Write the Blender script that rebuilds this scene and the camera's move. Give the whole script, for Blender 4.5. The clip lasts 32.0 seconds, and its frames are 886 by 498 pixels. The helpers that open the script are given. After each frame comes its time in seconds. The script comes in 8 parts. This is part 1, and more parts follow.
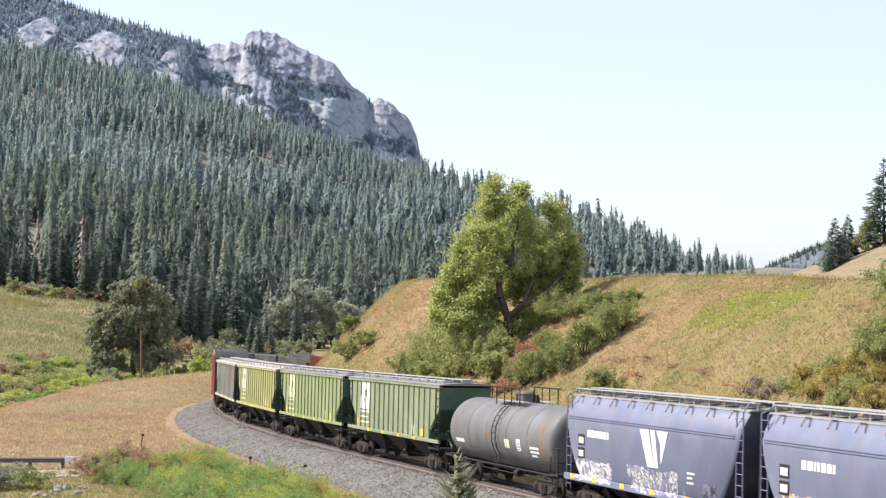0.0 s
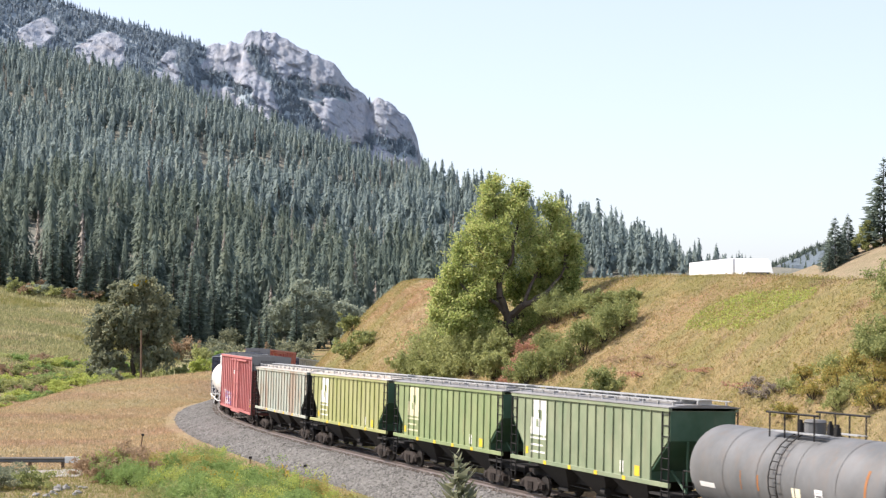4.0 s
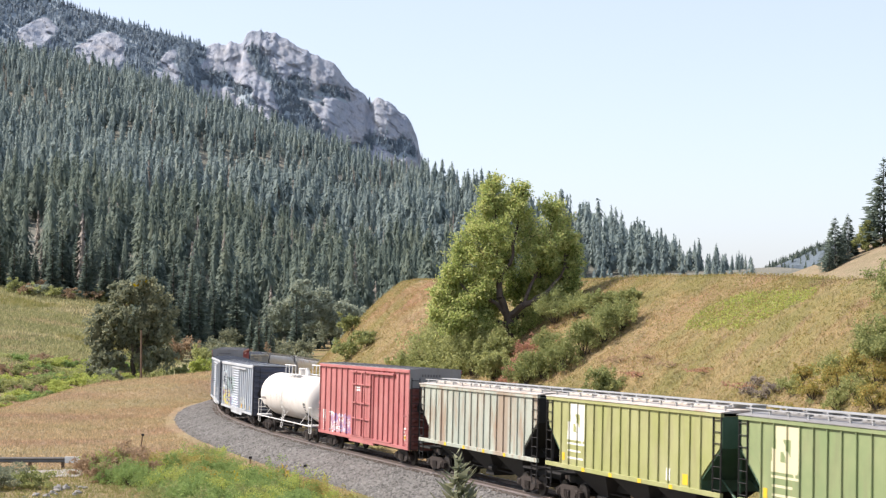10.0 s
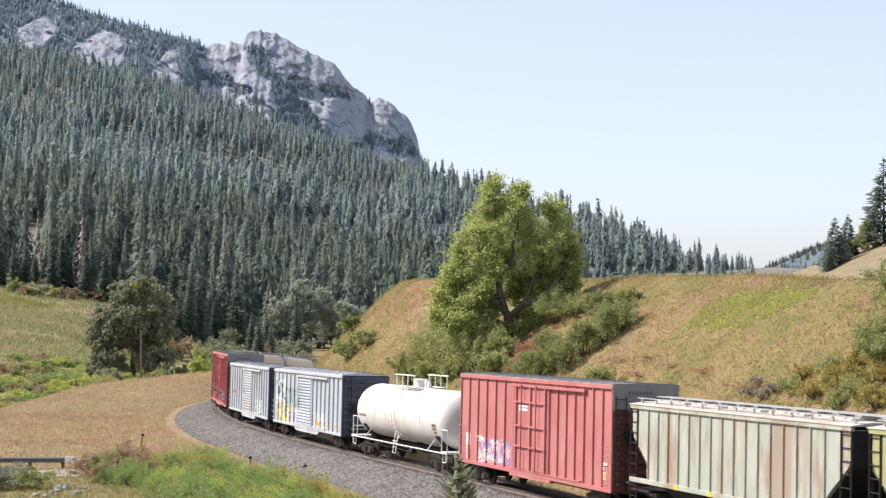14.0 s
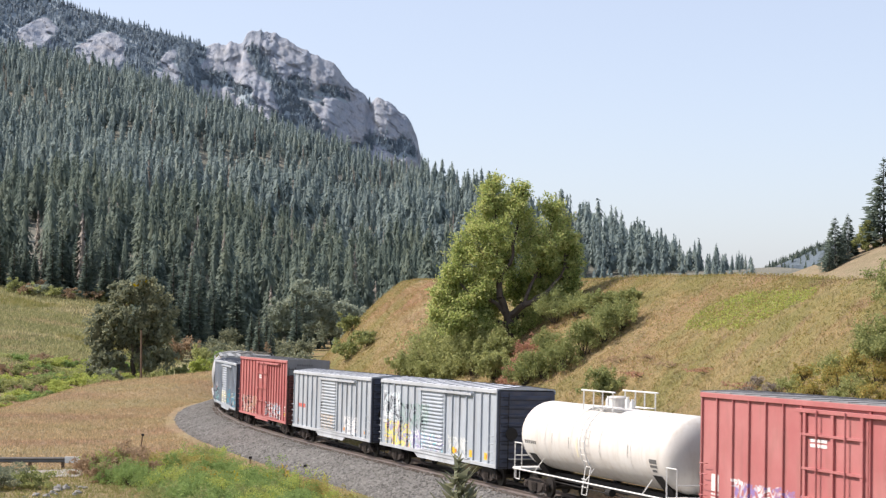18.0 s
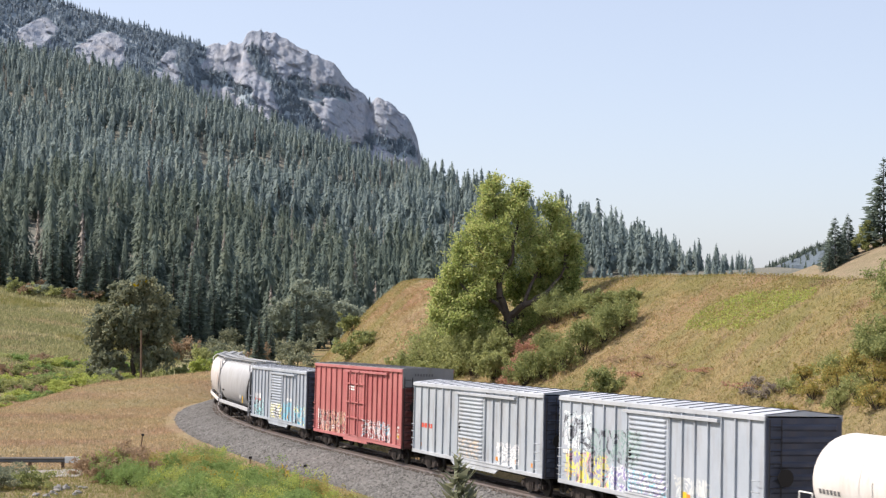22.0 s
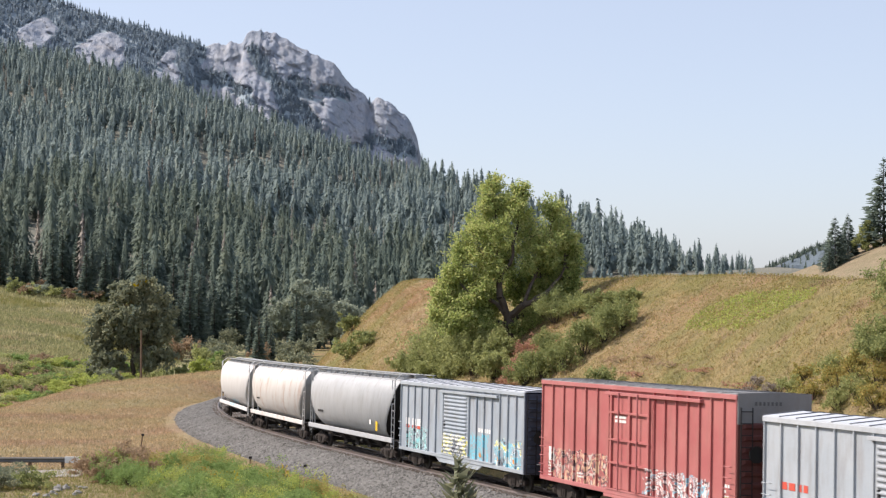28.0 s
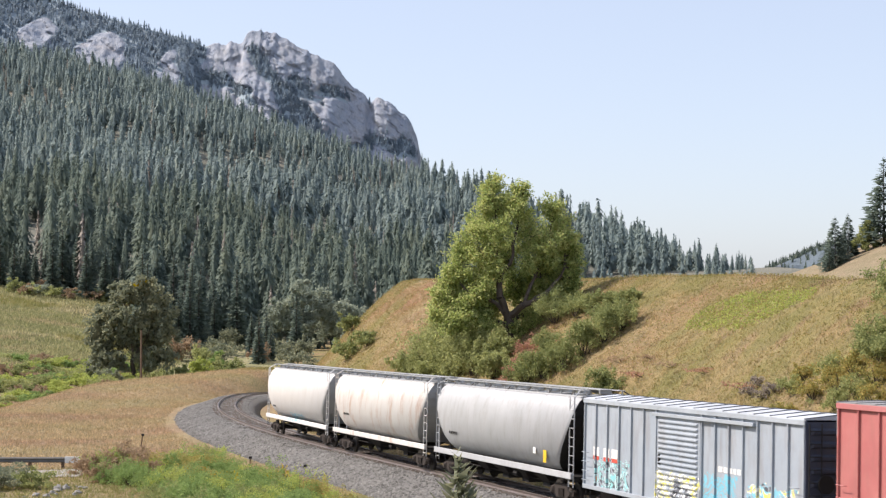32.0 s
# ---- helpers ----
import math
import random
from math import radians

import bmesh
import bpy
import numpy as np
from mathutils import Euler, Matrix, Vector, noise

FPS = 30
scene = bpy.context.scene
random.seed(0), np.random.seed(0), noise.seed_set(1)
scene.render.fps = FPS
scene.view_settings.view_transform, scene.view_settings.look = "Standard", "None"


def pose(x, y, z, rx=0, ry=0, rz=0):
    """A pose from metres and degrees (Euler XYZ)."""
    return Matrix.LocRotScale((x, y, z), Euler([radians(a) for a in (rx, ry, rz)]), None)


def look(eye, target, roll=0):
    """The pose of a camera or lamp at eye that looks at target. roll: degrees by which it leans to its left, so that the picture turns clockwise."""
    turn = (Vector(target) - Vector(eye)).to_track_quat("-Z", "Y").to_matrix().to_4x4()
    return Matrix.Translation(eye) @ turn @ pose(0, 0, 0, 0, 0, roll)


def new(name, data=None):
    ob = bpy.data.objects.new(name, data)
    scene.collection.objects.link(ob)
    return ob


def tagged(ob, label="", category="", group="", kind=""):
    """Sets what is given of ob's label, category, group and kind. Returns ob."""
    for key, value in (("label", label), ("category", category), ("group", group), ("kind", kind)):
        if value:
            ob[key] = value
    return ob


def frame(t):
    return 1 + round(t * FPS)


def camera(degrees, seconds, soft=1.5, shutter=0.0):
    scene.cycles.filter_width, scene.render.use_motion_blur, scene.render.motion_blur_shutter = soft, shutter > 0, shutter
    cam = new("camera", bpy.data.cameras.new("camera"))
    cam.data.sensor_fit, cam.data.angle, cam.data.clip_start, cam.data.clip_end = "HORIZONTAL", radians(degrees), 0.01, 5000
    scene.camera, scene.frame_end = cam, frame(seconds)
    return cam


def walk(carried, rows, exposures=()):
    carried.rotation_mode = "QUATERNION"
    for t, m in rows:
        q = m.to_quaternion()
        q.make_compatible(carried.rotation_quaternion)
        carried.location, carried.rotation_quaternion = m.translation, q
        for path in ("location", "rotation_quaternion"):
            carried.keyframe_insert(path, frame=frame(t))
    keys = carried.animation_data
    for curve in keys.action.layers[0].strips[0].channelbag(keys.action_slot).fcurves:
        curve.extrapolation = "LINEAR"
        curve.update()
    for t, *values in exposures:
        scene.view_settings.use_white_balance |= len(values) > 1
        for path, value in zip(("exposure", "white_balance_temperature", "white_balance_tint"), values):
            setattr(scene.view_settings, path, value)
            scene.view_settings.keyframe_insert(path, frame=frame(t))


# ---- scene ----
# Camera: on the bank beside a railway curve, standing still.
cam = camera(29.77, 32.0, soft=1.3, shutter=0.4)
EYE = pose(0, 0, 8.12, 91.90, 0, 0)
EXPOSURES = [(t, v, 6550, 14) for t, v in ((0.0, 0.95), (4.5, 0.92), (6.0, 0.84), (9.0, 0.82), (13.2, 0.90), (14.2, 0.74), (17.0, 0.66), (19.0, 0.59), (23.0, 0.59), (24.2, 0.80), (25.5, 0.76), (28.0, 0.54), (32.0, 0.64))]
walk(cam, [(0.0, EYE), (32.0, EYE)], EXPOSURES)

# World, sun
SUN_AZ, SUN_EL = radians(-82), radians(46)
world = bpy.data.worlds.new("world")
scene.world = world
world.use_nodes = True
wn = world.node_tree.nodes
sky = wn.new("ShaderNodeTexSky")
sky.sky_type, sky.sun_disc = "NISHITA", False
sky.sun_elevation, sky.sun_rotation = SUN_EL, SUN_AZ
sky.altitude, sky.air_density, sky.dust_density, sky.ozone_density = 1500, 1.0, 5.0, 1.0
wn["Background"].inputs["Strength"].default_value = 0.15
# thin smoke in the air whitens the whole dome evenly
veil = wn.new("ShaderNodeMix")
veil.data_type = "RGBA"
veil.inputs[0].default_value = 0.55
veil.inputs[7].default_value = (3.0, 3.25, 3.7, 1)
world.node_tree.links.new(sky.outputs[0], veil.inputs[6])
world.node_tree.links.new(veil.outputs[2], wn["Background"].inputs["Color"])
sun = new("sun", bpy.data.lights.new("sun", "SUN"))
sun.data.energy, sun.data.angle, sun.data.color = 4.2, radians(1.0), (1.0, 0.92, 0.82)
sun.matrix_world = look((math.sin(SUN_AZ) * math.cos(SUN_EL) * 100, math.cos(SUN_AZ) * math.cos(SUN_EL) * 100, math.sin(SUN_EL) * 100), (0, 0, 0))

# ---- track line: curvature along its length s, s grows away from the camera ----
K_AT = [-300, -90, -60, 0, 30, 60, 90, 120, 150, 300]
K_VAL = [0.0, 0.0, 0.0023, 0.00038, -0.00338, -0.00555, -0.00531, -0.0045, -0.003, -0.001]
TS = np.arange(-290.0, 300.0, 0.5)
TK = np.interp(TS, K_AT, K_VAL)
I0 = int(np.argmin(abs(TS)))
TH = np.concatenate([[0.0], np.cumsum(TK[:-1] * 0.5)])
TH += 1.9335 - TH[I0]
TX = np.concatenate([[0.0], np.cumsum(np.cos(TH[:-1] + TK[:-1] * 0.25) * 0.5)])
TY = np.concatenate([[0.0], np.cumsum(np.sin(TH[:-1] + TK[:-1] * 0.25) * 0.5)])
TX += 0.178 - TX[I0]
TY += 82.21 - TY[I0]
CANT = 0.029


def rail_z(s):
    return -0.012 * np.asarray(s, float) - 0.0006 * np.clip(np.asarray(s, float) - 80, 0, 70) ** 2


def on_track(s, side=0.0, up=0.0):
    """A place beside the track: side metres to the left of the way that s grows, up metres over the rails' plane, with cant."""
    th = np.interp(s, TS, TH)
    lat = side - CANT * up
    return (np.interp(s, TS, TX) - np.sin(th) * lat, np.interp(s, TS, TY) + np.cos(th) * lat, rail_z(s) + up + CANT * side)


def track_near(x, y):
    """Signed distance to the track (positive on the hill's side) and the nearest s."""
    x, y = np.asarray(x, float).ravel(), np.asarray(y, float).ravel()
    px, py, ps, ph = TX[::4], TY[::4], TS[::4], TH[::4]
    d, s = np.empty(len(x)), np.empty(len(x))
    for a in range(0, len(x), 4000):
        dx, dy = x[a:a + 4000, None] - px, y[a:a + 4000, None] - py
        i = np.argmin(dx * dx + dy * dy, axis=1)
        r = np.arange(len(i))
        al = dx[r, i] * np.cos(ph[i]) + dy[r, i] * np.sin(ph[i])
        d[a:a + 4000] = dx[r, i] * np.sin(ph[i]) - dy[r, i] * np.cos(ph[i])
        s[a:a + 4000] = ps[i] + np.clip(al, -1.2, 1.2)
        end = (i == 0) | (i == len(px) - 1)
        d[a:a + 4000] = np.where(end, np.sign(d[a:a + 4000]) * np.hypot(dx[r, i], dy[r, i]), d[a:a + 4000])
    return d, s


def smooth(a, b, v):
    t = np.clip((v - a) / (b - a), 0, 1)
    return t * t * (3 - 2 * t)


RNG = np.random.default_rng(7)
LAT = RNG.random((64, 64))


def vnoise(x, y):
    """Smooth value noise, 0 to 1, one cell a metre."""
    xi, yi = np.floor(x).astype(int), np.floor(y).astype(int)
    fx, fy = x - xi, y - yi
    fx, fy = fx * fx * (3 - 2 * fx), fy * fy * (3 - 2 * fy)
    a, b = LAT[xi % 64, yi % 64], LAT[(xi + 1) % 64, yi % 64]
    c, e = LAT[xi % 64, (yi + 1) % 64], LAT[(xi + 1) % 64, (yi + 1) % 64]
    return (a * (1 - fx) + b * fx) * (1 - fy) + (c * (1 - fx) + e * fx) * fy


def fractal(x, y, size, octaves=4):
    v, amp, tot = 0.0, 1.0, 0.0
    for k in range(octaves):
        v = v + amp * vnoise(x / size * 2 ** k + 17.3 * k, y / size * 2 ** k + 5.1 * k)
        tot += amp
        amp *= 0.5
    return v / tot * 2 - 1


ROAD_Z = 7.75


def road_off(x, y):
    """Distance from the highway's centre line, positive on its far side."""
    return (x - 36.3 + 0.0833 * y - 0.004 * np.clip(72 - y, 0, 110) ** 2) / 1.0035


SPUR_X = [-900, -551, -385, -234, -99, -14, 18, 77, 134, 166, 250, 900]
SPUR_Y = [1600, 1500, 1450, 1400, 1300, 1200, 1150, 1050, 950, 900, 900, 900]
SPUR_Z = [303, 244, 192, 156, 102, 85, 71, 47, 22, 8, 4, 4]


def ground_z(x, y):
    x, y = np.asarray(x, float), np.asarray(y, float)
    shape = x.shape
    x, y = x.ravel(), y.ravel()
    d, s = track_near(x, y)
    zr = rail_z(s)
    # left of the track: shoulder, flat bank, edge, valley floor
    D = -d
    lump = fractal(x, y, 9, 3)
    bank = zr - 0.98 - 0.15 * smooth(4.6, 7, D) + 0.15 * lump * smooth(5, 9, D)
    mound = np.interp(s, [80, 105, 118, 165, 200], [-2.4, -1.8, -1.35, -1.3, -3.0]) + 0.12 * lump
    bank = bank + np.clip(mound - bank, 0, 6) * smooth(5, 12, D) * smooth(80, 95, s)
    edge = 21 + 2.0 * fractal(x, y, 40, 2)
    drop = smooth(edge, edge + 8, D)
    yy = np.clip(y, 0, 380)
    valley = -4.2 + 0.075 * np.clip(-x - 40, 0, 120) + 0.012 * np.clip(y - 220, 0, 400) + 0.09 * np.clip(y - 300, 0, 140) * smooth(-40, -90, x) + 0.5 * fractal(x, y, 30, 3)
    left = bank * (1 - drop) + valley * drop
    # hill side: ditch, cut slope, crest, highway bench, upper bank
    e = road_off(x, y)
    crest = 9.87 + 0.2 * fractal(x, y, 22, 2) - 0.7 * smooth(105, 80, y) + 0.5 * smooth(120, 170, y)
    far = smooth(60, 95, s)
    wide = np.clip(d - 10.3 - e, 11, 21.5 - 4.8 * far)
    foot = 5.0 - 1.2 * far
    prof = np.clip((d - foot) / (wide - foot), 0, 1)
    prof = 0.3 * smooth(0, 1, prof) + 0.7 * prof ** 0.92
    cut = zr - 0.95 + (crest - zr + 0.95) * prof + 0.35 * fractal(x, y, 12, 4) * smooth(5, 10, d) * (1 - 0.7 * prof)
    bench = 1 - smooth(6.0, 10.0, abs(e))
    upper = ROAD_Z + (0.44 * np.clip(e - 17.5, 0, 24) + 0.5 * fractal(x, y, 25, 3) * smooth(12, 30, e)) * (1 - smooth(205, 290, y))
    far_fall = smooth(280, 420, y)
    right = np.where(e > 0, upper, cut) * (1 - bench) + (ROAD_Z - 0.05) * bench
    right = right * (1 - far_fall) + 3.0 * far_fall
    z = np.where(d > 0, right, left)
    z = np.where(abs(d) < 4.5, np.where(d > 0, np.minimum(z, zr - 0.9), z), z)
    # bank on which the camera stands
    r = np.hypot(x, y)
    knoll = 6.45 - 0.128 * r + 0.3 * fractal(x, y, 6, 3)
    keep = smooth(-5, -9, d)
    z = np.where(d < 0, z + np.clip(knoll - z, 0, 20) * keep, z)
    # mountain spur
    cy, cz = np.interp(x, SPUR_X, SPUR_Y), np.interp(x, SPUR_X, SPUR_Z)
    base_y = 390.0
    u = np.clip((y - base_y) / (cy - base_y), 0, None)
    rise = np.where(u < 1, u ** 1.25, np.clip(1 - 0.8 * (u - 1), 0.3, 1))
    z = z + np.where(y > base_y, (cz + 4) * rise + fractal(x, y, 160, 4) * 16 * smooth(0.05, 0.5, u), 0)
    return z.reshape(shape)


# ---- mesh helpers ----
def mesh_from(name, verts, faces, mats=(), smooth_shade=False, slots=None, normals=None):
    """A mesh from numpy arrays: verts (n, 3), faces (m, 3) or (m, 4), and where wanted a normal for each vert."""
    me = bpy.data.meshes.new(name)
    verts, faces = np.asarray(verts, np.float32), np.asarray(faces, np.int32)
    k = faces.shape[1]
    me.vertices.add(len(verts))
    me.vertices.foreach_set("co", verts.ravel())
    me.loops.add(faces.size)
    me.loops.foreach_set("vertex_index", faces.ravel())
    me.polygons.add(len(faces))
    me.polygons.foreach_set("loop_start", np.arange(0, faces.size, k, dtype=np.int32))
    if smooth_shade:
        me.polygons.foreach_set("use_smooth", np.ones(len(faces), bool))
    for m in mats:
        me.materials.append(m)
    if slots is not None:
        me.polygons.foreach_set("material_index", np.asarray(slots, np.int32))
    me.update(calc_edges=True)
    me.validate()
    if normals is not None:
        me.polygons.foreach_set("use_smooth", np.ones(len(me.polygons), bool))
        at = me.attributes.new("custom_normal", "FLOAT_VECTOR", "POINT")
        at.data.foreach_set("vector", np.asarray(normals, np.float32).ravel())
        me.update()
    return me


def box_bm(bm, x0, x1, y0, y1, z0, z1, bevel=0.0):
    v = [bm.verts.new(p) for p in ((x0, y0, z0), (x1, y0, z0), (x1, y1, z0), (x0, y1, z0), (x0, y0, z1), (x1, y0, z1), (x1, y1, z1), (x0, y1, z1))]
    fs = [bm.faces.new([v[i] for i in q]) for q in ((3, 2, 1, 0), (4, 5, 6, 7), (0, 1, 5, 4), (1, 2, 6, 5), (2, 3, 7, 6), (3, 0, 4, 7))]
    if bevel:
        es = {e for f in fs for e in f.edges}
        bmesh.ops.bevel(bm, geom=list(es), offset=bevel, segments=1, affect="EDGES")
    return v


def rod_bm(bm, a, b, r, sides=6, r2=None):
    """A rod from a to b."""
    a, b = Vector(a), Vector(b)
    q = (b - a).to_track_quat("Z", "Y").to_matrix()
    r2 = r if r2 is None else r2
    lo = [bm.verts.new(a + q @ Vector((r * math.cos(2 * math.pi * i / sides), r * math.sin(2 * math.pi * i / sides), 0))) for i in range(sides)]
    hi = [bm.verts.new(b + q @ Vector((r2 * math.cos(2 * math.pi * i / sides), r2 * math.sin(2 * math.pi * i / sides), 0))) for i in range(sides)]
    for i in range(sides):
        bm.faces.new((lo[i], lo[(i + 1) % sides], hi[(i + 1) % sides], hi[i]))
    bm.faces.new(lo[::-1])
    bm.faces.new(hi)


def prism_bm(bm, pts, u0, u1, axis="x"):
    """A closed outline of (across, up) points carried from u0 to u1."""
    def at(u, p):
        return (u, p[0], p[1]) if axis == "x" else (p[0], u, p[1])
    a, b = [bm.verts.new(at(u0, p)) for p in pts], [bm.verts.new(at(u1, p)) for p in pts]
    n = len(pts)
    for i in range(n):
        bm.faces.new((a[i], a[(i + 1) % n], b[(i + 1) % n], b[i]))
    bm.faces.new(a[::-1])
    bm.faces.new(b)


def thing(name, label, category, group="", kind=""):
    ob = new(name)
    ob.empty_display_size = 0.3
    return tagged(ob, label, category, group, kind)


def part(name, bm, material, parent, label="", smooth_shade=False):
    """Link a bmesh as one mesh object under a thing or a part."""
    bmesh.ops.recalc_face_normals(bm, faces=bm.faces)
    me = bpy.data.meshes.new(name)
    bm.to_mesh(me)
    bm.free()
    me.materials.append(material)
    if smooth_shade:
        for p in me.polygons:
            p.use_smooth = True
    ob = new(name, me)
    ob.parent = parent
    if label:
        ob["label"] = label
    return ob


# ---- materials ----
def material(name):
    m = bpy.data.materials.new(name)
    m.use_nodes = True
    return m, m.node_tree.nodes, m.node_tree.links, m.node_tree.nodes["Principled BSDF"]


def noise_node(n, l, coords, scale, detail=5.0, rough=0.6):
    t = n.new("ShaderNodeTexNoise")
    t.inputs["Scale"].default_value, t.inputs["Detail"].default_value, t.inputs["Roughness"].default_value = scale, detail, rough
    if coords is not None:
        l.new(coords, t.inputs["Vector"])
    return t.outputs["Fac"]


def ramp(n, l, fac, stops):
    r = n.new("ShaderNodeValToRGB")
    els = r.color_ramp.elements
    while len(els) < len(stops):
        els.new(0.5)
    for e, (p, c) in zip(els, stops):
        e.position, e.color = p, (c if len(c) == 4 else (*c, 1))
    l.new(fac, r.inputs["Fac"])
    return r.outputs["Color"]


def mix(n, l, fac, a, b, blend="MIX"):
    x = n.new("ShaderNodeMix")
    x.data_type, x.blend_type = "RGBA", blend
    for sock, v in ((x.inputs[0], fac), (x.inputs[6], a), (x.inputs[7], b)):
        if hasattr(v, "is_output"):
            l.new(v, sock)
        else:
            sock.default_value = v if isinstance(v, (int, float)) else (*v, 1)
    return x.outputs[2]


def bump(n, l, b, height, strength, dist):
    k = n.new("ShaderNodeBump")
    k.inputs["Strength"].default_value, k.inputs["Distance"].default_value = strength, dist
    l.new(height, k.inputs["Height"])
    l.new(k.outputs[0], b.inputs["Normal"])


def calc(n, l, op, a, b):
    k = n.new("ShaderNodeMath")
    k.operation = op
    for sock, v in ((k.inputs[0], a), (k.inputs[1], b)):
        if hasattr(v, "is_output"):
            l.new(v, sock)
        else:
            sock.default_value = v
    return k.outputs[0]


def spray(n, l, co, base, x0, x1, z0, z1, colours, seed):
    """Sprayed scrawl: curled strokes of several colours in a ragged field on the near side."""
    sep = n.new("ShaderNodeSeparateXYZ")
    l.new(co, sep.inputs[0])
    mp = n.new("ShaderNodeMapping")
    mp.inputs["Location"].default_value = (seed * 3.7, seed, seed * 1.3)
    mp.inputs["Scale"].default_value = (1.0, 0.0, 0.75)
    l.new(co, mp.inputs["Vector"])
    wob = calc(n, l, "MULTIPLY_ADD", noise_node(n, l, mp.outputs[0], 1.8, 3), 0.9)
    wob.node.inputs[2].default_value = -0.45
    cx, hx = (x0 + x1) / 2, abs(x1 - x0) / 2
    fx = calc(n, l, "DIVIDE", calc(n, l, "ABSOLUTE", calc(n, l, "SUBTRACT", sep.outputs[0], cx), 0), hx)
    fz = calc(n, l, "DIVIDE", calc(n, l, "ABSOLUTE", calc(n, l, "SUBTRACT", sep.outputs[2], (z0 + z1) / 2), 0), (z1 - z0) / 2)
    edge = calc(n, l, "ADD", calc(n, l, "MAXIMUM", fx, fz), wob)
    inside = calc(n, l, "LESS_THAN", edge, 0.95)
    near = calc(n, l, "GREATER_THAN", sep.outputs[1], 0.5)
    t = n.new("ShaderNodeTexNoise")
    t.inputs["Scale"].default_value, t.inputs["Detail"].default_value, t.inputs["Distortion"].default_value = 1.5, 1.5, 2.2
    l.new(mp.outputs[0], t.inputs["Vector"])
    r = n.new("ShaderNodeValToRGB")
    r.color_ramp.interpolation = "CONSTANT"
    els = r.color_ramp.elements
    k = len(colours)
    while len(els) < k:
        els.new(0.5)
    for i, (e, cl) in enumerate(zip(els, colours)):
        e.position, e.color = 0.32 + 0.36 * i / k if i else 0.0, (*cl, 1)
    l.new(t.outputs["Fac"], r.inputs["Fac"])
    stroke = n.new("ShaderNodeTexNoise")
    stroke.inputs["Scale"].default_value, stroke.inputs["Detail"].default_value, stroke.inputs["Distortion"].default_value = 1.1, 0.6, 3.0
    l.new(mp.outputs[0], stroke.inputs["Vector"])
    band = calc(n, l, "LESS_THAN", calc(n, l, "ABSOLUTE", calc(n, l, "SUBTRACT", calc(n, l, "FRACT", calc(n, l, "MULTIPLY", stroke.outputs["Fac"], 5.0), 0), 0.5), 0), 0.30)
    m = calc(n, l, "MULTIPLY", calc(n, l, "MULTIPLY", inside, near), calc(n, l, "MULTIPLY", band, 0.85))
    return mix(n, l, m, base, r.outputs["Color"])


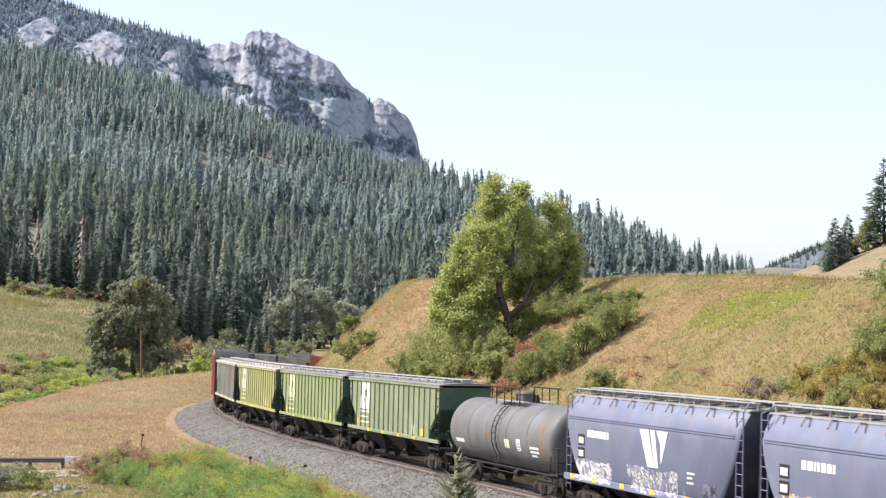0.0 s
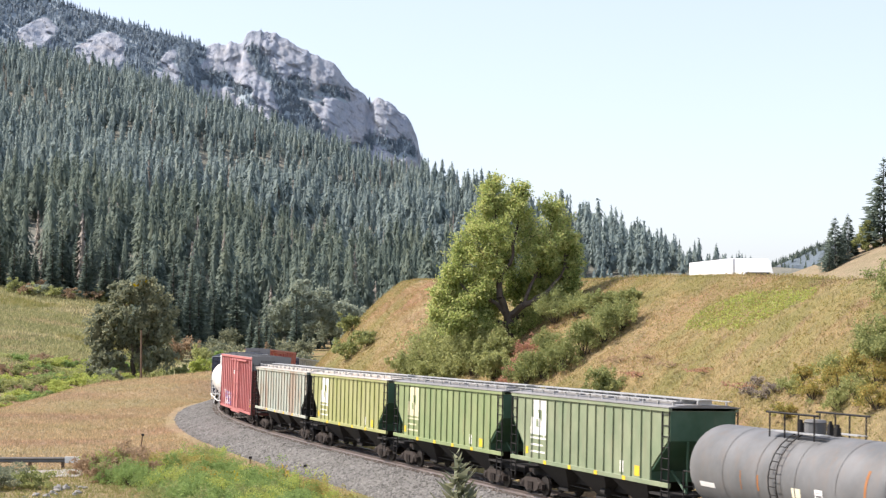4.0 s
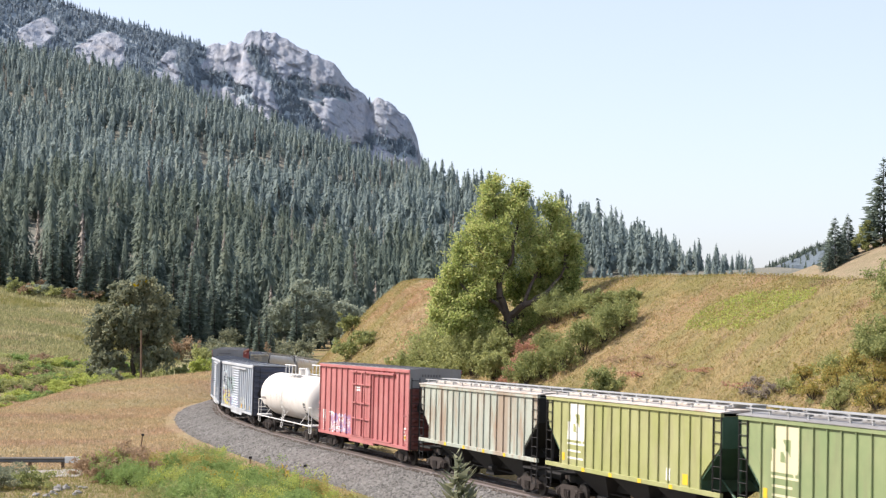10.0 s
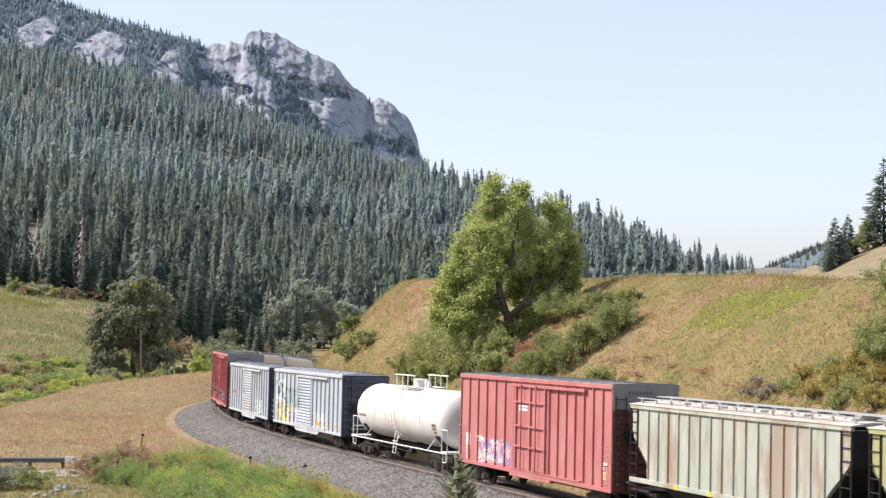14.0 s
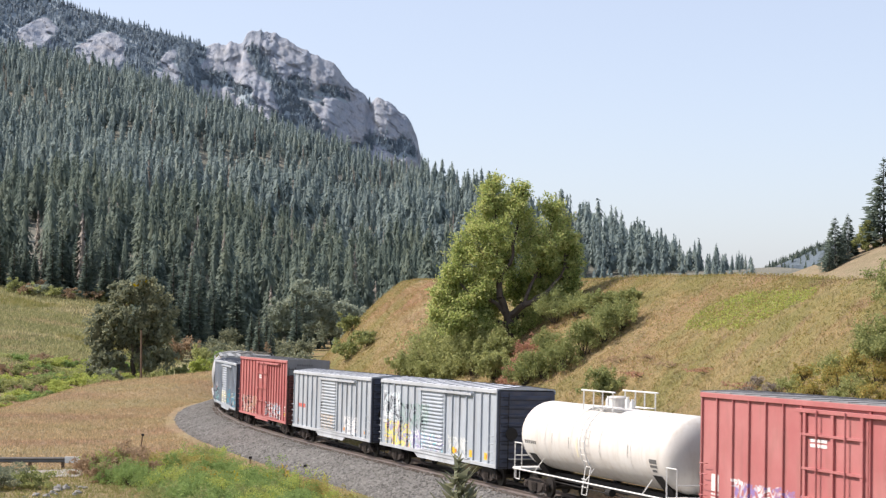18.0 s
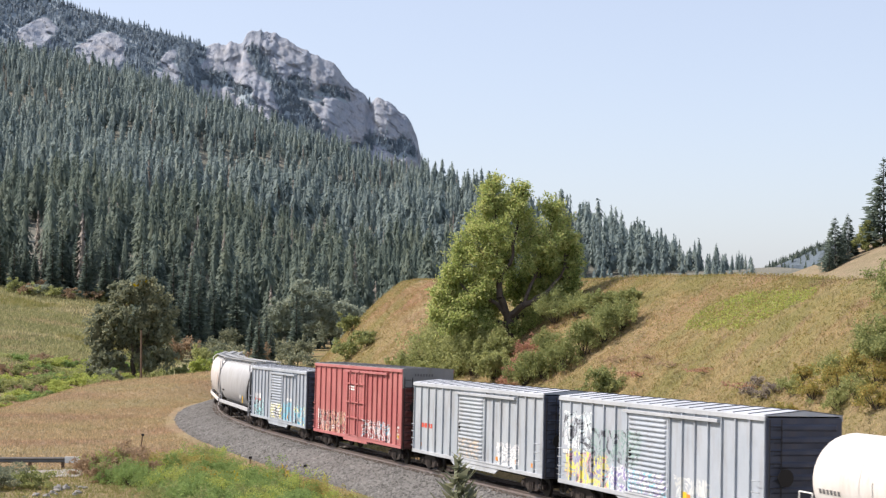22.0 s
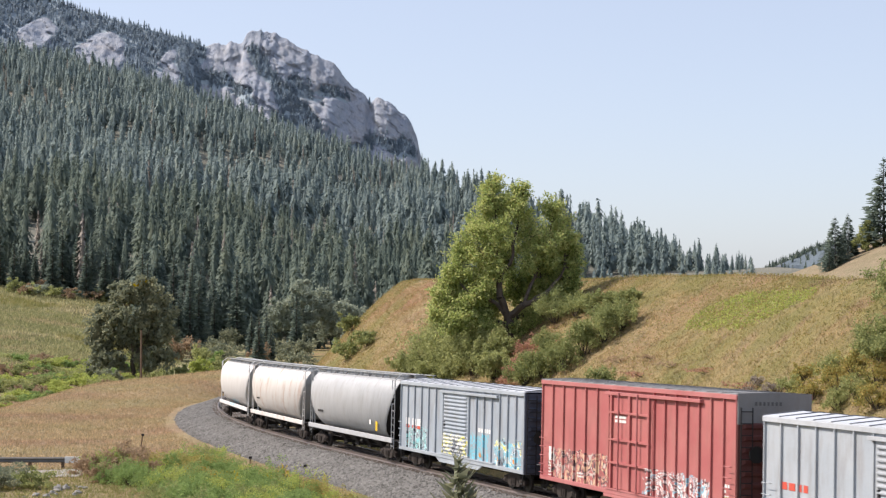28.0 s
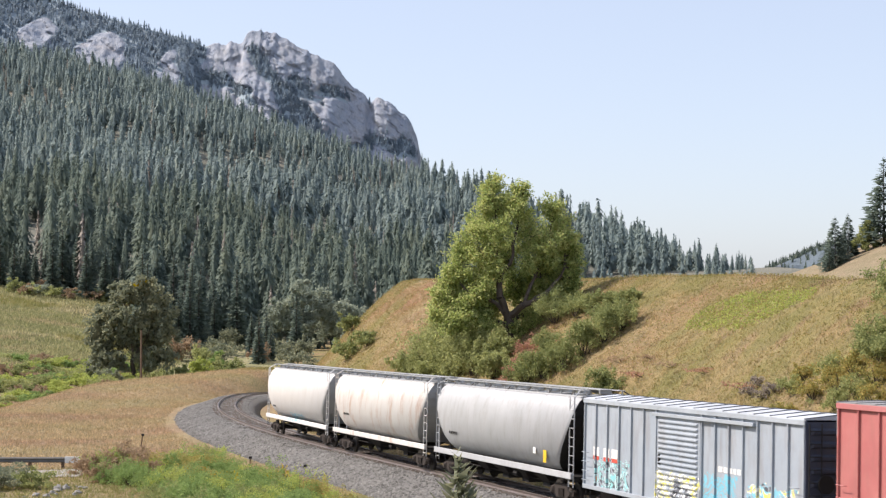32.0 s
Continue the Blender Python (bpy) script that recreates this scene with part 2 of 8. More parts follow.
def paint(name, col, dirt=(0.16, 0.12, 0.09), amount=0.5, rust=None, rust_at=0.62, rough=0.55, stretch=(0.35, 0.35, 0.06), fade=None, tags=(), blocks=(), block_col=(0.72, 0.72, 0.68), panels=None):
    """Weathered paint on a moving thing: faded patches, streaks that run down, rust."""
    m, n, l, b = material(name)
    co = n.new("ShaderNodeTexCoord").outputs["Object"]
    mp = n.new("ShaderNodeMapping")
    mp.inputs["Scale"].default_value = (stretch[0] * 8, stretch[1] * 8, stretch[2] * 8)
    l.new(co, mp.inputs["Vector"])
    broad = noise_node(n, l, co, 0.6, 4)
    streak = noise_node(n, l, mp.outputs[0], 1.0, 6, 0.65)
    fine = noise_node(n, l, co, 14, 4)
    fade = fade or tuple(min(1, c * 1.25 + 0.03) for c in col)
    c = mix(n, l, ramp(n, l, broad, [(0.35, (0, 0, 0)), (0.7, (1, 1, 1))]), col, fade)
    c = mix(n, l, ramp(n, l, streak, [(0.5, (0, 0, 0)), (0.78, (amount,) * 3)]), c, dirt)
    c = mix(n, l, ramp(n, l, fine, [(0.5, (0, 0, 0)), (0.8, (0.25 * amount,) * 3)]), c, dirt)
    if rust:
        blotch = noise_node(n, l, mp.outputs[0], 0.55, 8, 0.7)
        c = mix(n, l, ramp(n, l, blotch, [(rust_at - 0.08, (0, 0, 0)), (rust_at + 0.06, (0.8,) * 3)]), c, rust)
    if panels:
        # whole sheets that rusted sooner than their neighbours
        pm = n.new("ShaderNodeMapping")
        pm.inputs["Location"].default_value, pm.inputs["Scale"].default_value = (3.4, 0, 0), (0.55, 0.0, 0.03)
        l.new(co, pm.inputs["Vector"])
        sheet = noise_node(n, l, pm.outputs[0], 1.0, 2, 0.5)
        c = mix(n, l, ramp(n, l, sheet, [(0.52, (0, 0, 0)), (0.60, (0.75,) * 3)]), c, mix(n, l, streak, panels[0], panels[1]))
    if blocks:
        sep = n.new("ShaderNodeSeparateXYZ")
        l.new(co, sep.inputs[0])
        near, total = calc(n, l, "GREATER_THAN", sep.outputs[1], 0.5), 0.0
        for x0, x1, z0, z1, slant in blocks:
            zz = calc(n, l, "ADD", sep.outputs[2], calc(n, l, "MULTIPLY", calc(n, l, "SUBTRACT", sep.outputs[0], (x0 + x1) / 2), slant))
            ix = calc(n, l, "LESS_THAN", calc(n, l, "ABSOLUTE", calc(n, l, "SUBTRACT", sep.outputs[0], (x0 + x1) / 2), 0), abs(x1 - x0) / 2)
            iz = calc(n, l, "LESS_THAN", calc(n, l, "ABSOLUTE", calc(n, l, "SUBTRACT", zz, (z0 + z1) / 2), 0), (z1 - z0) / 2)
            total = calc(n, l, "MAXIMUM", calc(n, l, "MULTIPLY", ix, iz), total)
        c = mix(n, l, calc(n, l, "MULTIPLY", calc(n, l, "MULTIPLY", total, near), 0.88), c, block_col)
    for x0, x1, z0, z1, colours, seed in tags:
        c = spray(n, l, co, c, x0, x1, z0, z1, colours, seed)
    l.new(c, b.inputs["Base Color"])
    b.inputs["Roughness"].default_value = rough
    b.inputs["Specular IOR Level"].default_value = 0.3
    bump(n, l, b, fine, 0.12, 0.01)
    return m


def plain(name, col, rough=0.7, var=0.25, scale=6.0, metal=0.0, strength=0.2, dist=0.02, space="Object"):
    m, n, l, b = material(name)
    co = n.new("ShaderNodeTexCoord").outputs["Object"]
    f1, f2 = noise_node(n, l, co, scale, 5), noise_node(n, l, co, scale * 7, 4)
    c = mix(n, l, f1, tuple(x * (1 - var) for x in col), tuple(min(1, x * (1 + var)) for x in col))
    c = mix(n, l, ramp(n, l, f2, [(0.4, (0, 0, 0)), (0.75, (var,) * 3)]), c, tuple(x * 0.5 for x in col))
    l.new(c, b.inputs["Base Color"])
    b.inputs["Roughness"].default_value, b.inputs["Metallic"].default_value = rough, metal
    b.inputs["Specular IOR Level"].default_value = 0.3
    bump(n, l, b, f2, strength, dist)
    return m


def leafy(name, stops, scale=0.35, trans=0.35, rough=0.6, gain=1.0, speck=0.5):
    """Foliage: a colour for each leaf or clump, broad drifts over the crown, light through the leaf."""
    m, n, l, b = material(name)
    geo = n.new("ShaderNodeNewGeometry")
    co = n.new("ShaderNodeTexCoord").outputs["Object"]
    drift = noise_node(n, l, co, scale, 3)
    ma = n.new("ShaderNodeMath")
    ma.operation = "MULTIPLY_ADD"
    l.new(geo.outputs["Random Per Island"], ma.inputs[0])
    ma.inputs[1].default_value = speck
    sub = n.new("ShaderNodeMath")
    sub.operation = "MULTIPLY_ADD"
    l.new(drift, sub.inputs[0])
    sub.inputs[1].default_value, sub.inputs[2].default_value = 1.3 + 1.6 * (0.5 - speck), -0.4 - 0.55 * (0.5 - speck)
    l.new(sub.outputs[0], ma.inputs[2])
    stops = [tuple(min(0.6, v * gain) for v in c) for c in stops]
    k = len(stops) - 1
    c = ramp(n, l, ma.outputs[0], [(i / k, s) for i, s in enumerate(stops)])
    l.new(c, b.inputs["Base Color"])
    b.inputs["Roughness"].default_value = rough
    b.inputs["Specular IOR Level"].default_value = 0.1
    if trans:
        tr = n.new("ShaderNodeBsdfTranslucent")
        l.new(c, tr.inputs["Color"])
        ms = n.new("ShaderNodeMixShader")
        ms.inputs[0].default_value = trans
        l.new(b.outputs[0], ms.inputs[1])
        l.new(tr.outputs[0], ms.inputs[2])
        l.new(ms.outputs[0], n["Material Output"].inputs["Surface"])
    return m


def grass_colour(n, l, co):
    """Broad drifts of straw, rose-brown and olive shared by the ground and the grass that grows on it."""
    a, g, f = noise_node(n, l, co, 0.075, 4, 0.55), noise_node(n, l, co, 0.17, 6, 0.65), noise_node(n, l, co, 0.9, 5, 0.7)
    c = ramp(n, l, a, [(0.38, (0.24, 0.225, 0.085)), (0.47, (0.34, 0.265, 0.125)), (0.57, (0.35, 0.25, 0.135)), (0.68, (0.33, 0.19, 0.12))])
    c = mix(n, l, ramp(n, l, g, [(0.49, (0, 0, 0)), (0.61, (0.75,) * 3)]), c, (0.205, 0.20, 0.07))
    c = mix(n, l, ramp(n, l, g, [(0.38, (0.8,) * 3), (0.48, (0, 0, 0))]), c, (0.37, 0.29, 0.165))
    c = mix(n, l, ramp(n, l, noise_node(n, l, co, 0.35, 4, 0.6), [(0.56, (0, 0, 0)), (0.68, (0.55,) * 3)]), c, (0.27, 0.155, 0.11))
    # straw on the railway's inner bank, rose-grey on the bank above the highway
    sep = n.new("ShaderNodeSeparateXYZ")
    l.new(co, sep.inputs[0])
    inner = calc(n, l, "MINIMUM", calc(n, l, "MAXIMUM", calc(n, l, "DIVIDE", calc(n, l, "SUBTRACT", -9.0, sep.outputs[0]), 12.0), 0.0), 0.8)
    inner = calc(n, l, "MULTIPLY", inner, calc(n, l, "LESS_THAN", sep.outputs[1], 240.0))
    c = mix(n, l, inner, c, ramp(n, l, a, [(0.35, (0.40, 0.33, 0.20)), (0.5, (0.425, 0.32, 0.205)), (0.65, (0.385, 0.27, 0.185))]))
    # pale olive hay across the stream
    mp = n.new("ShaderNodeMapping")
    mp.inputs["Scale"].default_value = (0.35, 1.3, 1.0)
    l.new(co, mp.inputs["Vector"])
    strips = noise_node(n, l, mp.outputs[0], 0.09, 5, 0.6)
    hay = calc(n, l, "MULTIPLY", calc(n, l, "GREATER_THAN", sep.outputs[1], 240.0), calc(n, l, "LESS_THAN", sep.outputs[0], -30.0))
    c = mix(n, l, calc(n, l, "MULTIPLY", hay, 0.8), c, ramp(n, l, strips, [(0.36, (0.42, 0.385, 0.25)), (0.47, (0.31, 0.32, 0.17)), (0.56, (0.27, 0.285, 0.15)), (0.66, (0.40, 0.35, 0.22))]))
    upper = calc(n, l, "MINIMUM", calc(n, l, "MAXIMUM", calc(n, l, "DIVIDE", calc(n, l, "SUBTRACT", sep.outputs[0], 40.0), 8.0), 0.0), 0.7)
    c = mix(n, l, upper, c, (0.31, 0.25, 0.195))
    return mix(n, l, ramp(n, l, f, [(0.45, (0, 0, 0)), (0.75, (0.7,) * 3)]), c, (0.15, 0.14, 0.075))


def ground_material():
    """Dry grass ground with grain of its own."""
    m, n, l, b = material("dry_grass_ground")
    co = n.new("ShaderNodeTexCoord").outputs["Object"]
    c = grass_colour(n, l, co)
    # needle litter and brown scree under the forest
    sep = n.new("ShaderNodeSeparateXYZ")
    l.new(co, sep.inputs[0])
    wood = calc(n, l, "MINIMUM", calc(n, l, "MAXIMUM", calc(n, l, "DIVIDE", calc(n, l, "SUBTRACT", sep.outputs[1], 395.0), 40.0), 0.0), 1.0)
    f, h = noise_node(n, l, co, 3.0, 6, 0.75), noise_node(n, l, co, 14.0, 4, 0.7)
    c = mix(n, l, ramp(n, l, f, [(0.42, (0, 0, 0)), (0.7, (0.55,) * 3)]), c, (0.10, 0.09, 0.045))
    c = mix(n, l, ramp(n, l, h, [(0.45, (0, 0, 0)), (0.7, (0.45,) * 3)]), c, (0.33, 0.26, 0.15))
    c = mix(n, l, wood, c, ramp(n, l, noise_node(n, l, co, 0.03, 6, 0.7), [(0.4, (0.14, 0.15, 0.13)), (0.65, (0.25, 0.235, 0.19))]))
    l.new(c, b.inputs["Base Color"])
    b.inputs["Roughness"].default_value = 0.95
    b.inputs["Specular IOR Level"].default_value = 0.1
    bump(n, l, b, mix(n, l, 0.5, f, h), 0.9, 0.3)
    return m


def grass_material():
    m, n, l, b = material("grass_blades")
    co = n.new("ShaderNodeTexCoord").outputs["Object"]
    geo = n.new("ShaderNodeNewGeometry")
    c = grass_colour(n, l, co)
    c = mix(n, l, 1.0, c, ramp(n, l, geo.outputs["Random Per Island"], [(0.0, (0.65, 0.72, 0.65)), (0.5, (1.2, 1.2, 1.15)), (1.0, (1.8, 1.7, 1.65))]), "MULTIPLY")
    l.new(c, b.inputs["Base Color"])
    b.inputs["Roughness"].default_value = 0.85
    b.inputs["Specular IOR Level"].default_value = 0.15
    tr = n.new("ShaderNodeBsdfTranslucent")
    l.new(c, tr.inputs["Color"])
    ms = n.new("ShaderNodeMixShader")
    ms.inputs[0].default_value = 0.4
    l.new(b.outputs[0], ms.inputs[1])
    l.new(tr.outputs[0], ms.inputs[2])
    l.new(ms.outputs[0], n["Material Output"].inputs["Surface"])
    return m


def rock_material():
    """Fractured rock: bands, upright cracks, paler faces; air haze is put into its blue-grey."""
    m, n, l, b = material("grey_rock")
    co = n.new("ShaderNodeTexCoord").outputs["Object"]
    mp = n.new("ShaderNodeMapping")
    mp.inputs["Scale"].default_value = (0.04, 0.04, 0.016)
    l.new(co, mp.inputs["Vector"])
    a, f = noise_node(n, l, mp.outputs[0], 1.0, 9, 0.75), noise_node(n, l, co, 0.06, 9, 0.78)
    g = noise_node(n, l, mp.outputs[0], 3.2, 8, 0.8)
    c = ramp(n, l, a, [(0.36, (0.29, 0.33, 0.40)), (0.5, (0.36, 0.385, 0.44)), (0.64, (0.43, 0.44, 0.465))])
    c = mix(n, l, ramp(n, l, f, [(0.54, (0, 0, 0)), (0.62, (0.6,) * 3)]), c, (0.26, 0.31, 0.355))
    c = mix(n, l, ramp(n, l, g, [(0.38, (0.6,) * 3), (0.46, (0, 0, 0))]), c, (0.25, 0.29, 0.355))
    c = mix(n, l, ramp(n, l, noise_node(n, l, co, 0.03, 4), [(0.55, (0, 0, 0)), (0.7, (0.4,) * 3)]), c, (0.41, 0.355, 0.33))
    l.new(c, b.inputs["Base Color"])
    b.inputs["Roughness"].default_value = 0.95
    b.inputs["Specular IOR Level"].default_value = 0.1
    bump(n, l, b, mix(n, l, 0.5, mix(n, l, 0.5, a, f), g), 0.9, 6.0)
    return m


M_GROUND = ground_material()
M_ROCK = rock_material()
# scree tone blued and lightened to hold the mountain's haze
M_SCREE = plain("hazed_wooded_scree", (0.31, 0.37, 0.41), 0.95, 0.2, 0.05, 0, 0.6, 2.0)
M_FARSLOPE = plain("far_wooded_slope", (0.11, 0.14, 0.165), 0.95, 0.25, 0.04, 0, 0.6, 3.0)
M_FARROCK = plain("far_grey_rock", (0.17, 0.19, 0.215), 0.95, 0.3, 0.05, 0, 0.8, 3.0)
M_BALLAST = plain("ballast_stone", (0.185, 0.18, 0.17), 0.95, 0.4, 3.0, 0, 0.9, 0.08)
M_STEEL = plain("rail_steel", (0.22, 0.18, 0.16), 0.4, 0.3, 3, 0.7)
M_TIE = plain("tie_wood", (0.10, 0.075, 0.06), 0.9, 0.3, 4)
M_ASPHALT = plain("asphalt", (0.07, 0.07, 0.07), 0.9, 0.2, 2)
# needle colours lightened and blued: distance haze is put into them
M_CONIFER = leafy("hazed_conifer_needles", [(0.105, 0.145, 0.125), (0.155, 0.20, 0.17), (0.205, 0.245, 0.19), (0.26, 0.28, 0.205)], trans=0.45, scale=0.13, speck=0.08)
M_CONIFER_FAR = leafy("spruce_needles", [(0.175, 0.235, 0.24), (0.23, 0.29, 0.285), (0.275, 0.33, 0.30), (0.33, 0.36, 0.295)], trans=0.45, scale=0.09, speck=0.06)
# high trees: the peak's haze is painted in as pale blue
M_CONIFER_PEAK = leafy("hazed_high_spruce_needles", [(0.28, 0.355, 0.425), (0.325, 0.395, 0.455), (0.37, 0.425, 0.455)], trans=0.45, scale=0.05, speck=0.06)
M_DEADFIR = leafy("dead_conifer_twigs", [(0.19, 0.175, 0.16), (0.26, 0.235, 0.205), (0.31, 0.275, 0.23)], trans=0.1, scale=0.1, speck=0.2)
M_BARK = plain("bark", (0.10, 0.08, 0.065), 0.95, 0.35, 3, 0, 0.6, 0.05)
M_BLACK = plain("black_underframe", (0.022, 0.021, 0.021), 0.75, 0.3, 5)
M_WHEEL = plain("wheel_steel", (0.05, 0.045, 0.042), 0.55, 0.3, 5, 0.5)
M_COTTONWOOD = leafy("cottonwood_leaves", [(0.16, 0.215, 0.085), (0.31, 0.385, 0.135), (0.47, 0.52, 0.185), (0.60, 0.585, 0.26)], trans=0.5, scale=0.35, speck=0.8)
M_OAK = leafy("dark_broad_leaves", [(0.152, 0.171, 0.127), (0.222, 0.245, 0.166), (0.29, 0.301, 0.194), (0.374, 0.359, 0.215)], trans=0.4, scale=0.2)
M_SILVER = leafy("silvery_willow_leaves", [(0.205, 0.246, 0.2), (0.287, 0.328, 0.257), (0.369, 0.41, 0.322), (0.437, 0.464, 0.343)], trans=0.4, scale=0.2)
M_WILLOW = leafy("pale_willow_leaves", [(0.22, 0.245, 0.10), (0.31, 0.335, 0.14), (0.40, 0.42, 0.18), (0.48, 0.475, 0.205)], trans=0.45, scale=0.5)
M_SHRUB = leafy("green_shrub_leaves", [(0.17, 0.205, 0.09), (0.25, 0.285, 0.115), (0.335, 0.355, 0.145), (0.44, 0.42, 0.17)], trans=0.4, scale=0.6)
M_WEED = leafy("bright_weed_leaves", [(0.15, 0.22, 0.08), (0.215, 0.31, 0.105), (0.295, 0.39, 0.135), (0.41, 0.46, 0.165)], trans=0.45, scale=0.5)
M_FLOWER = leafy("yellow_flowers", [(0.45, 0.33, 0.01), (0.55, 0.42, 0.02)], trans=0.2)
M_RUSTY = leafy("rusty_brown_shrub", [(0.19, 0.135, 0.085), (0.25, 0.18, 0.115), (0.31, 0.23, 0.15)], trans=0.35, gain=1.5)
M_RED = leafy("red_sumac_leaves", [(0.26, 0.14, 0.10), (0.33, 0.18, 0.125), (0.35, 0.25, 0.15)], trans=0.3, gain=1.4)
M_AUTUMN = leafy("yellow_orange_leaves", [(0.20, 0.215, 0.085), (0.28, 0.27, 0.09), (0.37, 0.275, 0.09), (0.30, 0.26, 0.095)], trans=0.4, scale=0.6, gain=1.25)
M_GRASS = grass_material()
M_PATCH = leafy("fresh_weed_leaves", [(0.25, 0.30, 0.08), (0.35, 0.41, 0.11), (0.45, 0.49, 0.14), (0.55, 0.55, 0.17)], trans=0.45, scale=0.5)
M_SLOPEWEED = leafy("mixed_slope_weeds", [(0.18, 0.195, 0.06), (0.25, 0.235, 0.08), (0.31, 0.245, 0.095), (0.32, 0.19, 0.105)], trans=0.35, scale=0.12, gain=1.15)
M_DEAD = leafy("grey_dead_brush_twigs", [(0.20, 0.17, 0.14), (0.27, 0.23, 0.19), (0.33, 0.28, 0.24)], trans=0.1)
M_ORANGE = plain("orange_stencil_paint", (0.60, 0.24, 0.05), 0.6, 0.15, 4)
M_GRASS_GREEN = leafy("green_grass_blades", [(0.16, 0.17, 0.06), (0.215, 0.215, 0.08), (0.28, 0.255, 0.105), (0.34, 0.285, 0.14)], trans=0.4, scale=0.15, rough=0.8, gain=1.15)
LEMON = (0.75, 0.68, 0.09)
WHITE, YELLOW, SKYBLUE, PURPLE, DARK, PINK, ORANGE = (0.75, 0.75, 0.74), (0.75, 0.55, 0.06), (0.18, 0.50, 0.62), (0.22, 0.18, 0.42), (0.05, 0.05, 0.06), (0.55, 0.25, 0.30), (0.65, 0.28, 0.07)
M_MARK = plain("white_stencil_paint", (0.72, 0.72, 0.70), 0.6, 0.15, 4)
M_CREAM = plain("cream_stencil_paint", (0.70, 0.66, 0.50), 0.6, 0.15, 4)
M_YELLOW = plain("yellow_stripe_paint", (0.70, 0.45, 0.03), 0.6, 0.15, 4)
M_RUSTMARK = plain("rust_orange_mark", (0.30, 0.13, 0.05), 0.8, 0.3, 4)
M_REDMARK = plain("red_stencil_paint", (0.55, 0.09, 0.06), 0.6, 0.15, 4)
M_GALV = plain("galvanised_steel", (0.42, 0.43, 0.43), 0.5, 0.25, 3, 0.35)
M_ROOFGREY = paint("grey_roof_paint", (0.20, 0.20, 0.20), amount=0.5)
M_ROOFPALE = paint("pale_dusty_roof_paint", (0.44, 0.41, 0.37), amount=0.5, rust=(0.42, 0.27, 0.2), rust_at=0.6, stretch=(0.2, 0.2, 0.2))
M_ROOFBLUE = paint("pale_blue_roof", (0.42, 0.45, 0.49), amount=0.4, stretch=(0.3, 0.3, 0.3))
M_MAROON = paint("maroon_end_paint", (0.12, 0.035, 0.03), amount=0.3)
# navy of the ends, much darker than the sides
M_NAVY = paint("navy_end", (0.045, 0.055, 0.085), amount=0.3)
M_CARRED = paint("faded_red_paint", (0.385, 0.13, 0.13), fade=(0.445, 0.185, 0.18), amount=0.35, tags=((5.8, 1.6, 1.0, 2.1, [PURPLE, (0.5, 0.48, 0.55), WHITE], 3),))
M_CARRED2 = paint("faded_red_paint_sprayed", (0.37, 0.11, 0.11), fade=(0.43, 0.16, 0.15), amount=0.4, tags=((7.2, 1.6, 0.85, 2.2, [(0.6, 0.45, 0.3), DARK, (0.55, 0.5, 0.45)], 5), (-1.2, -6.2, 0.85, 2.0, [WHITE, DARK, WHITE, SKYBLUE], 8)))
M_REDPOST = paint("faded_red_post", (0.39, 0.13, 0.13), fade=(0.44, 0.18, 0.175), amount=0.3)
M_CARBLUE1 = paint("pale_blue_grey_paint_sprayed", (0.335, 0.38, 0.43), fade=(0.395, 0.435, 0.48), amount=0.4, tags=((7.7, 4.8, 2.2, 3.7, [WHITE, (0.6, 0.7, 0.72), DARK], 11), (7.2, 3.4, 0.85, 2.2, [PURPLE, LEMON, LEMON, PINK, DARK], 12), (5.0, 0.6, 1.9, 3.2, [DARK, (0.2, 0.3, 0.28), (0.3, 0.4, 0.38)], 13), (3.4, -1.4, 0.85, 1.9, [SKYBLUE, WHITE, PURPLE, WHITE, SKYBLUE], 14), (-1.8, -4.4, 0.85, 1.9, [(0.6, 0.62, 0.6), (0.5, 0.52, 0.5)], 15)))
M_CARBLUE2 = paint("blue_grey_paint", (0.33, 0.37, 0.41), fade=(0.39, 0.425, 0.455), amount=0.5, tags=((-2.8, -5.2, 0.9, 2.0, [WHITE, WHITE, (0.66, 0.66, 0.66)], 21), (1.8, -1.0, 1.0, 1.9, [(0.25, 0.25, 0.25), (0.5, 0.4, 0.3)], 22)))
M_CARBLUE3 = paint("slate_blue_grey_paint_sprayed", (0.29, 0.335, 0.385), fade=(0.345, 0.385, 0.43), amount=0.5, tags=((7.0, 3.9, 0.85, 2.1, [(0.2, 0.55, 0.58), (0.45, 0.68, 0.68), DARK, (0.25, 0.6, 0.6)], 31), (1.8, -1.5, 0.85, 2.0, [WHITE, LEMON, WHITE, DARK], 32), (-1.6, -3.8, 0.85, 2.2, [(0.12, 0.48, 0.6), (0.16, 0.5, 0.62)], 33), (-4.2, -7.5, 0.85, 2.1, [LEMON, WHITE, SKYBLUE, SKYBLUE, DARK], 34)))
M_BLUEPOST = paint("blue_grey_post", (0.355, 0.38, 0.405), amount=0.3)
M_SLATEPOST = paint("slate_post", (0.29, 0.325, 0.36), amount=0.3)
BLOCKS = tuple((5.18 - 1.5 * (5.16 - a), 5.18 - 1.5 * (5.16 - b), c, d, e) for a, b, c, d, e in ((4.98, 4.06, 3.58, 3.98, 0.0), (4.38, 4.02, 2.66, 3.86, 0.0), (5.16, 4.1, 2.56, 2.88, 0.0), (5.12, 4.78, 2.6, 3.25, -0.2), (4.96, 4.68, 3.2, 3.92, 0.0), (4.92, 4.2, 3.0, 3.34, -1.1), (5.15, 4.0, 2.38, 2.46, 0.0), (5.1, 4.3, 2.1, 2.18, 0.0), (5.1, 4.15, 1.82, 1.9, 0.0)))
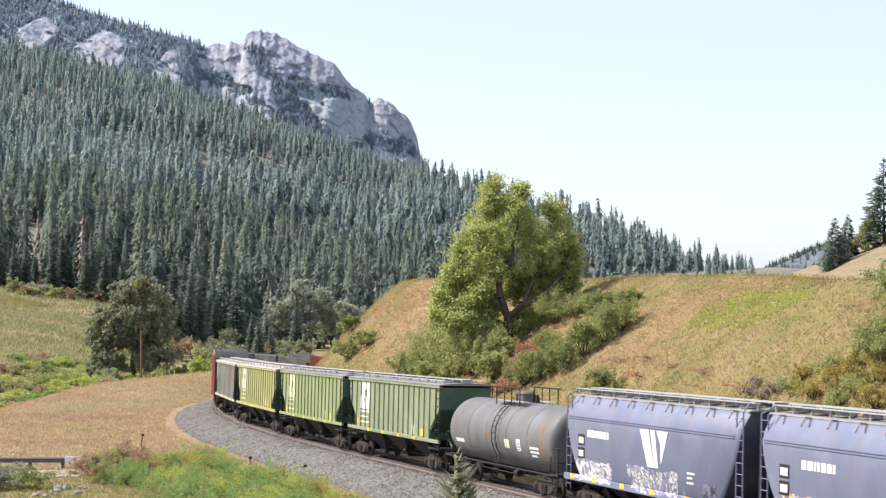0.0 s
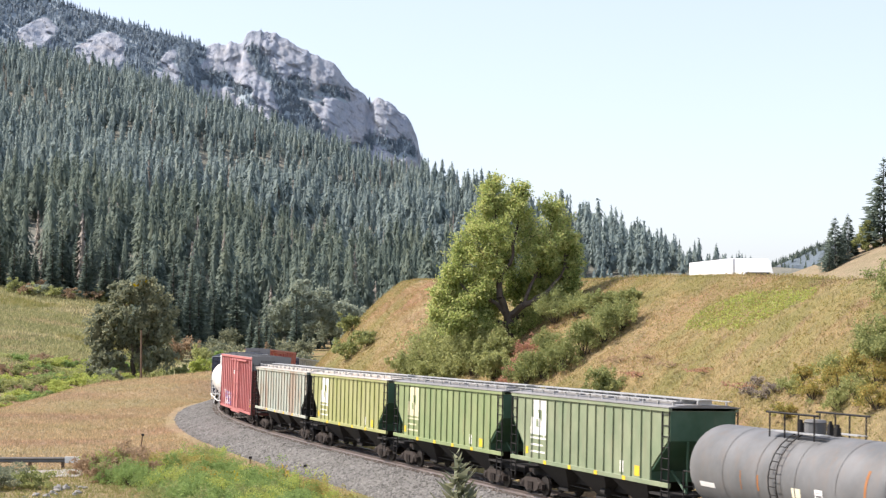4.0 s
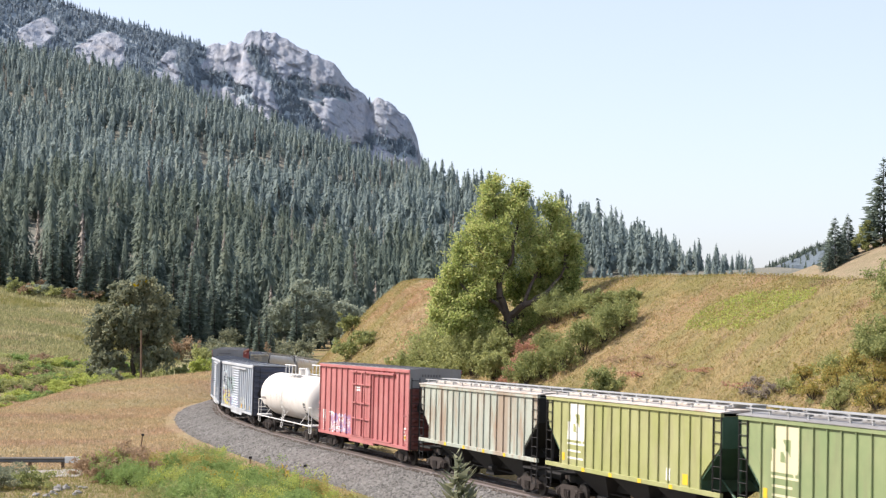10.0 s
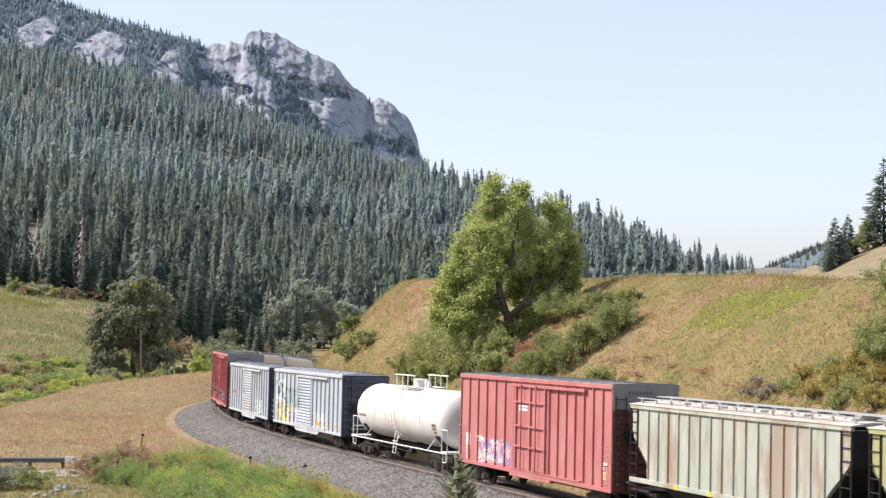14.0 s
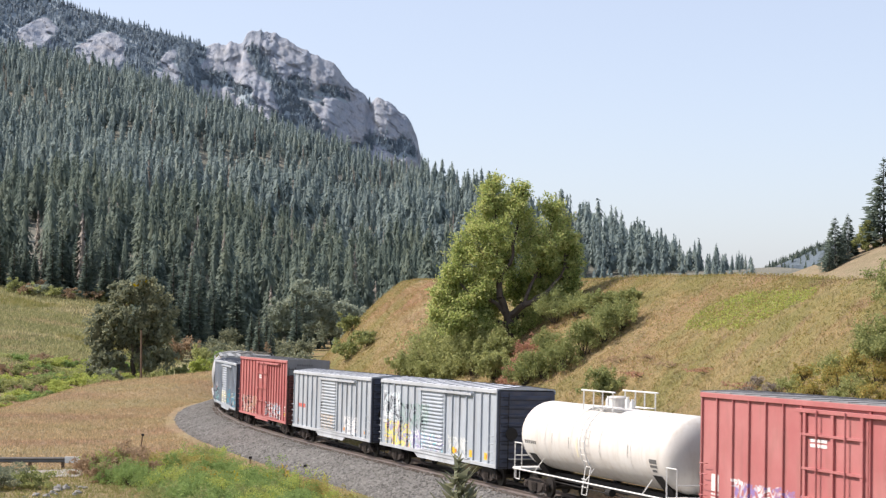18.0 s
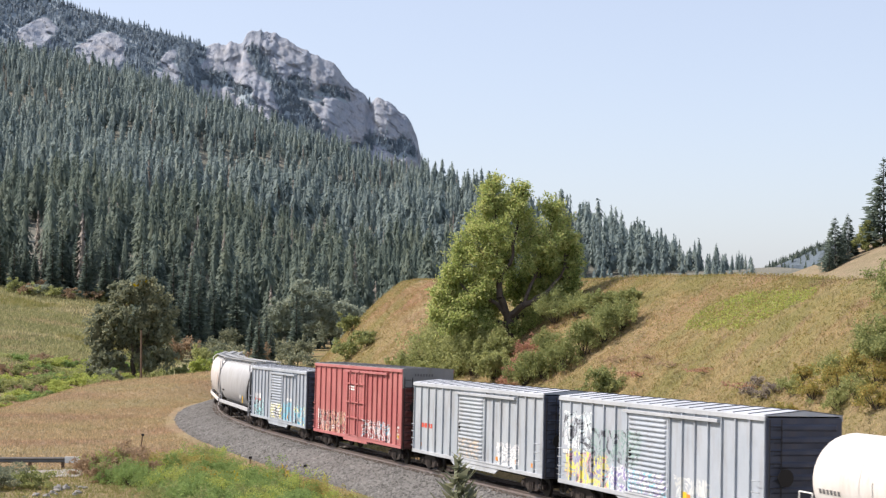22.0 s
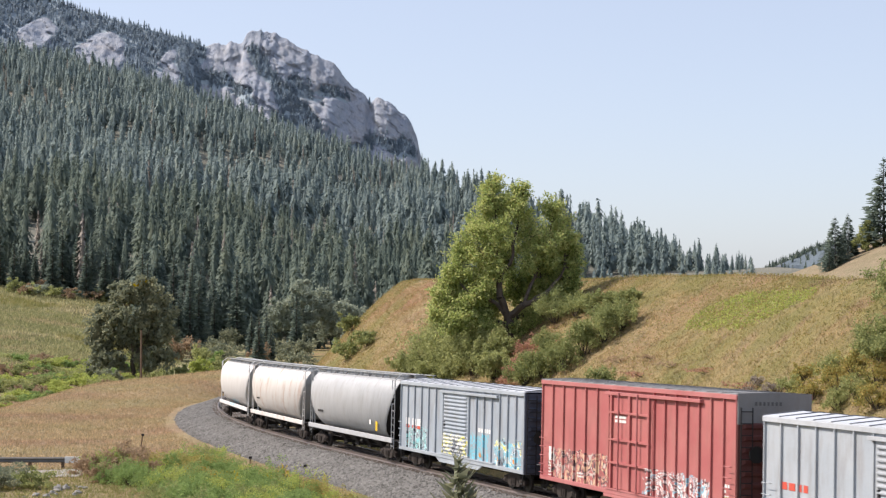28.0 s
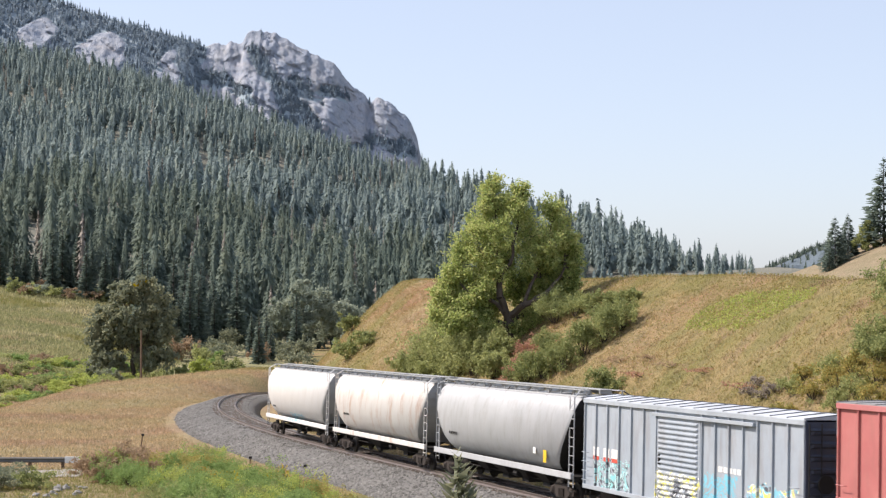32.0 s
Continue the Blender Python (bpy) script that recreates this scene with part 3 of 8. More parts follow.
M_GREEN1 = paint("green_hopper_paint", (0.175, 0.222, 0.138), fade=(0.25, 0.285, 0.185), amount=0.35, rust=(0.22, 0.15, 0.08), rust_at=0.68, blocks=BLOCKS)
M_GREEN2 = paint("olive_green_hopper_paint", (0.19, 0.25, 0.12), fade=(0.25, 0.295, 0.15), amount=0.35, rust=(0.26, 0.2, 0.1), rust_at=0.66, blocks=BLOCKS, block_col=(0.62, 0.58, 0.40))
M_LIME = paint("yellow_green_hopper_paint", (0.285, 0.305, 0.12), fade=(0.34, 0.345, 0.175), amount=0.4, rust=(0.3, 0.24, 0.12), rust_at=0.68, blocks=BLOCKS)
M_RUSTGREY = paint("rusty_pale_hopper_paint", (0.33, 0.37, 0.32), fade=(0.41, 0.435, 0.38), amount=0.5, rust=(0.27, 0.15, 0.085), rust_at=0.58, panels=((0.20, 0.125, 0.10), (0.36, 0.28, 0.20)))
# green of the hopper ends, darkened to hold the shade under the roof
M_GREENEND = paint("shaded_green_end", (0.035, 0.085, 0.05), amount=0.2)
M_VIOLET = paint("blue_violet_hopper_paint", (0.135, 0.16, 0.245), fade=(0.185, 0.21, 0.30), amount=0.4, rust=(0.25, 0.2, 0.17), rust_at=0.70, tags=((6.2, 2.6, 1.1, 1.9, [WHITE, WHITE, (0.6, 0.6, 0.65)], 41), (1.2, -3.0, 1.1, 2.0, [WHITE, (0.3, 0.3, 0.4), WHITE], 42), (-4.4, -5.4, 1.2, 1.8, [DARK, (0.3, 0.3, 0.4)], 44)))
M_VIOLET2 = paint("blue_violet_hopper_paint_sprayed", (0.135, 0.16, 0.245), fade=(0.185, 0.21, 0.30), amount=0.4, rust=(0.25, 0.2, 0.17), rust_at=0.70, tags=((5.6, -5.0, 1.1, 2.0, [YELLOW, WHITE, ORANGE, WHITE, PURPLE], 43),))
M_TANKGREY = paint("dark_grey_tank_paint", (0.105, 0.11, 0.113), fade=(0.165, 0.17, 0.175), amount=0.45, rust=(0.22, 0.10, 0.04), rust_at=0.72)
M_TANKWHITE = paint("white_tank_paint", (0.58, 0.56, 0.53), fade=(0.65, 0.64, 0.615), amount=0.45, dirt=(0.35, 0.28, 0.2))
M_SILVERCAR = paint("light_grey_hopper_paint", (0.39, 0.405, 0.42), fade=(0.445, 0.46, 0.475), amount=0.35)
M_WHITECAR = paint("white_hopper_paint_rust_streaked", (0.58, 0.565, 0.545), fade=(0.64, 0.63, 0.61), amount=0.35, dirt=(0.42, 0.34, 0.27), rust=(0.42, 0.25, 0.17), rust_at=0.60)
M_WHITECAR2 = paint("white_hopper_paint", (0.61, 0.605, 0.595), fade=(0.66, 0.655, 0.645), amount=0.3, dirt=(0.45, 0.4, 0.34), tags=((1.6, -1.6, 1.1, 1.6, [SKYBLUE, (0.45, 0.6, 0.7)], 51),))


# ---- ground: one sheet from the bank to the horizon ----
def build_ground():
    # rings: two metres apart at the centre, wider with distance
    r = [0.0, 0.02]
    while r[-1] < 4700:
        r.append(r[-1] + max(0.55, 0.012 * r[-1]) * (1.0 if r[-1] > 40 else 2.0))
    r = np.array(r)
    ang = np.radians(np.concatenate([np.linspace(-21, 21, 260), np.linspace(21, 339, 70)[1:-1]]))
    A, R = np.meshgrid(ang, r[1:], indexing="xy")
    x, y = np.sin(A) * R, np.cos(A) * R - 4
    z = ground_z(x, y)
    na, nr = len(ang), len(r) - 1
    verts = np.concatenate([np.array([[0, -4, float(ground_z(np.array([0.0]), np.array([-4.0]))[0])]]), np.stack([x.ravel(), y.ravel(), z.ravel()], 1)])
    i, j = np.meshgrid(np.arange(nr - 1), np.arange(na), indexing="ij")
    jn = (j + 1) % na
    q = np.stack([1 + i * na + j, 1 + (i + 1) * na + j, 1 + (i + 1) * na + jn, 1 + i * na + jn], -1).reshape(-1, 4)
    q = q[:, ::-1]
    me = mesh_from("ground", verts, q, [M_GROUND], True)
    return tagged(new("ground", me), "dry tan and green grass ground rising to wooded slopes", "ground", kind="structure")


ground = build_ground()


# ---- rocky mountain behind the wooded spur ----
PEAK_X = [-1000, -700, -560, -487, -387, -326, -302, -290, -275, -268, -255, -248, -235, -211, -175, -137, -116, -99, -92, -85, -70, -58, -41, -33, -29, -10, 60]
PEAK_Z = [520, 470, 420, 390, 360, 344, 334, 338, 337, 341, 339, 352, 355, 352, 330, 313, 286, 274, 261, 270, 266, 256, 240, 222, 200, 150, 40]
OUTCROPS = [(-493, 340, 25, 27), (-419, 322, 36, 34), (-336, 292, 22, 36), (-560, 358, 18, 20)]


def rock_share(X, Z):
    """One on bare rock, nought on wooded ground: crags on the wooded shoulder, a wooded gully down the main face."""
    wob = fractal(X, Z * 0.7, 26, 4)
    bare = smooth(-303, -293, X + 10 * wob)
    for ox, oz, rx, rz in OUTCROPS:
        r = np.hypot((X - ox) / rx, np.where(Z > oz, (Z - oz) / rz * (1 + 0.5 * abs(X - ox) / rx), (Z - oz) / (rz * 1.3)))
        bare = np.maximum(bare, 1 - smooth(0.75, 0.95, r + 0.35 * wob))
    u = np.clip((332 - Z) / 95, 0, 1.4)
    gully = 1 - smooth(0.6, 1.1, abs(X + 243 - 68 * u) / (9 + 11 * u) + 0.6 * wob)
    gully = gully * smooth(336, 326, Z)
    foot = smooth(0.3, 0.44, fractal(X + 0.7 * Z, Z, 34, 4)) * smooth(0.0, 0.35, (np.interp(X, PEAK_X, PEAK_Z) - Z) / 120)
    return bare * (1 - gully) * (1 - 0.9 * foot)


def build_mountain():
    xs = np.concatenate([np.arange(-1000, -600, 16), np.arange(-600, 60, 1.9)])
    vs = np.concatenate([np.linspace(-1, -0.1, 8), np.linspace(0, 0.55, 150), np.linspace(0.57, 1, 16)])
    X, V = np.meshgrid(xs, vs, indexing="xy")
    top = np.interp(X, PEAK_X, PEAK_Z)
    # broken blocks along the rocky crest
    top = top + smooth(-305, -290, X) * (3.5 * abs(fractal(X, X * 0, 9, 3)) + 1.5 * fractal(X, X * 0 + 4, 3.5, 2) - 1.5)
    Z = np.where(V > 0, top * (1 - V), top + 0.5 * top * V)
    bare = rock_share(X, Z)
    run = np.where(V > 0, top * V, 0)
    steep = 0.75 + 0.65 * (1 - smooth(-320, -285, X)) + 0.5 * smooth(0.45, 1.0, V)
    Y = np.where(V > 0, 2100 - run * steep, 2100 - 320 * V)

    def ridged(wide, high, shift, octaves=4):
        v, amp = 0.0, 0.55
        for k in range(octaves):
            q = 1 - abs(vnoise((X + 0.25 * Z) / wide * 2 ** k + shift, Z / high * 2 ** k + shift * 0.7) * 2 - 1)
            v, amp = v + amp * q * q, amp * 0.5
        return v

    front = smooth(0.0, 0.03, V)
    def blocks(wide, high, deep, seed):
        """Angular joint blocks: each cell of a jittered lattice stands out by its own amount and leans its own way."""
        g = np.random.default_rng(seed)
        jit = g.random((64, 64, 5))
        u, w = (X + 0.35 * Z + 4 * fractal(X, Z, 14, 3)) / wide, (Z - 0.25 * X) / high
        ui, wi = np.floor(u).astype(int), np.floor(w).astype(int)
        best, stand = np.full(X.shape, 9.0), np.zeros(X.shape)
        for du in (-1, 0, 1):
            for dw in (-1, 0, 1):
                q = jit[(ui + du) % 64, (wi + dw) % 64]
                ex, ez = u - ui - du - q[..., 0], w - wi - dw - q[..., 1]
                gap = ex * ex + ez * ez
                s = deep * (q[..., 2] - 0.5 + 0.9 * (q[..., 3] - 0.5) * ex + 0.9 * (q[..., 4] - 0.7) * ez)
                near = gap < best
                best, stand = np.where(near, gap, best), np.where(near, s, stand)
        return stand

    out = 15 * (ridged(80, 200, 3.0) - 0.5) + 9 * (ridged(26, 70, 11.0, 3) - 0.5) + 2.5 * fractal(X, Z, 6, 2)
    out = out + blocks(34, 60, 13, 2) + blocks(15, 24, 8, 3) + blocks(7, 10, 4.5, 4) + blocks(4.2, 5, 2.4, 5)
    # strata: slabs that dip to the right and step back as they rise
    for wide, deep, shift in ((19, 1.8, 0.0), (8, 1.2, 3.3)):
        led = (Z + 0.8 * X) / wide + 1.8 * fractal(X, Z, 45, 4) + shift
        out = out + deep * (1 - (led - np.floor(led))) ** 0.6
    out = 0.42 * out * (0.22 + 0.78 * bare) - 5 * (1 - bare) * smooth(-290, -250, X)
    out = out + 6 * bare * (1 - smooth(-305, -295, X))
    Y = Y - out * front
    n, k = len(xs), len(vs)
    i, j = np.meshgrid(np.arange(k - 1), np.arange(n - 1), indexing="ij")
    q = np.stack([i * n + j, (i + 1) * n + j, (i + 1) * n + j + 1, i * n + j + 1], -1).reshape(-1, 4)
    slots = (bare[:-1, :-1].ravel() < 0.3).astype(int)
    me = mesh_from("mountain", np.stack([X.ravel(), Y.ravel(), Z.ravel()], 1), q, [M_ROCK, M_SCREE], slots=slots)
    return tagged(new("mountain", me), "pale grey rocky mountain with cliffs and wooded ledges", "mountain", kind="structure"), (X, Y, Z, V, bare)


def rock_ridge(name, label, px, pz, cy, x0, x1, front, back, step, ribs, ystep=None):
    xs = np.arange(x0, x1, step)
    ys = np.concatenate([np.arange(cy - front, cy + back, ystep or step)])
    X, Y = np.meshgrid(xs, ys, indexing="xy")
    wob = fractal(X, Y * 0.6, 75, 4)

    def ridged(size_x, size_y, shift):
        v, amp = 0.0, 0.5
        for k in range(5):
            q = 1 - abs(vnoise((X + 25 * wob) / size_x * 2 ** k + shift, Y / size_y * 2 ** k + shift * 0.7) * 2 - 1)
            v = v + amp * q * q
            amp *= 0.55
        return v

    rib = ridged(62, 170, 3.0) + 0.4 * ridged(150, 120, 9.0) + 0.55 * ridged(24, 46, 6.0) - 0.3
    crest = np.interp(X, px, pz)
    dist = (cy - Y) / front
    t = np.clip(dist, 0, 1)
    fall = np.where(dist > 0, 0.78 * t ** 0.78, 0.25 * np.clip((Y - cy) / back, 0, 1))
    face = smooth(0.0, 0.06, t)
    steps = np.abs(fractal(X, Y, 120, 3)) * smooth(0.02, 0.3, t)
    Z = crest * (1 - fall) + ribs * (rib - 0.75) * (0.12 + 1.25 * face) * (1 - 0.5 * t) + ribs * 0.7 * fractal(X, Y, 17, 4) * (0.15 + face) - ribs * 0.1 * face
    n, k = len(xs), len(ys)
    i, j = np.meshgrid(np.arange(k - 1), np.arange(n - 1), indexing="ij")
    q = np.stack([i * n + j, i * n + j + 1, (i + 1) * n + j + 1, (i + 1) * n + j], -1).reshape(-1, 4)
    me = mesh_from(name, np.stack([X.ravel(), Y.ravel(), Z.ravel()], 1), q, [M_FARSLOPE, M_FARROCK], slots=(rib[:-1, :-1].ravel() > 1.0).astype(int))
    return tagged(new(name, me), label, "mountain", kind="structure"), (xs, ys, Z)


mountain, PEAK = build_mountain()
far_mountain, FAR_GRID = rock_ridge("distant_mountain", "distant pale grey rock mountain with conifers", [500, 640, 700, 745, 790, 860, 1000, 1300], [40, 60, 88, 108, 128, 138, 150, 160], 3500, 480, 1300, 500, 200, 14.0, 24)


# ---- plants ----
def scatter_mesh(tv, tf, place, scale, turn, lean=None):
    """Copies of a template's verts and faces at places (n, 3), scales (n, 3) and turns (n), joined into arrays."""
    n, k = len(place), len(tv)
    c, s = np.cos(turn)[:, None], np.sin(turn)[:, None]
    v = tv[None] * scale[:, None, :]
    x, y = v[:, :, 0] * c - v[:, :, 1] * s, v[:, :, 0] * s + v[:, :, 1] * c
    v = np.stack([x, y, v[:, :, 2]], -1) + place[:, None, :]
    f = tf[None] + (np.arange(n) * k)[:, None, None]
    return v.reshape(-1, 3), f.reshape(-1, tf.shape[1])


def join_arrays(pieces):
    vs, fs, off = [], [], 0
    for v, f in pieces:
        vs.append(v)
        fs.append(f + off)
        off += len(v)
    return np.concatenate(vs), np.concatenate(fs)


def conifer_template(rng, tiers, arms, width=0.20, bare=0.08, droop=0.35, fat=0.55, ragged=0.3):
    """A conifer one metre high: small drooping sprigs that fill a ragged cone of tiers round a stem. Faces are triangles."""
    n = tiers * arms * 2
    u = 1 - np.sqrt(rng.random(n) * 0.985)
    tier = u * max(6, tiers * 0.45) + 0.4 * rng.random(n)
    saw = 1 - 0.32 * (tier - np.floor(tier))
    an = rng.random(n) * 2 * math.pi
    lobes = 1 + ragged * 0.35 * np.sin(an * 3 + np.floor(tier) * 2.1 + rng.random()) * rng.random(n) + ragged * 0.3 * (rng.random(n) - 0.5)
    r = width * (1 - u) ** 0.8 * saw * lobes * (0.3 + 0.7 * rng.random(n) ** 0.5) + 0.006
    z = bare + (1 - bare) * u - r * droop * 0.6
    half = fat / 0.32 * 1.9 * math.sqrt(width / n) * (0.6 + 0.7 * rng.random(n)) * (0.45 + 0.55 * np.sqrt(1 - u))
    ca, sa = np.cos(an), np.sin(an)
    d = np.stack([ca, sa, -droop * (0.4 + 1.2 * rng.random(n)) + 0.25], 1) * half[:, None]
    tw = rng.normal(size=n) * 0.6
    w = np.stack([-sa, ca, tw], 1) * (half * 0.5)[:, None]
    p = np.stack([ca * r, sa * r, z], 1)
    v = np.stack([p - d + w, p - d - w, p + d], 1).reshape(-1, 3)
    f = np.arange(3 * n).reshape(-1, 3)
    stem = np.array([(0.018, 0, 0), (-0.009, 0.015, 0), (-0.009, -0.015, 0), (0, 0, 1.0)])
    v = np.concatenate([v, stem])
    return v, np.concatenate([f, 3 * n + np.array([(0, 1, 3), (1, 2, 3), (2, 0, 3)])])


def fir_template(rng, tiers, arms, width, bare, ragged):
    """A far conifer one metre high: small hanging sprigs in a ragged cone. Gives verts, triangles and soft outward normals."""
    n = tiers * arms
    u = 1 - np.sqrt(rng.random(n) * 0.99)
    whorls = max(7, int(tiers * 0.5))
    w = (u * whorls).astype(int)
    step = u * whorls - w
    size = (1 - ragged * 0.4 * rng.random(whorls + 1))[w]
    an = rng.random(n) * 2 * math.pi
    lobe = 1 + 0.22 * np.sin(an * 3 + w * 2.1)
    r = width * (1 - u) ** 0.78 * np.minimum(1, 0.6 + 2.2 * u) * size * lobe * (1.1 - 0.4 * step) * (0.45 + 0.6 * rng.random(n) ** 0.5) + 0.006
    z = bare + (1 - bare) * u + 0.015 * rng.normal(size=n)
    half = 1.7 * math.sqrt(width / n) * (0.6 + 0.8 * rng.random(n)) * (0.5 + 0.5 * np.sqrt(1 - u))
    ca, sa = np.cos(an), np.sin(an)
    tilt = 0.35 + 0.75 * rng.random(n)
    d = np.stack([ca * tilt, sa * tilt, -0.8 + 0.3 * rng.normal(size=n)], 1) * half[:, None]
    s = np.stack([-sa, ca, 0.5 * rng.normal(size=n)], 1) * (half * 0.62)[:, None]
    c = np.stack([ca * r, sa * r, z], 1)
    v = np.stack([c - d - s, c + d, c - d + s], 1).reshape(-1, 3)
    nr = np.stack([ca, sa, 1.0 + 0 * ca], 1) + rng.normal(size=(n, 3)) * 0.12
    nr = np.repeat(nr / np.linalg.norm(nr, axis=1)[:, None], 3, axis=0)
    # stem, and the close-grown heart of the crown
    sides = 7
    ring = np.arange(sides) * 2 * math.pi / sides
    heart = [(0.010, 0.0)] + [(width * q, bare + (1 - bare) * h) for q, h in ((0.22, 0.05), (0.32, 0.2), (0.22, 0.5), (0.09, 0.8), (0.004, 0.98))]
    solid = np.array([(r0 * math.cos(w) * (1 + 0.25 * rng.normal()), r0 * math.sin(w) * (1 + 0.25 * rng.normal()), z0) for r0, z0 in heart for w in ring])
    sn = np.array([(math.cos(w), math.sin(w), 1.0) for _ in heart for w in ring]) / math.sqrt(2)
    i, j = np.meshgrid(np.arange(len(heart) - 1), np.arange(sides), indexing="ij")
    i, j, k = i.ravel(), j.ravel(), (j.ravel() + 1) % sides
    sf = np.concatenate([np.stack([i * sides + j, i * sides + k, (i + 1) * sides + k], 1), np.stack([i * sides + j, (i + 1) * sides + k, (i + 1) * sides + j], 1)])
    return np.concatenate([v, solid]), np.concatenate([np.arange(3 * n).reshape(-1, 3), 3 * n + sf]), np.concatenate([nr, sn])


def forest(name, label, x, y, z, h, mat, tiers, arms, seed, kinds=5, category="forest", wide=(0.11, 0.2), ragged=0.7):
    rng = np.random.default_rng(seed)
    pieces, normals = [], []
    which = rng.integers(0, kinds, len(x))
    for k in range(kinds):
        w = wide[0] + (wide[1] - wide[0]) * rng.random()
        tv, tf, tn = fir_template(rng, tiers, arms, w, 0.04 + 0.25 * rng.random() ** 2, ragged)
        m = which == k
        n = int(m.sum())
        turn, one = rng.random(n) * 6.28, np.ones((n, 3))
        sc = np.stack([h[m] * (0.8 + 0.45 * rng.random(n))] * 2 + [h[m]], 1)
        pieces.append(scatter_mesh(tv, tf, np.stack([x[m], y[m], z[m] - 0.3], 1), sc, turn))
        normals.append(scatter_mesh(tn, tf, one * 0, one, turn)[0])
    v, f = join_arrays(pieces)
    return tagged(new(name, mesh_from(name, v, f, [mat], normals=np.concatenate(normals))), label, category, kind="stuff")


def jittered(rng, x0, x1, y0, y1, cell):
    gx, gy = np.meshgrid(np.arange(x0, x1, cell), np.arange(y0, y1, cell))
    gx, gy = gx.ravel(), gy.ravel()
    return gx + rng.random(len(gx)) * cell, gy + rng.random(len(gy)) * cell


def build_forests():
    rng = np.random.default_rng(21)

    def mixed(name, label, x, y, h, mat, tiers, arms, seed, dead):
        """A wood with a share of grey-brown dead trees standing in it."""
        z, gone_by = ground_z(x, y), rng.random(len(x)) < dead
        live = ~gone_by
        forest(name, label, x[live], y[live], z[live], h[live], mat, tiers, arms, seed, 12)
        forest("dead_conifers", "grey-brown dead conifers standing in the forest", x[gone_by], y[gone_by], z[gone_by], h[gone_by] * 0.85, M_DEADFIR, tiers, arms // 2, seed + 50, 5, wide=(0.06, 0.11), ragged=1.1)

    # lower slope: tall near trees
    x, y = jittered(rng, -190, 150, 385, 640, 7.0)
    ok = (abs(x) < 0.31 * y) & (fractal(x, y, 45, 3) > -0.36) & (x < 0.085 * y) & ~((x < -75) & (y < 405))
    x, y = x[ok], y[ok]
    h = 10 + 15 * rng.random(len(x)) ** 0.8 + 3 * fractal(x, y, 60, 2)
    mixed("near_forest", "dense dark green conifer forest on the lower slope", x, y, h, M_CONIFER, 30, 18, 3, 0.09)
    # middle and upper slope
    x, y = jittered(rng, -520, 330, 640, 1560, 8.6)
    ok = (abs(x) < 0.31 * y) & (fractal(x, y, 38, 4) > -0.4 - 0.3 * smooth(-250, -330, x) - 0.6 * smooth(0.08, 0.12, x / y)) & (y < np.interp(x, SPUR_X, SPUR_Y) + 60) & (x < 0.178 * y)
    x, y = x[ok], y[ok]
    h = 11 + 13 * rng.random(len(x)) + 4 * fractal(x, y, 60, 2)
    h *= 1 - 0.6 * smooth(0.09, 0.178, x / y)
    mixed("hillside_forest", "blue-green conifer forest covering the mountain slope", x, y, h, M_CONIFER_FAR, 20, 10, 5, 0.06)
    # the thinning end of the wood, low behind the grassy crest
    x, y = jittered(rng, 50, 190, 560, 1000, 6.5)
    ok = (x > 0.062 * y) & (x < 0.186 * y) & (rng.random(len(x)) < 0.5)
    x, y = x[ok], y[ok]
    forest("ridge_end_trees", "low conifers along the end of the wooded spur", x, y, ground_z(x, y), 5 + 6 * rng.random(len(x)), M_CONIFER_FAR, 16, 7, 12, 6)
    # trees on the rocky mountain's wooded ground
    X, Y, Z, V, bare = PEAK
    i, j = rng.integers(9, X.shape[0] - 8, 70000), rng.integers(25, X.shape[1] - 20, 70000)
    x, y, z, wild = X[i, j], Y[i, j], Z[i, j], 1 - bare[i, j]
    ok = (z > np.interp(x, SPUR_X, SPUR_Z) + 15) & (rng.random(len(x)) < 0.2 * wild ** 2 + 0.0004) & (x < -20) & (V[i, j] > 0)
    x, y, z = x[ok], y[ok], z[ok]
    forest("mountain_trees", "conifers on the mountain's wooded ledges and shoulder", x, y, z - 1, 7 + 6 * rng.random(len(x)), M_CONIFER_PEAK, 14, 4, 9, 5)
    xs, ys, Z = FAR_GRID
    i, j = rng.integers(1, len(ys) - 1, 8000), rng.integers(1, len(xs) - 1, 8000)
    ok = fractal(xs[j] + 0.6 * ys[i], ys[i] * 0.4, 90, 3) > -0.2
    forest("distant_trees", "far conifers on the distant mountain", xs[j][ok], ys[i][ok], Z[i, j][ok] - 1, 12 + 8 * rng.random(ok.sum()), M_CONIFER, 12, 3, 10, 4)


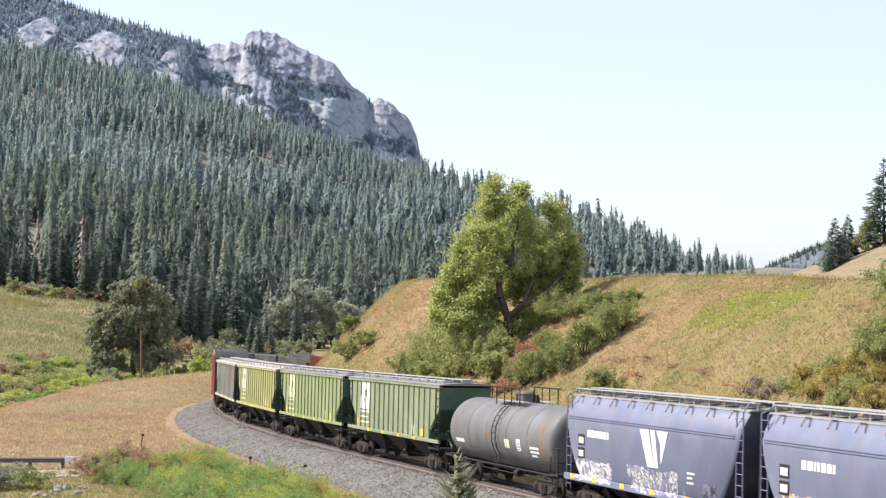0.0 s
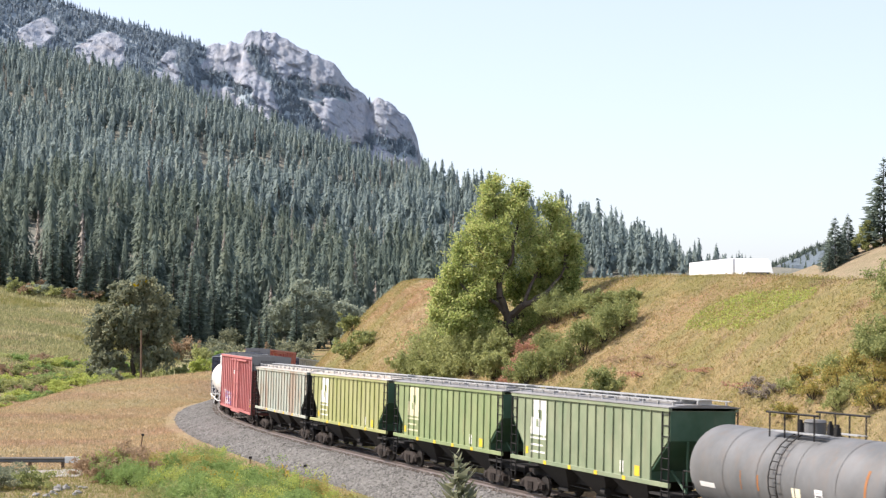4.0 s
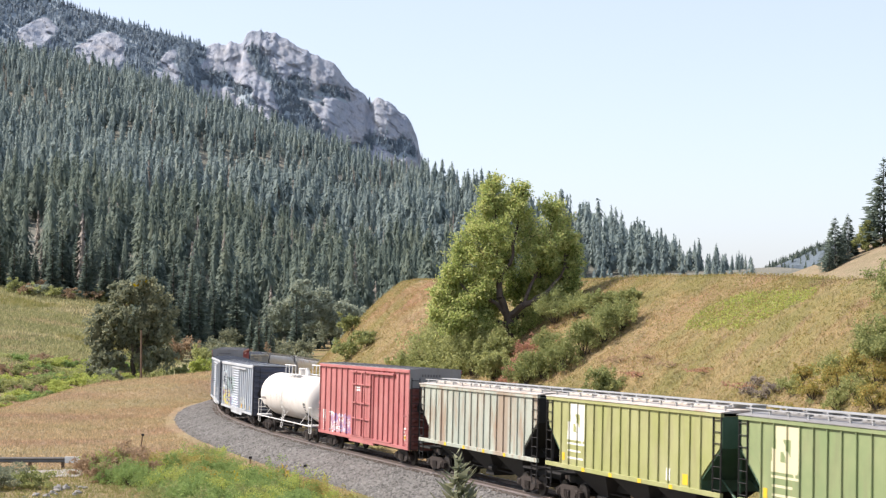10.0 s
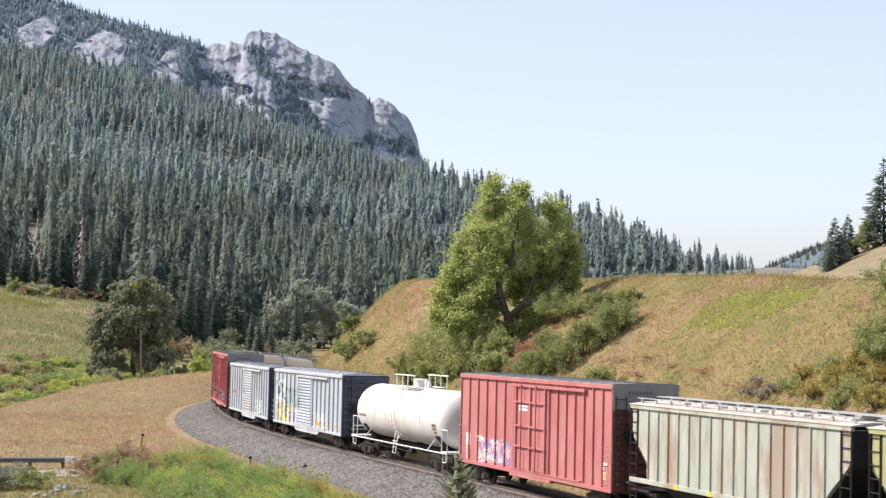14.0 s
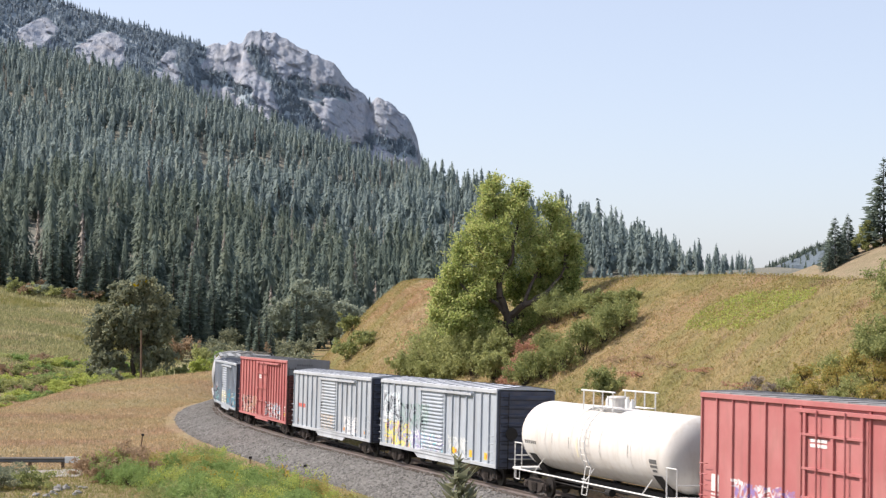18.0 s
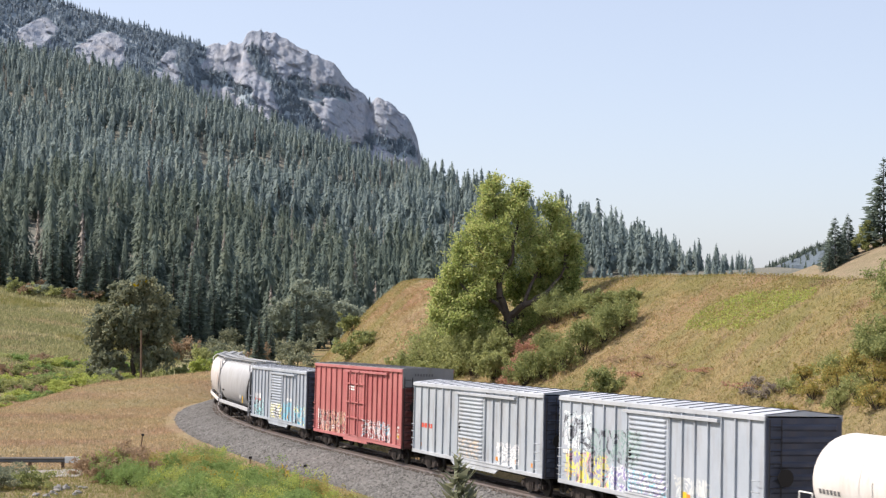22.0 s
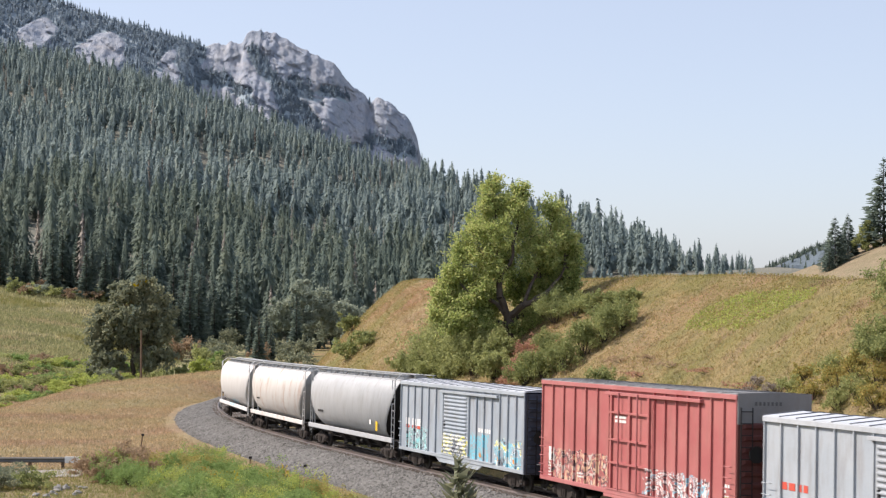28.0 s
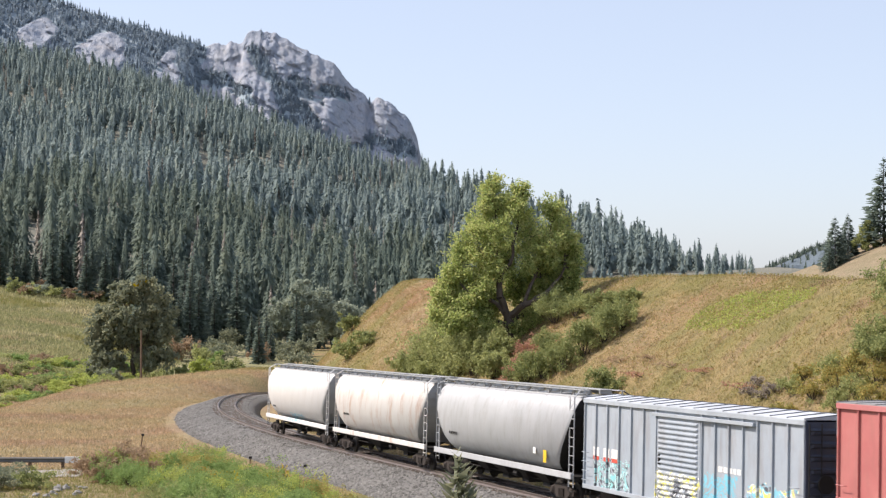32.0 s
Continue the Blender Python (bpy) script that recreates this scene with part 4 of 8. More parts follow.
def leaf_cloud(rng, clumps, size, shell=0.55):
    """Folded leaf quads in ellipsoid clumps (x, y, z, rx, ry, rz, count)."""
    vs, fs, off = [], [], 0
    for cx, cy, cz, rx, ry, rz, n in clumps:
        n = int(n)
        d = rng.normal(size=(n, 3))
        d /= np.linalg.norm(d, axis=1)[:, None]
        r = (shell + (1 - shell) * rng.random(n)) * (0.8 + 0.35 * rng.random(n))
        r *= rng.random(n) ** 0.25
        p = np.array([cx, cy, cz]) + d * r[:, None] * np.array([rx, ry, rz])
        a = rng.normal(size=(n, 3)) + d * 0.4
        a /= np.linalg.norm(a, axis=1)[:, None]
        b = np.cross(a, rng.normal(size=(n, 3)))
        b /= np.linalg.norm(b, axis=1)[:, None] + 1e-9
        sz = size * (0.6 + 0.8 * rng.random(n))[:, None]
        q = np.stack([p - a * sz, p + b * sz * 0.55, p + a * sz, p - b * sz * 0.55], 1)
        vs.append(q.reshape(-1, 3))
        fs.append((np.arange(n)[:, None] * 4 + np.arange(4)[None]) + off)
        off += n * 4
    return np.concatenate(vs), np.concatenate(fs)


def limb_bm(bm, a, b, r0, r1, rng, bend=0.12, sides=6):
    """A crooked tapered limb in three pieces."""
    a, b = Vector(a), Vector(b)
    l = (b - a).length
    pts = [a] + [a.lerp(b, t) + Vector(rng.normal(size=3)) * l * bend * 0.4 for t in (0.35, 0.7)] + [b]
    for i in range(3):
        ra, rb = r0 + (r1 - r0) * i / 3, r0 + (r1 - r0) * (i + 1) / 3
        rod_bm(bm, pts[i], pts[i + 1], ra, sides, rb)
    return pts


def broadleaf(name, label, x, y, mat, clumps, trunk_r, fork, size, seed, count, bark=None, z=None, group="", lean=(0, 0), category="tree", boughs=()):
    """A tree: trunk, a limb to each clump of leaves, a crown. clumps: (dx, dy, dz, radius, height) from the foot."""
    rng = np.random.default_rng(seed)
    z0 = float(ground_z(np.array([x]), np.array([y]))[0]) if z is None else z
    t = thing(name, label, category, group)
    t.location = (x, y, z0 - 0.1)
    bark = bark or M_BARK
    top = Vector((lean[0], lean[1], fork))
    if trunk_r:
        bm = bmesh.new()
        limb_bm(bm, (0, 0, 0), top, trunk_r, trunk_r * 0.75, rng, 0.06, 9)
        part("trunk", bm, bark, t)
    for way in boughs:
        bm = bmesh.new()
        for (ax, ay, az, ra), (bx, by, bz, rb) in zip(way, way[1:]):
            limb_bm(bm, (ax, ay, az), (bx, by, bz), ra, rb, rng, 0.1, 7)
        part("bough", bm, bark, t)
    clouds = []
    vol = sum(c[3] ** 2 * c[4] for c in clumps)
    for num, (dx, dy, dz, r, h) in enumerate(clumps):
        big = 0.3 if num % 5 == 2 else 0.13
        if trunk_r:
            bm = bmesh.new()
            pts = limb_bm(bm, top * (0.75 + 0.25 * rng.random()), (dx, dy, dz), trunk_r * big, trunk_r * 0.1, rng, 0.16)
            for _ in range(4):
                o = pts[2] + Vector(rng.normal(size=3)) * r * 0.55
                limb_bm(bm, pts[rng.integers(1, 3)], o, trunk_r * 0.09, trunk_r * 0.03, rng, 0.15, 4)
            part("limb", bm, bark, t)
        n = count * r * r * h / vol
        for _ in range(26):
            o = rng.normal(size=3)
            o = o / np.linalg.norm(o) * (0.2 + 0.85 * rng.random())
            k = 0.2 + 0.36 * rng.random()
            clouds.append((dx + o[0] * r, dy + o[1] * r, dz + o[2] * h, r * k, r * k, h * k, n / 26))
    v, f = leaf_cloud(rng, clouds, size)
    v[:, 2] = np.maximum(v[:, 2], 0.02)
    crown = new("crown" if trunk_r else "foliage", mesh_from("crown", v, f, [mat]))
    crown.parent = t
    return t


COTTONWOOD_CROWN = [(-1.1, 0.2, 10.8, 0.85), (-1.5, -0.4, 9.4, 1.15), (-0.5, 0.6, 9.3, 1.3), (0.9, 0.2, 10.4, 0.75), (0.5, -0.3, 8.9, 1.2), (-2.2, 0.4, 7.9, 1.15), (-0.8, -0.9, 7.6, 1.5), (1.3, 0.8, 7.2, 1.5),
                    (-2.0, -0.8, 6.2, 1.5), (-3.1, 0.2, 6.4, 1.0), (-0.3, 1.2, 5.8, 1.4), (2.8, 0.1, 9.2, 0.85), (3.2, 0.4, 8.1, 1.1), (3.9, -0.2, 7.0, 1.0), (2.4, -0.6, 6.4, 1.3), (3.7, 0.5, 5.6, 1.0), (2.2, 1.2, 4.9, 1.2), (4.1, 0.2, 4.5, 0.7),
                    (-3.3, -0.5, 4.9, 1.3), (-2.2, 1.0, 4.1, 1.3), (-3.9, 0.4, 3.4, 1.15), (-4.5, -0.3, 2.4, 1.0), (-2.8, -1.0, 2.5, 1.3), (-1.2, 1.5, 3.3, 1.1), (-3.9, -0.8, 1.3, 1.1), (3.4, 0.8, 3.4, 0.95), (2.2, 1.6, 2.6, 1.05), (3.8, 1.2, 2.1, 0.8), (1.3, 1.9, 1.7, 0.9),
                    (-1.0, -1.3, 4.9, 0.8), (1.3, -1.0, 5.3, 0.8), (0.3, 1.7, 4.4, 1.1), (-1.7, -1.5, 1.4, 0.8),
                    (2.6, 1.0, 4.2, 1.1), (3.6, 0.6, 4.3, 1.0), (1.6, 1.6, 3.8, 1.1), (0.6, 1.8, 3.2, 1.0), (4.4, 0.6, 5.3, 0.8), (4.5, 0.3, 6.3, 0.7), (3.2, 1.6, 3.6, 1.0), (4.4, 1.0, 3.7, 0.8), (-1.4, 1.2, 2.4, 1.0), (-2.0, -1.2, 3.6, 1.1), (-4.0, -0.2, 4.3, 0.9), (-4.5, -0.4, 3.2, 0.9), (-3.4, -1.6, 1.6, 1.0), (-4.7, -0.6, 1.9, 0.8),
                    (0.6, -0.5, 0.9, 0.7), (-0.9, -0.8, 0.9, 0.8), (1.5, -0.2, 1.7, 0.8), (1.9, 0.6, 3.0, 0.9), (3.0, 0.3, 3.0, 0.8), (-1.7, -0.6, 2.6, 0.9), (2.6, -0.5, 5.4, 0.9)]


def cottonwood(x, y):
    """A broad open cottonwood: crooked dark limbs, and leaves in sprays along upturned twigs."""
    rng = np.random.default_rng(4)
    t = thing("cottonwood_tree", "tall yellow-green cottonwood tree on the grassy cut slope", "tree")
    t.location = (x, y, float(ground_z(np.array([x]), np.array([y]))[0]) - 0.1)
    bm = bmesh.new()
    limb_bm(bm, (0.05, 0, 0), (-0.1, -0.3, 2.0), 0.42, 0.33, rng, 0.05, 10)
    part("trunk", bm, M_BARK, t)
    ways = (((-0.1, -0.3, 1.9, 0.30), (-0.7, -0.9, 3.2, 0.24), (-0.9, -0.8, 5.4, 0.17), (-1.0, -0.1, 8.2, 0.09), (-1.1, 0.2, 10.6, 0.03)),
            ((-0.1, -0.3, 1.9, 0.27), (0.9, -1.2, 2.7, 0.21), (2.3, -1.3, 3.4, 0.15), (3.4, -0.4, 4.6, 0.08), (3.8, 0.2, 6.6, 0.03)),
            ((-0.3, -0.5, 2.3, 0.17), (-1.3, -1.3, 3.0, 0.13), (-2.6, -1.2, 3.4, 0.09), (-3.6, -0.4, 4.6, 0.03)),
            ((-0.8, -0.9, 4.2, 0.16), (0.2, -0.7, 6.0, 0.11), (0.6, 0, 8.2, 0.07), (0.9, 0.2, 10.1, 0.03)),
            ((0.9, -1.2, 2.7, 0.14), (1.7, -0.6, 4.6, 0.10), (2.5, -0.2, 6.8, 0.06), (2.9, 0.1, 9.0, 0.03)),
            ((-0.1, -0.2, 1.4, 0.14), (-1.6, -1.0, 1.7, 0.10), (-3.4, -0.6, 1.9, 0.04)),
            ((0.1, 0.1, 1.6, 0.15), (1.2, 1.0, 2.4, 0.10), (2.8, 1.1, 3.0, 0.04)))
    joints = []
    for way in ways:
        bm = bmesh.new()
        for (ax, ay, az, ra), (bx, by, bz, rb) in zip(way, way[1:]):
            joints += [Vector(p) for p in limb_bm(bm, (ax, ay, az), (bx, by, bz), ra, rb, rng, 0.1, 7)[1:]]
        part("bough", bm, M_BARK, t)
    spots = []
    for dx, dy, dz, r in COTTONWOOD_CROWN:
        heart = Vector((dx, dy, dz))
        root = min(joints, key=lambda j: (j - heart).length + 0.6 * max(0, j.z - dz))
        bm = bmesh.new()
        ends = limb_bm(bm, root, heart, 0.055, 0.03, rng, 0.14, 5)
        for _ in range(int(30 * r + 8)):
            way = Vector(rng.normal(size=3))
            way.normalize()
            start = heart + way * r * 0.25 * rng.random()
            if rng.random() < 0.3:
                start = ends[rng.integers(1, 3)]
            tip = heart + Vector((way.x, way.y, way.z + 0.25)) * r * (0.55 + 0.6 * rng.random())
            rod_bm(bm, start, tip, 0.014, 3, 0.005)
            n = int(48 * (0.5 + rng.random()) * min(1.2, r))
            u = 0.25 + 0.8 * rng.random(n) ** 0.7
            a, b = np.array(start), np.array(tip)
            spots.append(a + (b - a) * u[:, None] + rng.normal(size=(n, 3)) * np.array([0.15, 0.15, 0.12]) * (0.5 + 0.6 * r))
        part("limb", bm, M_BARK, t)
    P = np.concatenate(spots)
    P[:, 2] = np.maximum(P[:, 2], 0.15)
    v, f = leaf_cloud(rng, [(0, 0, 0, 0.01, 0.01, 0.01, len(P))], 0.088)
    crown = new("crown", mesh_from("crown", v + np.repeat(P, 4, axis=0), f, [M_COTTONWOOD]))
    crown.parent = t


def shrub(name, label, x, y, w, h, mat, seed, count=1600, size=0.09, group="shrubs on the slopes", stems=True, lumps=5, z=None):
    """A bush: thin stems from one foot and lumps of leaves down to the ground."""
    rng = np.random.default_rng(seed)
    z0 = float(ground_z(np.array([x]), np.array([y]))[0]) if z is None else z
    t = thing(name, label, "shrub", group)
    t.location = (x, y, z0 - 0.05)
    clouds = []
    bm = bmesh.new()
    for k in range(lumps):
        an, rr = 6.28 * (k + rng.random() * 0.6) / lumps, w * 0.26 * (0.4 + 0.8 * rng.random())
        cx, cy, cz = math.cos(an) * rr, math.sin(an) * rr, h * (0.32 + 0.28 * rng.random())
        if k == 0:
            cx, cy, cz = 0, 0, h * 0.62
        rod_bm(bm, (cx * 0.2, cy * 0.2, 0), (cx, cy, cz), 0.03 * h ** 0.5, 4, 0.012)
        for _ in range(6):
            o = rng.normal(size=3) * 0.16
            clouds.append((cx + o[0] * w, cy + o[1] * w, max(h * 0.12, cz + o[2] * h), w * (0.10 + 0.09 * rng.random()), w * (0.10 + 0.09 * rng.random()), h * (0.13 + 0.15 * rng.random()), count / lumps / 6))
    part("stem", bm, M_BARK, t)
    v, f = leaf_cloud(rng, clouds, size, 0.4)
    v[:, 2] = np.maximum(v[:, 2], 0.0)
    ob = new("foliage", mesh_from("foliage", v, f, [mat]))
    ob.parent = t
    return t


def lone_conifer(name, label, x, y, h, seed, width=0.2, tiers=34, arms=11, mat=None, group="lone conifers", z=None, bare=0.03, fat=0.34, droop=0.3):
    rng = np.random.default_rng(seed)
    z0 = float(ground_z(np.array([x]), np.array([y]))[0]) if z is None else z
    t = thing(name, label, "conifer tree", group)
    t.location = (x, y, z0 - 0.1)
    tv, tf = conifer_template(rng, tiers, arms, width, bare=bare, fat=fat, droop=droop, ragged=0.4)
    tv2, tf2 = conifer_template(rng, tiers, arms, width * 0.7, bare=bare, fat=0.4, droop=0.1, ragged=0.35)
    v, f = join_arrays([(tv * h, tf), (tv2 * h * 0.985, tf2)])
    ob = new("crown", mesh_from("crown", v, f, [mat or M_CONIFER]))
    ob.parent = t
    bm = bmesh.new()
    rod_bm(bm, (0, 0, 0), (0, 0, h * 0.9), h * 0.016, 7, h * 0.004)
    part("trunk", bm, M_BARK, t)
    return t


def tufts(name, label, rng, x, y, h, mat, blades=4, spread=0.12, wide=0.03, category="grass"):
    """Grass tufts as tapering blades, joined."""
    n = len(x)
    z = ground_z(x, y)
    bx = np.repeat(x, blades) + rng.normal(size=n * blades) * spread
    by = np.repeat(y, blades) + rng.normal(size=n * blades) * spread
    bz = np.repeat(z, blades) - 0.03
    bh = np.repeat(h, blades) * (0.5 + 0.8 * rng.random(n * blades))
    an = rng.random(n * blades) * 6.28
    w = wide * (0.6 + 0.8 * rng.random(n * blades))
    lx, ly = rng.normal(size=n * blades) * 0.4 * bh, rng.normal(size=n * blades) * 0.4 * bh
    a = np.stack([bx + np.cos(an) * w, by + np.sin(an) * w, bz], 1)
    b = np.stack([bx - np.cos(an) * w, by - np.sin(an) * w, bz], 1)
    c = np.stack([bx + lx, by + ly, bz + bh], 1)
    v = np.stack([a, b, c], 1).reshape(-1, 3)
    f = np.arange(len(v)).reshape(-1, 3)
    return tagged(new(name, mesh_from(name, v, f, [mat])), label, category, kind="stuff")


build_forests()


# ---- wagons. x runs back along the train, the side turned to the valley is +y, z is up from the rails ----
def again(ob, parent, at=(0, 0, 0), turn=0.0):
    """One more part on the same mesh."""
    o = new(ob.name.split(".")[0], ob.data)
    o.parent, o.location, o.rotation_euler = parent, at, (0, 0, turn)
    return o


def disc_bm(bm, y0, y1, r0, r1, sides=20, x=0.0, z=0.0):
    """A wheel-like solid round the y axis."""
    a = [bm.verts.new((x + r0 * math.cos(6.2832 * i / sides), y0, z + r0 * math.sin(6.2832 * i / sides))) for i in range(sides)]
    b = [bm.verts.new((x + r1 * math.cos(6.2832 * i / sides), y1, z + r1 * math.sin(6.2832 * i / sides))) for i in range(sides)]
    for i in range(sides):
        bm.faces.new((a[i], a[(i + 1) % sides], b[(i + 1) % sides], b[i]))
    bm.faces.new(a[::-1])
    bm.faces.new(b)


def side_post(car, x, y, z0, z1, deep, wide, mat):
    """A pressed post on the side sheet; deep is signed."""
    bm = bmesh.new()
    prof = [(-wide, 0), (-wide * 0.8, deep), (wide * 0.8, deep), (wide, 0)]
    lo, hi = [bm.verts.new((x + p[0], y + p[1], z0)) for p in prof], [bm.verts.new((x + p[0], y + p[1], z1)) for p in prof]
    for i in range(4):
        bm.faces.new((lo[i], lo[(i + 1) % 4], hi[(i + 1) % 4], hi[i]))
    bm.faces.new(lo)
    bm.faces.new(hi[::-1])
    return part("side_post", bm, mat, car)


WHEEL_R, BOGIES, WHEELSETS = 0.42, [], []
SHARED = {}


def wheelset_mesh():
    if "wheelset" not in SHARED:
        bm = bmesh.new()
        for sd in (-1, 1):
            disc_bm(bm, sd * 0.69, sd * 0.72, WHEEL_R + 0.025, WHEEL_R + 0.025, 24)
            disc_bm(bm, sd * 0.72, sd * 0.80, WHEEL_R, WHEEL_R, 24)
            disc_bm(bm, sd * 0.80, sd * 0.84, WHEEL_R * 0.45, WHEEL_R * 0.42, 16)
            disc_bm(bm, sd * 0.84, sd * 1.08, 0.10, 0.10, 10)
            for k in range(3):
                an = k * 2.094
                rod_bm(bm, (0.24 * math.cos(an), sd * 0.795, 0.24 * math.sin(an)), (0.24 * math.cos(an), sd * 0.81, 0.24 * math.sin(an)), 0.06, 6)
        disc_bm(bm, -0.7, 0.7, 0.085, 0.085, 10)
        bmesh.ops.recalc_face_normals(bm, faces=bm.faces)
        me = bpy.data.meshes.new("wheelset")
        bm.to_mesh(me)
        bm.free()
        me.materials.append(M_WHEEL)
        SHARED["wheelset"] = me
        bm = bmesh.new()
        for sd in (-1, 1):
            y = sd * 1.0
            # side frame: arched casting over the two axle boxes
            pts = [(-1.13, 0.50), (-1.13, 0.30), (-0.70, 0.30), (-0.45, 0.18), (0.45, 0.18), (0.70, 0.30), (1.13, 0.30), (1.13, 0.50), (0.95, 0.58), (0.50, 0.72), (-0.50, 0.72), (-0.95, 0.58)]
            prism_bm(bm, pts, y - 0.07, y + 0.07, "y")
            for x in (-0.18, 0.0, 0.18):
                rod_bm(bm, (x, y + sd * 0.09, 0.25), (x, y + sd * 0.09, 0.55), 0.07, 8)
            for x in (-0.865, 0.865):
                box_bm(bm, x - 0.15, x + 0.15, y - 0.12, y + 0.12, 0.28, 0.58, 0.03)
                disc_bm(bm, y + sd * 0.10, y + sd * 0.16, 0.11, 0.09, 12, x, 0.42)
        box_bm(bm, -0.20, 0.20, -1.0, 1.0, 0.35, 0.66, 0.03)
        for x in (-0.42, 0.42):
            box_bm(bm, x - 0.05, x + 0.05, -0.95, 0.95, 0.36, 0.46)
        bmesh.ops.recalc_face_normals(bm, faces=bm.faces)
        me = bpy.data.meshes.new("bogie")
        bm.to_mesh(me)
        bm.free()
        me.materials.append(M_BOGIE)
        SHARED["bogie"] = me
    return SHARED["wheelset"], SHARED["bogie"]


# the shadow line along each raised roof seam is put into this colour
M_SEAM = plain("shadowed_roof_seam", (0.10, 0.11, 0.13), 0.6, 0.2, 3)
M_STENCIL = plain("dark_stencil_paint", (0.12, 0.12, 0.12), 0.7, 0.2, 4)
M_BOGIE = plain("rusty_bogie_steel", (0.04, 0.032, 0.028), 0.8, 0.4, 3)


def running_gear(car, half, length, sill_z=0.80):
    """Two bogies with two wheelsets each, centre sill, couplers, brake rigging."""
    wm, bmz = wheelset_mesh()
    for sd in (-1, 1):
        b = new("bogie", bmz)
        b.parent = car
        b.location = (sd * half, 0, 0)
        BOGIES.append((b, sd * half, half, car))
        for x in (-0.865, 0.865):
            w = new("wheelset", wm)
            w.parent = b
            w.location = (x, 0, WHEEL_R)
            WHEELSETS.append((w, x))
    bm = bmesh.new()
    box_bm(bm, -length / 2 - 0.1, length / 2 + 0.1, -0.30, 0.30, 0.70, 1.0)
    part("centre_sill", bm, M_BLACK, car)
    for sd in (-1, 1):
        bm = bmesh.new()
        e = length / 2
        box_bm(bm, sd * e, sd * (e + 0.55), -0.10, 0.10, 0.78, 0.98, 0.02)
        box_bm(bm, sd * (e + 0.5), sd * (e + 0.80), -0.20, 0.16, 0.72, 1.06, 0.05)
        part("coupler", bm, M_BOGIE, car)
        bm = bmesh.new()
        prev = None
        for k in range(7):
            u = k / 6
            p = Vector((sd * (e + 0.1 + 0.7 * u), 0.35 - 0.1 * u, 0.75 - 0.45 * math.sin(u * math.pi * 0.85)))
            if prev:
                rod_bm(bm, prev, p, 0.03, 5)
            prev = p
        part("air_hose", bm, M_BLACK, car)
    bm = bmesh.new()
    rod_bm(bm, (0.6, -0.75, 0.62), (1.5, -0.75, 0.62), 0.17, 10)
    rod_bm(bm, (-0.9, 0.65, 0.70), (-0.5, 0.65, 0.70), 0.15, 10)
    rod_bm(bm, (-half, 0.45, 0.58), (half, 0.45, 0.62), 0.025, 5)
    part("brake_gear", bm, M_BLACK, car)


def ladder(car, x, y, z0, z1, mat, along="x", width=0.42, step=0.38, name="ladder"):
    """Two stringers and rungs."""
    bm = bmesh.new()
    def at(o, z):
        return (x + o, y, z) if along == "x" else (x, y + o, z)
    for o in (-width / 2, width / 2):
        rod_bm(bm, at(o, z0), at(o, z1), 0.022, 5)
    z = z0 + 0.12
    while z < z1 - 0.05:
        rod_bm(bm, at(-width / 2, z), at(width / 2, z), 0.016, 5)
        z += step
    return part(name, bm, mat, car)


def grab(car, x, y, z, mat, width=0.45):
    bm = bmesh.new()
    for o in (-width / 2, width / 2):
        rod_bm(bm, (x + o, y, z), (x + o, y + math.copysign(0.08, y), z), 0.014, 4)
    rod_bm(bm, (x - width / 2, y + math.copysign(0.08, y), z), (x + width / 2, y + math.copysign(0.08, y), z), 0.014, 4)
    return part("grab_iron", bm, mat, car)


def stirrup(car, x, y, mat, z=0.82):
    bm = bmesh.new()
    for o in (-0.2, 0.2):
        rod_bm(bm, (x + o, y, z), (x + o, y, z - 0.42), 0.02, 4)
    rod_bm(bm, (x - 0.2, y, z - 0.42), (x + 0.2, y, z - 0.42), 0.022, 4)
    return part("stirrup_step", bm, mat, car)


def bars(car, rows, x, y, z, mat, h=0.12, gap=0.08, name="marking", mean=0.14, seed=0):
    """Unreadable stencilled lines: a row of short bars for each width in rows, starting at x and running to the right (-x)."""
    rng = random.Random(seed)
    for w in rows:
        c, end = x, x - w
        while c > end + 0.05:
            k = min(mean * (0.6 + 0.8 * rng.random()), c - end)
            bm = bmesh.new()
            box_bm(bm, c - k, c, y, y + 0.006, z - h, z)
            part(name, bm, mat, car)
            c -= k + mean * 0.35
        z -= h + gap


def plate(car, pts, y, mat, name="marking", label=""):
    """A flat painted shape of (x, z) points on the near side."""
    bm = bmesh.new()
    a, b = [bm.verts.new((p[0], y, p[1])) for p in pts], [bm.verts.new((p[0], y + 0.006, p[1])) for p in pts]
    n = len(pts)
    for i in range(n):
        bm.faces.new((a[i], a[(i + 1) % n], b[(i + 1) % n], b[i]))
    bm.faces.new(a[::-1])
    bm.faces.new(b)
    return part(name, bm, mat, car, label)


def square(car, x, z, w, h, y, mat, name="marking"):
    return plate(car, [(x, z), (x - w, z), (x - w, z + h), (x, z + h)], y, mat, name)


